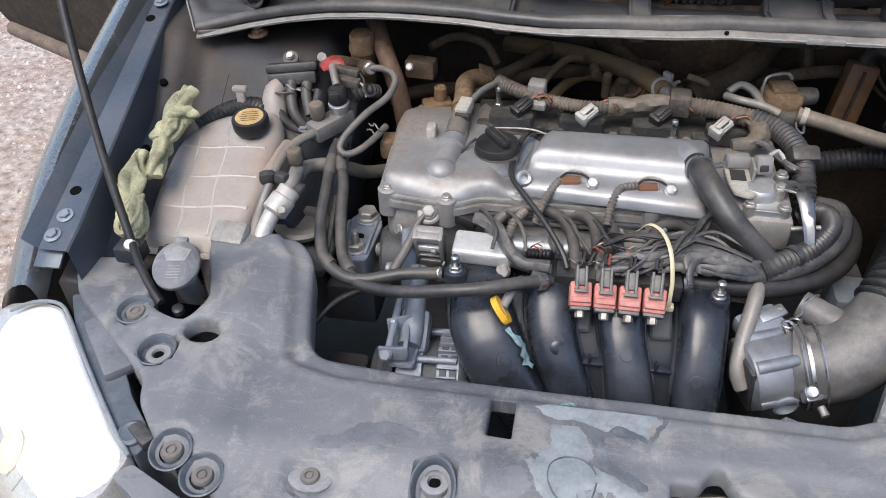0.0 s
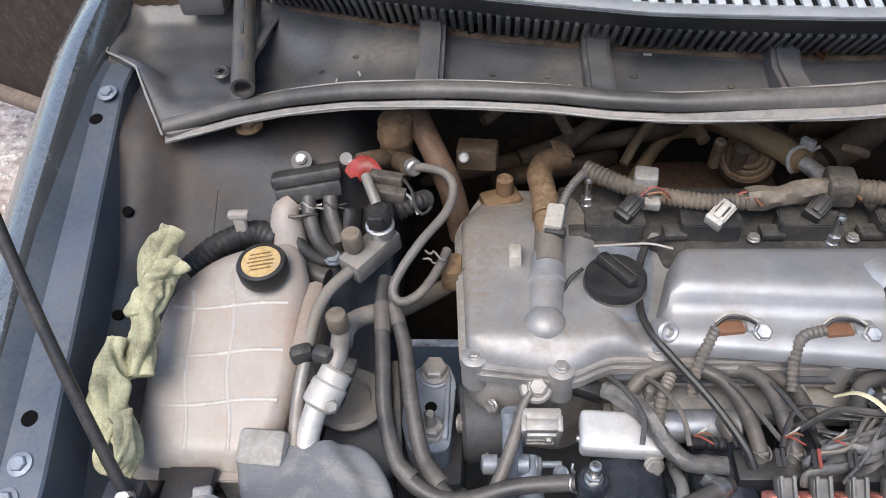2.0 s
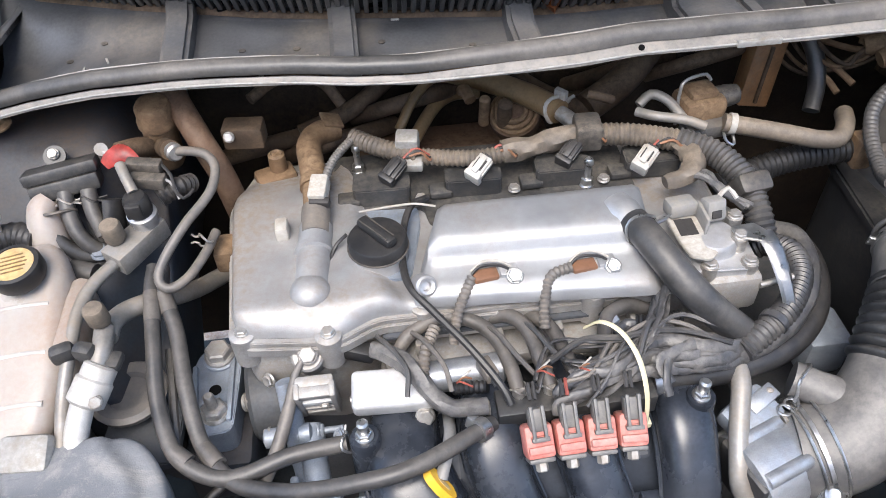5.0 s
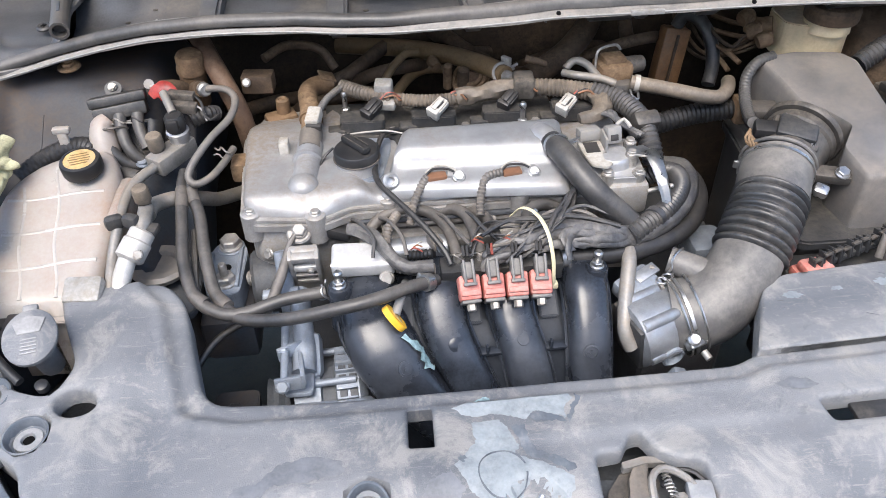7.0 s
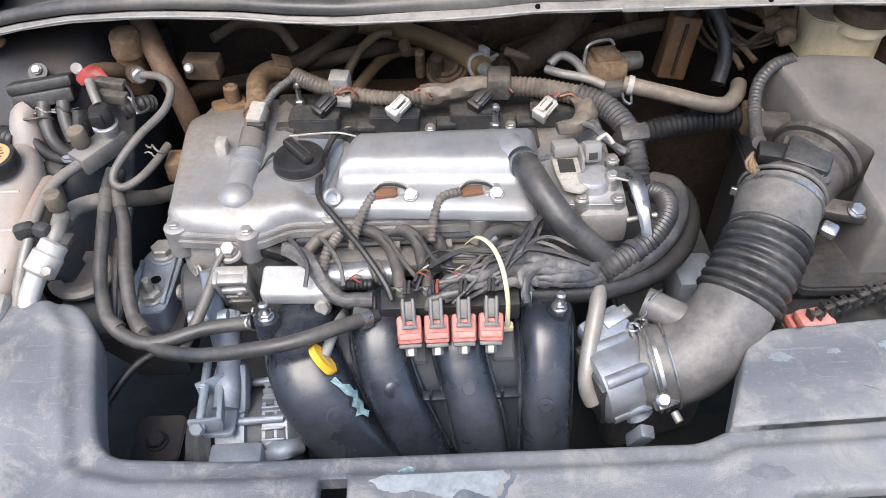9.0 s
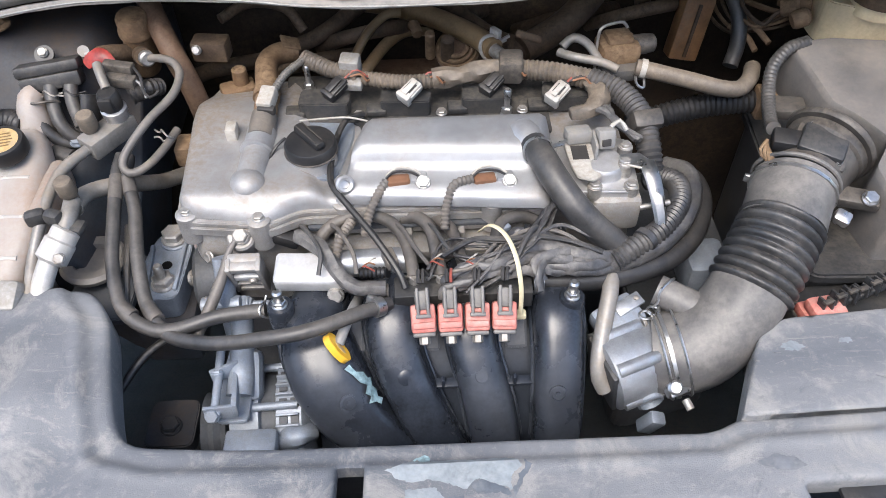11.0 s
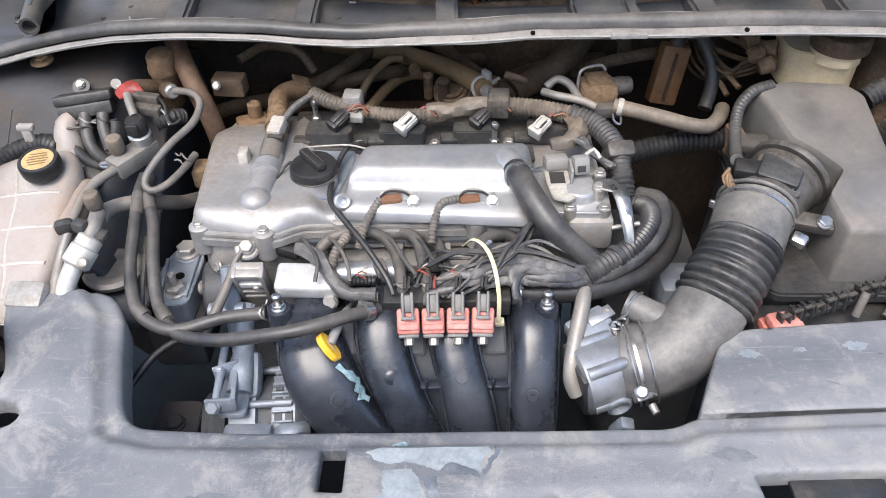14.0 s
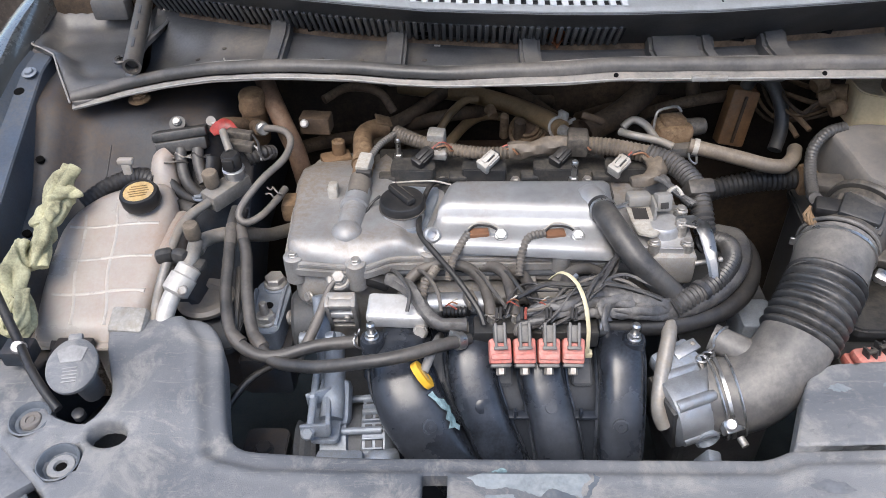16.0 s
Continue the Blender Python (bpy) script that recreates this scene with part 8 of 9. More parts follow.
part("rubber", lathe([(0.034, -0.02), (0.038, -0.016), (0.038, 0.018), (0.033, 0.022)], 28, frame_to((-0.200, 0.712, 0.735), (1, 0.1, 0))), "void", em)
part("side_bolt", hexbolt((-0.220, 0.695, 0.756), 0.008, (1, -0.2, 0.3)), "steel", em)
rs = thing("resonator_disc", "grey plastic ring and plate below the hoses", "plastic plate", (-0.31, 0.68, 0.75))
part("ring", lathe([(0.018, 0.768), (0.032, 0.770), (0.034, 0.776), (0.030, 0.780), (0.020, 0.779), (0.018, 0.774)], 30, Matrix.Translation((-0.318, 0.704, 0.004))), "cover_dark", rs)
part("hub", lathe([(0.010, 0.755), (0.009, 0.772), (0.006, 0.774)], 18, Matrix.Translation((-0.316, 0.706, 0.0))), "black", rs)
part("plate", prism(rounded([(-0.345, 0.64), (-0.275, 0.64), (-0.272, 0.73), (-0.335, 0.73)], 0.01), 0.750, 0.760, 0.003), "void", rs)

for nm, pts, lab in (("heater_hose", [(-0.288, 0.790, 0.846), (-0.289, 0.764, 0.840), (-0.284, 0.709, 0.825), (-0.280, 0.669, 0.810), (-0.266, 0.628, 0.796), (-0.241, 0.607, 0.790), (-0.213, 0.602, 0.790), (-0.172, 0.611, 0.796), (-0.126, 0.613, 0.801)], "dusty rubber heater hose looping to the manifold"),
                     ("heater_hose", [(-0.282, 0.790, 0.844), (-0.279, 0.764, 0.838), (-0.267, 0.728, 0.825), (-0.258, 0.678, 0.809), (-0.244, 0.632, 0.790), (-0.217, 0.598, 0.788), (-0.180, 0.580, 0.798), (-0.147, 0.572, 0.808), (-0.119, 0.569, 0.816), (-0.092, 0.569, 0.821), (-0.066, 0.576, 0.822), (-0.041, 0.589, 0.819), (-0.021, 0.603, 0.811), (-0.010, 0.611, 0.806)], "dusty rubber hose looping to the injector rail")):
    hh = thing(nm, lab, "hose", pts[0], "heater hoses")
    part("hose", tube(pts, 0.0069, 0.006, 14), "rubber", hh)
    for k in (1, 4):
        part("sleeve", tube([pts[k], [(a + b) / 2 for a, b in zip(pts[k], pts[k + 1])]], 0.0074, 0.004, 14), "gas_hose", hh, "dusty outer sleeve")
solo("hose_clip", ring_wire((-0.128, 0.613, 0.801), (1, 0.1, 0.1), 0.0082, 0.0012, 0.006), "chrome", "bright wire clip on a hose end", "hose clip")
solo("thin_cable", tube([(-0.276, 0.72, 0.812), (-0.272, 0.69, 0.805), (-0.270, 0.665, 0.795), (-0.268, 0.64, 0.782)], 0.0036, n=8), "rubber", "thin grey cable between the hoses", "cable")
solo("sensor_lead", tube([(-0.152, 0.684, 0.832), (-0.164, 0.672, 0.822), (-0.172, 0.650, 0.806), (-0.184, 0.622, 0.790), (-0.198, 0.600, 0.774)], [0.002, 0.004, 0.0058, 0.0058, 0.0058], n=10), "rubber_grey", "grey sleeved wire below the head", "cable")
solo("lower_cable", tube([(-0.212, 0.628, 0.757), (-0.237, 0.616, 0.752), (-0.255, 0.598, 0.748), (-0.276, 0.566, 0.735)], 0.0042, n=10), "rubber_dark", "thin dark cable in the shade of the bay", "cable")
solo("lower_bracket", join(prism(rounded([(-0.265, 0.545), (-0.215, 0.545), (-0.215, 0.60), (-0.265, 0.60)], 0.01), 0.655, 0.672, 0.004), hexbolt((-0.240, 0.568, 0.672), 0.010)), "paint_in", "dark bracket with a bolt low in the bay", "bracket")

fb = thing("front_bracket", "dirty cast bracket and bolt at the front of the head", "engine bracket", (-0.155, 0.675, 0.76))
part("bolt_boss", lathe([(0.015, -0.030), (0.014, -0.002), (0.012, 0)], 22, frame_to((-0.154, 0.684, 0.828), (0, -0.55, 0.85))), "alu_dirty", fb)
part("bolt", hexbolt((-0.153, 0.683, 0.829), 0.0078, (0, -0.55, 0.85), tall=1.0), "alu_dirty", fb)
bmx = pose(-0.150, 0.667, 0.795, 18, 0, 0)
part("frame", turned(box((0, 0.004, 0), (0.032, 0.010, 0.052), 0.002), bmx), "alu_dirty", fb)
for s in (-1, 1):
    part("frame_side", turned(box((s * 0.0145, -0.004, 0), (0.005, 0.014, 0.054), 0.0015), bmx), "alu_dirty", fb)
for k, (dz, h) in enumerate(((-0.023, 0.007), (-0.010, 0.004), (0.004, 0.010), (0.022, 0.009))):
    part("frame_bar", turned(box((0, -0.005, dz), (0.026, 0.010, h), 0.0015), bmx), "alu_dirty" if k != 2 else "satin", fb)
part("frame_screw", turned(hexbolt((0, 0, 0), 0.0038), bmx @ pose(0.006, -0.011, 0.004, 90, 0, 0)), "steel", fb)
part("post", tube([(-0.176, 0.672, 0.812), (-0.174, 0.660, 0.790), (-0.172, 0.645, 0.760), (-0.168, 0.630, 0.72)], [0.008, 0.0095, 0.011, 0.012], 0.005, 14, flat=0.8), "alu_blue", fb)
part("clamp", lathe([(0.004, -0.026), (0.0085, -0.024), (0.0085, -0.012), (0.0055, -0.011), (0.0055, 0.004), (0.009, 0.005), (0.009, 0.014), (0.005, 0.016)], 18, frame_to((-0.174, 0.646, 0.770), (1, 0, 0.02))), "alu_blue", fb)
part("clamp_bolt", hexbolt((-0.194, 0.648, 0.770), 0.007, (-1, 0, 0.1)), "steel", fb)
part("clamp_nut", join(hexbolt((-0.154, 0.648, 0.768), 0.0065, (1, 0, 0)), lathe([(0.003, 0), (0.003, 0.018)], 10, frame_to((-0.150, 0.648, 0.768), (1, 0, 0)))), "alu_blue", fb)
part("blue_nut", hexbolt((-0.134, 0.636, 0.775), 0.006, (0.2, -0.4, 0.9)), "alu_blue", fb)
part("head_bolt", hexbolt((-0.190, 0.686, 0.798), 0.006, (-0.6, -0.6, 0.3)), "steel", fb)

alt = thing("alternator", "dull aluminium alternator with slotted end housing", "alternator", (-0.13, 0.58, 0.62))
part("arm", tube([(-0.160, 0.655, 0.765), (-0.158, 0.625, 0.758), (-0.155, 0.590, 0.750), (-0.156, 0.560, 0.738)], [0.011, 0.011, 0.012, 0.013], 0.006, 14), "alu_blue", alt, "adjuster arm")
part("adjust_bolt", lathe([(0.0042, 0), (0.0042, 0.075), (0.003, 0.077)], 12, frame_to((-0.174, 0.534, 0.748), (0.0, 0.98, 0.22))), "alu_blue", alt, "long threaded adjuster")
ch = part("channel", box((-0.1565, 0.556, 0.752), (0.005, 0.046, 0.014), 0.0012, (-8, 0, 8)), "alu_blue", alt, "flat bent steel channel")
part("channel_flange", box((-0.169, 0.578, 0.7535), (0.028, 0.004, 0.016), 0.001, (-8, 0, 24)), "alu_blue", ch)
part("channel_flange", box((-0.168, 0.536, 0.7500), (0.030, 0.004, 0.016), 0.001, (-8, 0, 4)), "alu_blue", ch)
part("hook_bolt", hexbolt((-0.175, 0.533, 0.750), 0.0068, (0, -0.75, 0.65)), "alu_blue", alt)
part("hook_nut", hexbolt((-0.175, 0.573, 0.757), 0.0052, (0, 0.7, 0.7)), "alu_blue", alt)
am = (1, 0.05, 0.0)
part("front_housing", lathe([(0.030, -0.006), (0.056, -0.004), (0.058, 0.004), (0.058, 0.024), (0.050, 0.026)], 40, frame_to((-0.166, 0.572, 0.668), am)), "alu_blue", alt)
part("stator", lathe([(0.051, 0), (0.051, 0.020)], 40, frame_to((-0.141, 0.573, 0.668), am)), "void", alt, "dark laminated core")
rear = part("rear_housing", lathe([(0.050, 0), (0.058, 0.002), (0.058, 0.026), (0.048, 0.034), (0.02, 0.036)], 40, frame_to((-0.127, 0.574, 0.668), am)), "alu_blue", alt, "slotted end housing")
for k in range(5):
    for j in range(2):
        a = -18 + 17 * k
        part("slot", turned(box((0, 0.0575, 0.009 + 0.011 * j), (0.010, 0.004, 0.008), 0.0008), frame_to((-0.127, 0.574, 0.668), am) @ pose(0, 0, 0, 0, 0, a)), "void", rear, "dark box, the shade of a slot")
for k in range(3):
    part("tie_bolt", turned(lathe([(0.0042, -0.008), (0.0042, 0.062)], 10, Matrix.Translation((0, 0.059, 0))), frame_to((-0.166, 0.572, 0.668), am) @ pose(0, 0, 0, 0, 0, -30 + 48 * k)), "alu_blue", alt)
for k in range(9):
    part("fin", turned(box((0, 0.0605, 0.013), (0.0022, 0.006, 0.022), 0.0006), frame_to((-0.127, 0.574, 0.668), am) @ pose(0, 0, 0, 0, 0, -30 + 9.5 * k)), "alu_blue", rear)
part("arm_plate", prism(rounded([(-0.176, 0.535), (-0.146, 0.535), (-0.146, 0.60), (-0.152, 0.640), (-0.172, 0.640), (-0.176, 0.60)], 0.006), 0.7285, 0.7345, 0.0015, 2, Matrix.Translation((0, 0, 0))), "alu_blue", alt, "flat slotted arm")
part("lug", box((-0.150, 0.585, 0.735), (0.026, 0.050, 0.024), 0.008, (35, 0, 0)), "alu_blue", alt)
part("foot", box((-0.145, 0.520, 0.712), (0.05, 0.03, 0.02), 0.005), "alu_blue", alt)
part("wrapped_end", tube([(-0.122, 0.530, 0.702), (-0.104, 0.532, 0.706), (-0.088, 0.540, 0.700)], [0.008, 0.011, 0.008], 0.004, 12, wob=0.4, seed=8), "alu_blue", alt, "taped terminal")
part("pulley", lathe([(0.020, 0), (0.040, 0.002), (0.036, 0.008), (0.040, 0.014), (0.036, 0.02), (0.040, 0.026), (0.02, 0.028)], 30, frame_to((-0.200, 0.558, 0.675), (1, 0.05, 0))), "void", alt)

# ---------------------------------------------------------------- wiring over the manifold
for k, (nm, pts, r, mat, lab) in enumerate((
        ("fuel_pipe", [(0.014, 0.628, 0.822), (0.011, 0.650, 0.828), (0.004, 0.674, 0.832), (-0.012, 0.694, 0.834), (-0.040, 0.702, 0.834), (-0.066, 0.694, 0.828), (-0.080, 0.682, 0.818)], 0.0062, "gas_hose", "dusty gas hose curving from rail to head"),
        ("fuel_pipe", [(0.040, 0.628, 0.822), (0.036, 0.652, 0.830), (0.031, 0.680, 0.834), (0.018, 0.698, 0.832), (0.004, 0.702, 0.826)], 0.0066, "gas_hose", "dusty gas hose curving from rail to head"),
        ("fuel_pipe", [(0.064, 0.630, 0.822), (0.058, 0.655, 0.828), (0.052, 0.680, 0.830), (0.040, 0.696, 0.828), (0.030, 0.700, 0.820)], 0.0062, "gas_hose", "dusty gas hose curving from rail to head"),
        ("fuel_pipe", [(0.090, 0.632, 0.822), (0.092, 0.655, 0.830), (0.100, 0.680, 0.836), (0.120, 0.692, 0.834), (0.140, 0.692, 0.824)], 0.0066, "gas_hose", "dusty gas hose curving from rail to head"))):
    solo(nm, tube(pts, r, 0.005, 12), mat, lab, "gas hose", "gas hoses of the injectors")
for k in range(4):
    x = 0.0145 + k * 0.0253
    solo("hose_clip", ring_wire((x, 0.629, 0.822), (0, 0.4, 0.9), 0.0072, 0.0010, 0.005), "steel", "small wire clip on a gas hose", "hose clip", "gas hose clips")
har = thing("injector_harness", "tangled tape-wrapped wiring harness over the manifold", "wiring harness", (0.10, 0.64, 0.82))
BUNDLES = [([(0.225, 0.652, 0.818), (0.198, 0.640, 0.826), (0.165, 0.638, 0.832), (0.138, 0.648, 0.834), (0.110, 0.640, 0.834), (0.082, 0.628, 0.834), (0.055, 0.618, 0.830)], 0.0085),
           ([(0.215, 0.645, 0.816), (0.180, 0.630, 0.826), (0.148, 0.628, 0.830), (0.120, 0.634, 0.830), (0.096, 0.626, 0.828)], 0.0075),
           ([(0.152, 0.712, 0.846), (0.150, 0.690, 0.848), (0.138, 0.665, 0.846), (0.118, 0.645, 0.840), (0.094, 0.628, 0.836), (0.070, 0.612, 0.828)], 0.0055),
           ([(0.148, 0.706, 0.844), (0.140, 0.676, 0.844), (0.122, 0.652, 0.842), (0.102, 0.640, 0.838), (0.078, 0.636, 0.836), (0.056, 0.640, 0.836)], 0.0040),
           ([(0.145, 0.690, 0.842), (0.128, 0.660, 0.845), (0.108, 0.650, 0.842), (0.080, 0.652, 0.840), (0.058, 0.660, 0.838), (0.040, 0.650, 0.836), (0.026, 0.624, 0.830)], 0.0035),
           ([(0.110, 0.632, 0.838), (0.090, 0.622, 0.838), (0.066, 0.620, 0.836), (0.046, 0.612, 0.830), (0.044, 0.606, 0.822)], 0.0050),
           ([(0.160, 0.640, 0.836), (0.140, 0.632, 0.840), (0.128, 0.622, 0.836), (0.132, 0.612, 0.828)], 0.0060),
           ([(0.130, 0.660, 0.834), (0.115, 0.668, 0.832), (0.100, 0.664, 0.828)], 0.0055)]
for k, (pts, r) in enumerate(BUNDLES):
    for j in range(3 if r > 0.007 else 2):
        q = random.Random(500 + 10 * k + j)
        line = [(x + q.uniform(-0.003, 0.003), y + (j - 0.8) * 0.0075 + q.uniform(-0.004, 0.004), z + (0.003 if j == 1 else -0.001) + q.uniform(-0.0015, 0.0015)) for x, y, z in pts]
        part("cable", tube(line, r * (0.72 if r > 0.007 else 0.85), 0.0025, 12, flat=0.40, wob=0.45, seed=k * 2.3 + j), "tape", har, smooth=70)
part("ribbed_lead", corrugated([(0.160, 0.672, 0.836), (0.140, 0.668, 0.838), (0.122, 0.672, 0.836)], 0.0062, 0.0042, 0.0013, 12), "rubber_dark", har)
part("ribbed_lead", corrugated([(-0.046, 0.690, 0.836), (-0.056, 0.668, 0.834), (-0.062, 0.644, 0.822)], 0.0056, 0.0042, 0.0013, 12), "rubber_grey", har)
part("branch", tube([(-0.098, 0.684, 0.826), (-0.084, 0.672, 0.830), (-0.068, 0.655, 0.830), (-0.056, 0.634, 0.824), (-0.040, 0.622, 0.818), (-0.012, 0.620, 0.818)], 0.0075, 0.004, 12, wob=0.35, seed=11), "tape", har, "taped cable branch")
part("ribbed_lead", corrugated([(-0.050, 0.628, 0.814), (-0.028, 0.622, 0.812), (-0.010, 0.622, 0.812)], 0.0068, 0.0044, 0.0014, 12), "rubber_grey", har)
part("ribbed_lead", corrugated([(-0.010, 0.634, 0.824), (-0.024, 0.638, 0.820), (-0.038, 0.640, 0.818)], 0.0058, 0.0044, 0.0013, 12), "rubber_dark", har)
part("plug", box((-0.008, 0.646, 0.830), (0.012, 0.020, 0.012), 0.002, (0, 0, 20)), "rubber_grey", har)
part("dark_plug", box((-0.112, 0.690, 0.818), (0.030, 0.016, 0.014), 0.004, (0, 10, -15)), "rubber_dark", har)
part("blue_plug", box((0.100, 0.676, 0.834), (0.016, 0.012, 0.010), 0.002, (0, 0, 30)), "alu_blue", har, "small blue-grey plug")
for k in range(6):
    q = random.Random(300 + k)
    x0, x1 = q.uniform(0.15, 0.22), q.uniform(0.01, 0.10)
    pts = [(x0 + (x1 - x0) * u, 0.628 + 0.034 * math.sin(u * 2.6 + 0.3 * k) * q.uniform(0.5, 1.0) + 0.012 * (1 - u) + 0.008 * q.uniform(-1, 1), 0.836 + 0.012 * math.sin(u * 3.1) + 0.003 * q.uniform(-1, 1)) for u in (0, 0.2, 0.4, 0.6, 0.8, 1.0)]
    part("wire", tube(pts, q.choice((0.0015, 0.002, 0.0028)), 0.005, 7), ("rubber", "rubber_grey", "tape")[k % 3], har)
for k in range(5):
    x = -0.095 + 0.03 * k
    part("thin_lead", tube([(x, 0.690, 0.834), (x + 0.010, 0.672, 0.842), (x + 0.022, 0.650, 0.838), (x + 0.020 + 0.006 * k, 0.632, 0.826)], 0.0022, 0.005, 7), "gas_hose" if k % 2 else "rubber", har)
for k, (x, y, z) in enumerate(((-0.034, 0.640, 0.826), (0.030, 0.634, 0.836), (0.062, 0.630, 0.838))):
    for s in (-1, 0, 1):
        part("loose_end", tube([(x, y, z), (x + 0.006 + 0.003 * s, y + 0.004 * s, z + 0.006), (x + 0.012, y + 0.008 * s, z + 0.003)], 0.0009, 0.003, 6), ("wire_red", "copper", "white")[s + 1], har)
tie = thing("cable_tie", "ivory nylon cable tie round the harness", "cable tie", (0.10, 0.62, 0.80))
part("band", tube([(0.078, 0.672, 0.836), (0.088, 0.662, 0.854), (0.100, 0.646, 0.857), (0.108, 0.624, 0.850), (0.112, 0.606, 0.829), (0.112, 0.597, 0.807), (0.113, 0.598, 0.796)], 0.0023, 0.004, 8, flat=0.4), "tie", tie)
part("lock", box((0.113, 0.600, 0.796), (0.010, 0.008, 0.007), 0.0015), "tie", tie)

# big hoses that loop round the end of the engine
lo = solo("coolant_hose", tube([(0.128, 0.634, 0.804), (0.166, 0.633, 0.803), (0.214, 0.638, 0.802), (0.260, 0.654, 0.802), (0.298, 0.688, 0.802), (0.319, 0.735, 0.802), (0.318, 0.775, 0.800), (0.296, 0.800, 0.790)], 0.0112, 0.006, 16), "rubber_dark", "dark brown rubber hose looping round the engine", "hose")
solo("coolant_hose", tube([(0.180, 0.641, 0.815), (0.214, 0.645, 0.818), (0.250, 0.660, 0.820), (0.284, 0.692, 0.822), (0.303, 0.730, 0.822), (0.304, 0.762, 0.820), (0.288, 0.782, 0.812)], 0.0108, 0.005, 14, wob=0.12, seed=4), "tape", "taped cable trunk looping round the engine", "cable trunk", smooth=70)
ll = thing("corrugated_loom", "ribbed grey-black wire loom looping beside the head", "wire loom", (0.26, 0.70, 0.82))
part("loom", corrugated([(0.205, 0.640, 0.822), (0.222, 0.648, 0.828), (0.255, 0.670, 0.832), (0.280, 0.702, 0.834), (0.286, 0.732, 0.832), (0.276, 0.752, 0.824), (0.262, 0.758, 0.812)], 0.0115, 0.0052, 0.0018, 16), "rubber", ll)
part("tape", tube([(0.235, 0.656, 0.830), (0.240, 0.660, 0.831)], 0.0125, 0.003, 14), "tape", ll)

# rear loom along the coils
rl = thing("rear_loom", "dusty ribbed wire loom along the back of the head", "wire loom", (0.08, 0.86, 0.87))
part("loom", corrugated([(-0.100, 0.898, 0.886), (-0.072, 0.876, 0.886), (-0.040, 0.862, 0.884)], 0.0095, 0.0048, 0.0015, 14), "loom_brown", rl)
part("loom", corrugated([(-0.035, 0.860, 0.884), (0.010, 0.850, 0.884), (0.058, 0.852, 0.885), (0.090, 0.858, 0.886)], 0.0085, 0.0048, 0.0015, 14), "loom_brown", rl)
part("wrap", tube([(0.040, 0.852, 0.885), (0.070, 0.855, 0.887), (0.100, 0.862, 0.888), (0.120, 0.864, 0.888)], 0.0105, 0.004, 12, wob=0.35, seed=2), "loom_brown", rl)
part("loom", corrugated([(0.118, 0.864, 0.887), (0.165, 0.857, 0.887), (0.208, 0.842, 0.886)], 0.0115, 0.0050, 0.0016, 16), "loom_brown", rl)
part("loom", corrugated([(0.208, 0.842, 0.886), (0.236, 0.820, 0.884), (0.252, 0.788, 0.878), (0.255, 0.755, 0.866), (0.257, 0.735, 0.848)], 0.0130, 0.0054, 0.0018, 16), "rubber", rl)
part("clip", box((0.125, 0.864, 0.890), (0.026, 0.032, 0.026), 0.004, (0, 0, -5)), "dirty", rl, "plastic loom clip")
part("clip", box((0.254, 0.778, 0.876), (0.032, 0.020, 0.032), 0.005, (30, 0, 8)), "dirty", rl, "plastic loom clip")
part("clip", box((-0.048, 0.872, 0.892), (0.022, 0.018, 0.024), 0.003, (10, 0, -10)), "sheet_metal", rl, "grey metal loom clip")
part("clip", box((-0.046, 0.856, 0.880), (0.022, 0.014, 0.010), 0.002, (10, 0, -10)), "sheet_metal", rl)
part("branch", tube([(0.208, 0.838, 0.884), (0.214, 0.815, 0.884), (0.205, 0.798, 0.882), (0.180, 0.792, 0.878)], [0.009, 0.011, 0.009, 0.006], 0.004, 12, wob=0.5, seed=6), "loom_brown", rl)

# hoses and fittings behind the engine
rh = thing("vacuum_hose", "tan dust-caked hose with a clamp behind the engine", "hose", (0.05, 0.99, 0.85))
part("hose", tube([(-0.110, 1.095, 0.850), (-0.069, 1.080, 0.852), (-0.007, 1.045, 0.861), (0.048, 0.998, 0.870), (0.093, 0.946, 0.876), (0.112, 0.918, 0.876)], 0.0125, 0.006, 16), "tan_gloss", rh)
part("clip", ring_wire((0.108, 0.924, 0.877), (0.55, -0.8, 0.0), 0.0140, 0.0022, 0.012), "white", rh, "pale spring clip")
part("clip_tab", box((0.114, 0.926, 0.893), (0.014, 0.006, 0.010), 0.001, (0, 0, -50)), "white", rh)
part("stub", tube([(0.112, 0.918, 0.876), (0.124, 0.898, 0.874), (0.128, 0.885, 0.868)], 0.008, n=12), "steel", rh)
solo("rear_pipe", tube([(-0.050, 0.945, 0.815), (-0.035, 0.962, 0.830), (-0.011, 1.000, 0.838), (0.013, 1.024, 0.838), (0.045, 1.030, 0.834)], 0.0075, n=12), "tan_gloss", "bent tan metal pipe behind the engine", "pipe")
solo("exhaust_shield", prism(rounded([(-0.10, 0.955), (0.12, 0.955), (0.12, 1.02), (-0.10, 1.02)], 0.01), 0.70, 0.80, 0.01), "rust", "rusty heat shield behind the engine", "heat shield")
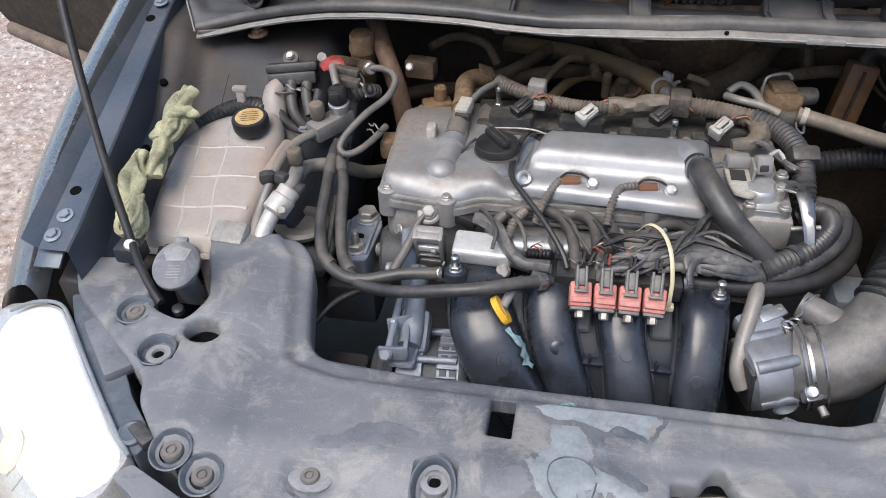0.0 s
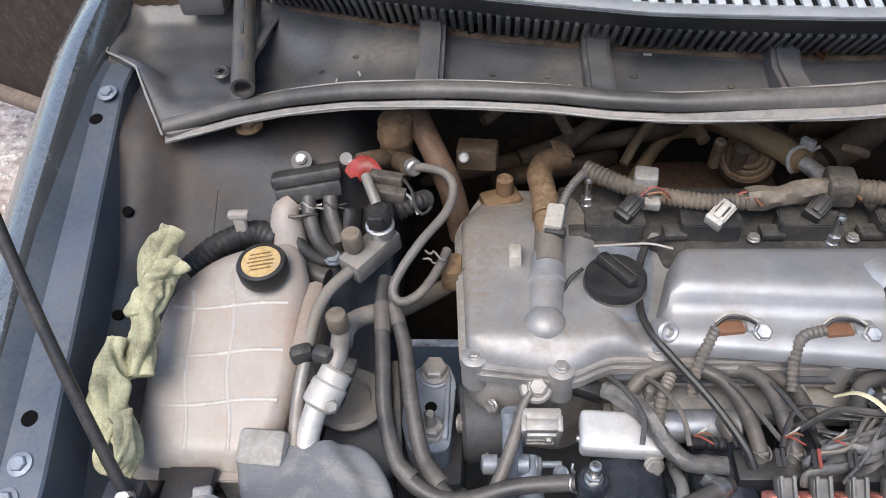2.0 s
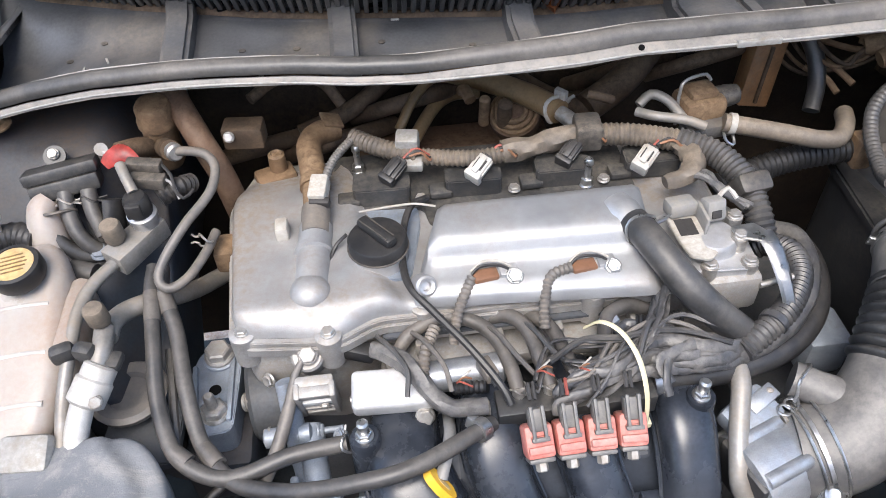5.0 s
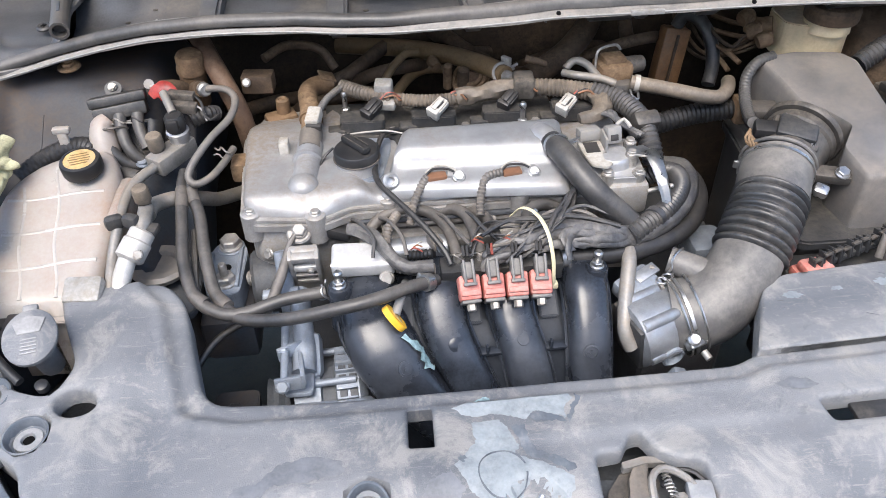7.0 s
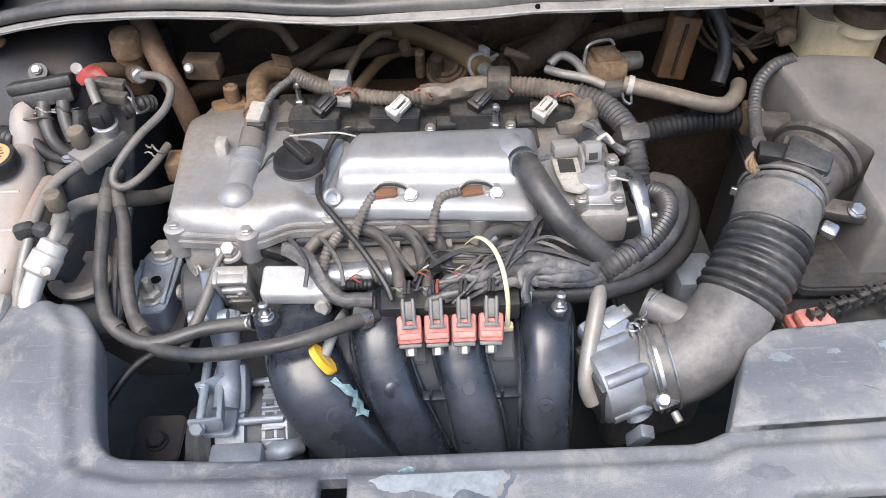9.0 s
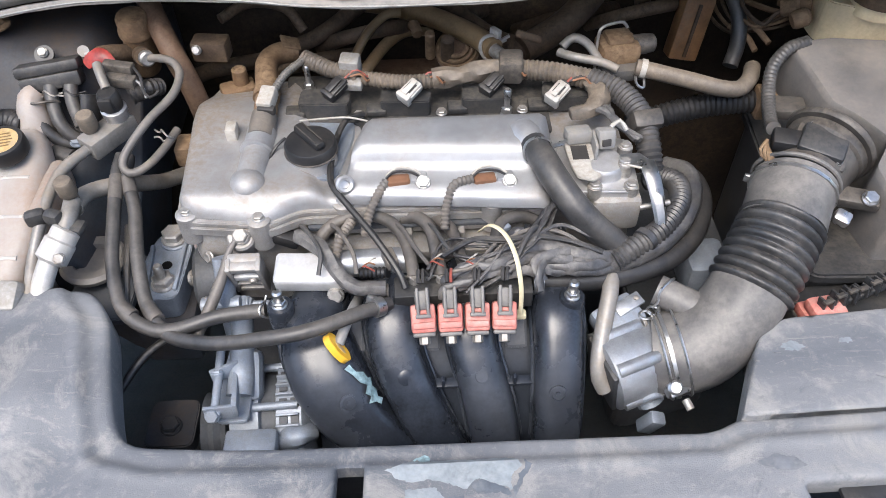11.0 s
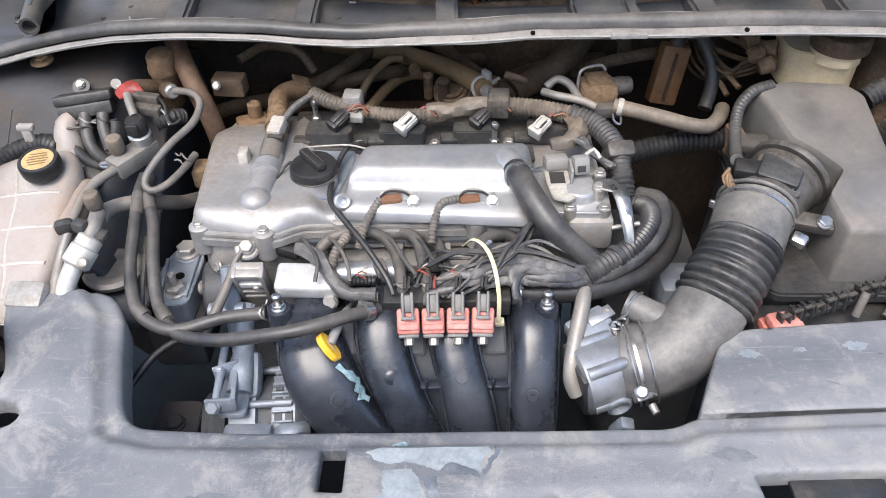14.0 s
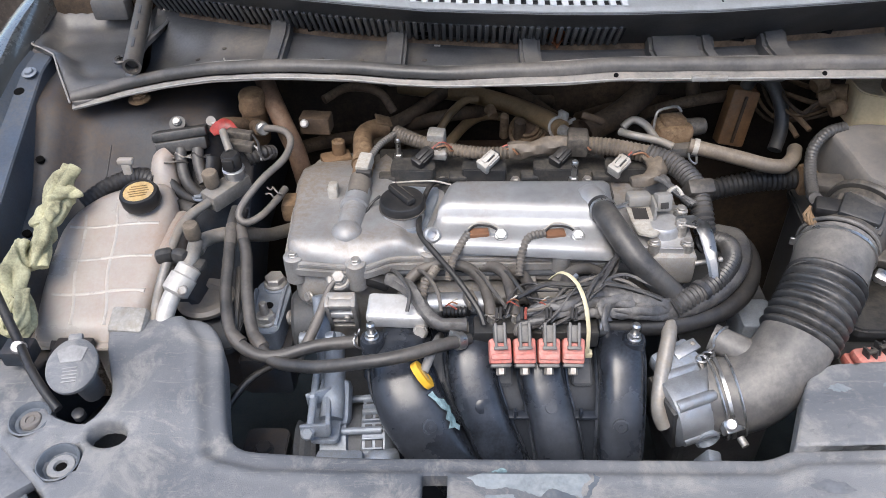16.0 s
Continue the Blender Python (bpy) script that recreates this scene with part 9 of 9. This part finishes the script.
for nm, pts, r, mat in (("heater_pipe", [(0.150, 0.955, 0.850), (0.200, 0.985, 0.862), (0.245, 1.030, 0.880), (0.275, 1.085, 0.90)], 0.017, "tan_dark"), ("heater_pipe", [(0.160, 0.960, 0.846), (0.118, 0.985, 0.846), (0.075, 1.03, 0.856), (0.03, 1.09, 0.87)], 0.014, "tan_dark"),
                        ("dark_pipe", [(-0.16, 0.99, 0.83), (-0.10, 1.01, 0.842), (-0.04, 1.06, 0.86)], 0.010, "tan_dark"), ("dark_pipe", [(-0.20, 0.96, 0.90), (-0.17, 0.985, 0.905), (-0.13, 0.99, 0.895), (-0.11, 0.98, 0.87)], 0.006, "tan_dark"),
                        ("dark_pipe", [(0.31, 1.03, 0.86), (0.305, 1.05, 0.90), (0.32, 1.085, 0.93)], 0.010, "tan_dark")):
    solo(nm, tube(pts, r, 0.006, 12), mat, "dusty brown hose at the firewall", "hose", "firewall hoses")
for nm, pts, r, mat in (("bracket_rod", [(-0.052, 0.962, 0.842), (-0.034, 0.985, 0.862), (-0.012, 1.006, 0.872), (0.006, 1.008, 0.872)], 0.0055, "tan_gloss"), ("bracket_rod", [(0.020, 0.985, 0.868), (0.022, 0.975, 0.876), (0.026, 0.960, 0.872)], 0.0065, "tan"),
                        ("bracket_rod", [(0.135, 0.905, 0.905), (0.150, 0.900, 0.902), (0.160, 0.905, 0.895)], 0.0045, "tan_dark")):
    solo(nm, tube(pts, r, 0.005, 10), mat, "dusty bent metal rod behind the engine", "metal rod", "rods behind the engine")
pump = thing("vacuum_pump", "rusty round mechanical part behind the coils", "vacuum pump", (0.075, 0.96, 0.82))
part("disc", lathe([(0.020, -0.01), (0.028, -0.008), (0.028, 0.010), (0.020, 0.014), (0.008, 0.016)], 26, frame_to((0.075, 0.962, 0.845), (-0.2, -0.5, 0.8))), "rust", pump)
for k in range(3):
    part("coil_ring", turned(tube([((0.024 - 0.005 * k) * math.cos(a), (0.024 - 0.005 * k) * math.sin(a), 0.012 + 0.004 * k) for a in np.linspace(0, 6.28, 24)], 0.003, 0.005, 8), frame_to((0.075, 0.962, 0.845), (-0.2, -0.5, 0.8))), "tan", pump)
part("post", lathe([(0.006, -0.02), (0.006, 0.016), (0.004, 0.018)], 12, frame_to((0.040, 0.955, 0.862), (0, -0.2, 1))), "tan", pump)
part("post", lathe([(0.008, -0.02), (0.008, 0.014), (0.005, 0.016)], 12, frame_to((0.060, 0.945, 0.862), (0, -0.2, 1))), "tan_dark", pump)

vs = thing("purge_valve", "dust-caked purge valve with wire bail and hose", "solenoid valve", (0.25, 0.89, 0.86))
part("body", box((0.246, 0.892, 0.886), (0.046, 0.038, 0.030), 0.007, (0, 0, 8)), "tan", vs)
part("cap", box((0.246, 0.895, 0.902), (0.030, 0.026, 0.010), 0.004, (0, 0, 8)), "tan", vs)
part("connector", lathe([(0.011, 0), (0.0115, 0.016), (0.010, 0.026), (0.007, 0.028)], 16, frame_to((0.262, 0.897, 0.890), (1, 0.15, 0.0))), "dirty", vs)
part("base", box((0.250, 0.872, 0.874), (0.052, 0.024, 0.016), 0.005, (0, 0, 6)), "rubber_grey", vs)
part("bail", tube([(0.222, 0.884, 0.872), (0.222, 0.888, 0.910), (0.228, 0.892, 0.918), (0.248, 0.896, 0.920), (0.254, 0.894, 0.914)], 0.0018, 0.004, 8), "steel", vs, "bent wire bail")
part("bracket", tube([(0.262, 0.862, 0.878), (0.262, 0.850, 0.872), (0.270, 0.848, 0.868), (0.272, 0.860, 0.874)], 0.0016, 0.003, 6), "chrome", vs)
part("tube", tube([(0.180, 0.885, 0.892), (0.195, 0.872, 0.894), (0.222, 0.864, 0.892), (0.240, 0.855, 0.888)], 0.0050, 0.005, 10), "pipe", vs, "small grey hose")
part("tube", tube([(0.185, 0.895, 0.892), (0.198, 0.900, 0.900), (0.212, 0.890, 0.898), (0.222, 0.870, 0.890)], 0.0050, 0.005, 10), "pipe", vs, "small grey hose")
gh = thing("purge_hose", "grey rubber hose hooking towards the air box", "hose", (0.33, 0.85, 0.86))
part("hose", tube([(0.262, 0.864, 0.884), (0.290, 0.856, 0.880), (0.322, 0.848, 0.875), (0.352, 0.840, 0.870), (0.374, 0.842, 0.867), (0.392, 0.862, 0.866), (0.402, 0.884, 0.864)], 0.0092, 0.005, 14), "loom_brown", gh)
part("band", lathe([(0.0095, -0.003), (0.0105, -0.003), (0.0105, 0.003), (0.0095, 0.003)], 18, frame_to((0.270, 0.862, 0.883), (0.95, -0.25, -0.1))), "white", gh, "pale clip")
solo("black_duct", corrugated([(0.262, 0.846, 0.815), (0.300, 0.852, 0.826), (0.347, 0.857, 0.834), (0.402, 0.856, 0.840)], 0.0140, 0.0060, 0.0020, 16), "rubber_dark", "black ribbed conduit beside the engine", "conduit")
solo("conduit_end", box((0.410, 0.850, 0.842), (0.020, 0.026, 0.034), 0.004), "tan", "dusty plastic clip at the conduit end", "clip")
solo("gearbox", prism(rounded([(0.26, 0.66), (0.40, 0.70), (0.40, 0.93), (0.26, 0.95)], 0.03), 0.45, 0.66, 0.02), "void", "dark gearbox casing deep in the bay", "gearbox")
solo("low_block", box((0.325, 0.70, 0.735), (0.045, 0.05, 0.05), 0.008), "alu_blue", "dull blue-grey plug housing deep in the bay", "plug housing")
solo("air_box_cable", corrugated([(0.452, 0.880, 0.898), (0.430, 0.872, 0.896), (0.412, 0.858, 0.886), (0.403, 0.838, 0.874), (0.396, 0.810, 0.866), (0.389, 0.782, 0.866), (0.382, 0.762, 0.876)], 0.0075, 0.0050, 0.0008, 12), "rubber", "dusty ribbed cable down the air box", "cable")

tan = thing("relay_box", "tan dust-caked rectangular module near the firewall", "relay", (0.36, 1.0, 0.78))
part("body", box((0.362, 0.995, 0.850), (0.038, 0.026, 0.080), 0.004, (-12, 10, 0)), "relay_tan", tan)
part("groove", box((0.362, 0.980, 0.852), (0.004, 0.004, 0.066), 0.001, (-12, 10, 0)), "tan_dark", tan)
part("cable", tube([(0.368, 1.002, 0.890), (0.378, 1.000, 0.908), (0.396, 0.990, 0.902), (0.408, 0.970, 0.880), (0.408, 0.950, 0.855), (0.398, 0.930, 0.835)], 0.0092, 0.005, 12), "rubber", tan, "thick dusty cable")
for k, pts in enumerate(([(0.402, 1.000, 0.890), (0.425, 0.985, 0.886), (0.448, 0.960, 0.888), (0.475, 0.955, 0.890)], [(0.405, 0.985, 0.880), (0.425, 0.955, 0.872), (0.436, 0.930, 0.865)], [(0.40, 0.97, 0.865), (0.418, 0.955, 0.860), (0.425, 0.935, 0.852)],
                         [(0.43, 1.03, 0.89), (0.455, 1.00, 0.89), (0.49, 0.985, 0.892)])):
    solo("brake_line", tube(pts, 0.0036, 0.005, 8), "tan", "thin dusty metal brake line", "brake line", "brake lines")

for k in range(5):
    q = random.Random(70 + k)
    z0 = 0.850 + 0.010 * k
    solo("brake_line", tube([(0.395, 1.085 - 0.01 * k, z0 + 0.03), (0.385 + 0.006 * k, 1.045, z0 + 0.022), (0.392 + 0.004 * k, 1.008 - 0.01 * k, z0 + 0.004), (0.412 + 0.003 * k, 0.985 - 0.012 * k, z0 - 0.004), (0.436, 0.972 - 0.008 * k, z0 + 0.006), (0.455, 0.962 - 0.004 * k, z0 + 0.016), (0.480, 0.968, z0 + 0.020)], 0.0024, 0.005, 8), "tan" if k % 2 else "tan_dark", "thin dusty metal brake line", "brake line", "brake lines")
for k in range(7):
    q = random.Random(90 + k)
    x = -0.21 + 0.085 * k
    y, z = q.uniform(0.965, 1.04), q.uniform(0.80, 0.865)
    solo("firewall_hose", tube([(x - 0.06, y + 0.03, z - 0.02), (x - 0.02, y, z + 0.012), (x + 0.03, y + 0.01, z + 0.016), (x + 0.07, y + 0.05, z - 0.004)], q.uniform(0.006, 0.012), 0.006, 10), "tan_dark", "dim brown hose in front of the firewall", "hose", "firewall hoses")

# brake fluid tank and fittings
br = thing("brake_fluid_tank", "yellowed brake fluid tank with black cap", "brake fluid tank", (0.51, 0.92, 0.86))
part("body", prism(rounded([(0.478, 0.915), (0.530, 0.890), (0.558, 0.895), (0.566, 0.930), (0.53, 0.975), (0.478, 0.97)], 0.014, 4), 0.875, 0.926, 0.010, 3), "brake_tank", br)
part("tower", lathe([(0.030, 0.92), (0.029, 0.936), (0.026, 0.940)], 28, Matrix.Translation((0.532, 0.912, -0.003))), "brake_tank", br)
part("cap", lathe([(0.033, 0.939), (0.034, 0.942), (0.034, 0.954), (0.030, 0.958), (0.010, 0.960)], 32, Matrix.Translation((0.532, 0.908, -0.006))), "tan_dark", br, "dark dusty cap")
part("plate", box((0.522, 0.872, 0.975), (0.052, 0.034, 0.003), 0.001, (-25, 0, 4)), "sheet_metal", br, "bent metal plate above the cap")
part("neck", tube([(0.478, 0.945, 0.91), (0.462, 0.955, 0.905), (0.452, 0.965, 0.905)], 0.012, n=14), "tan", br)
for k, c in enumerate(((0.452, 0.942, 0.905), (0.460, 0.925, 0.900), (0.445, 0.958, 0.918))):
    part("fitting", lathe([(0.009, -0.01), (0.011, -0.006), (0.011, 0.006), (0.007, 0.01)], 10, frame_to(c, (0.8, -0.3 + 0.3 * k, 0.3))), "tan", br)

# fuse box and conduits at the far side of the air box
fu = thing("fuse_box", "grey-black plastic fuse box with ribbed edge", "fuse box", (0.63, 0.76, 0.70))
part("body", box((0.642, 0.740, 0.800), (0.100, 0.25, 0.12), 0.008, (0, 0, 6)), "black", fu)
part("lid", box((0.642, 0.740, 0.866), (0.094, 0.24, 0.016), 0.006, (-3, 0, 6)), "dirty", fu)
part("ridge", box((0.606, 0.735, 0.872), (0.014, 0.22, 0.014), 0.003, (-3, 0, 8)), "black", fu)
for k in range(10):
    part("tooth", box((0.602 - 0.0022 * k, 0.815 - 0.021 * k, 0.873), (0.016, 0.008, 0.016), 0.0015, (-3, 0, 8)), "black", fu)
part("bracket", turned(prism(rounded([(-0.040, -0.026), (-0.010, -0.020), (0.004, -0.008), (0.016, 0.004), (0.016, 0.016), (0.004, 0.020), (-0.010, 0.010), (-0.024, -0.006), (-0.042, -0.014)], 0.004, 3), 0, 0.006, 0.0018), pose(0.606, 0.826, 0.892, 14, -14, 10)), "dirty", fu, "curved grey metal bracket")
for k in range(4):
    part("rib", box((0.622 + 0.012 * k, 0.74, 0.8755), (0.003, 0.20, 0.004), 0.001, (-3, 0, 6)), "black", fu)
part("bolt", hexbolt((0.612, 0.838, 0.898), 0.008, (0, -0.3, 1)), "steel", fu)
part("conduit", corrugated([(0.560, 0.862, 0.888), (0.580, 0.868, 0.900), (0.610, 0.875, 0.912), (0.636, 0.868, 0.918), (0.652, 0.850, 0.905)], 0.0140, 0.0056, 0.0018, 14), "rubber", fu, "ribbed dusty conduit")
part("band", clamp_ring((0.648, 0.856, 0.909), (0.5, -0.7, -0.5), 0.0145, 0.009), "sheet_metal", fu)
solo("battery_terminal", join(box((0.404, 0.597, 0.790), (0.034, 0.026, 0.014), 0.005, (0, 0, 8)), box((0.404, 0.599, 0.778), (0.040, 0.032, 0.014), 0.004, (0, 0, 8))), "red", "faded red plastic terminal cover by the battery", "terminal cover")
solo("battery", box((0.50, 0.590, 0.700), (0.24, 0.10, 0.15), 0.006), "black", "dark battery case below the side cover", "battery")
solo("small_tube", tube([(0.480, 0.606, 0.790), (0.484, 0.612, 0.806), (0.487, 0.616, 0.814)], 0.0045, n=10), "rubber_grey", "short grey tube end by the side cover", "tube")
solo("battery_cable", tube([(0.515, 0.606, 0.785), (0.535, 0.622, 0.802), (0.565, 0.632, 0.806), (0.61, 0.630, 0.796)], 0.0075, n=12), "rubber_grey", "grey battery cable over the cover's edge", "cable")
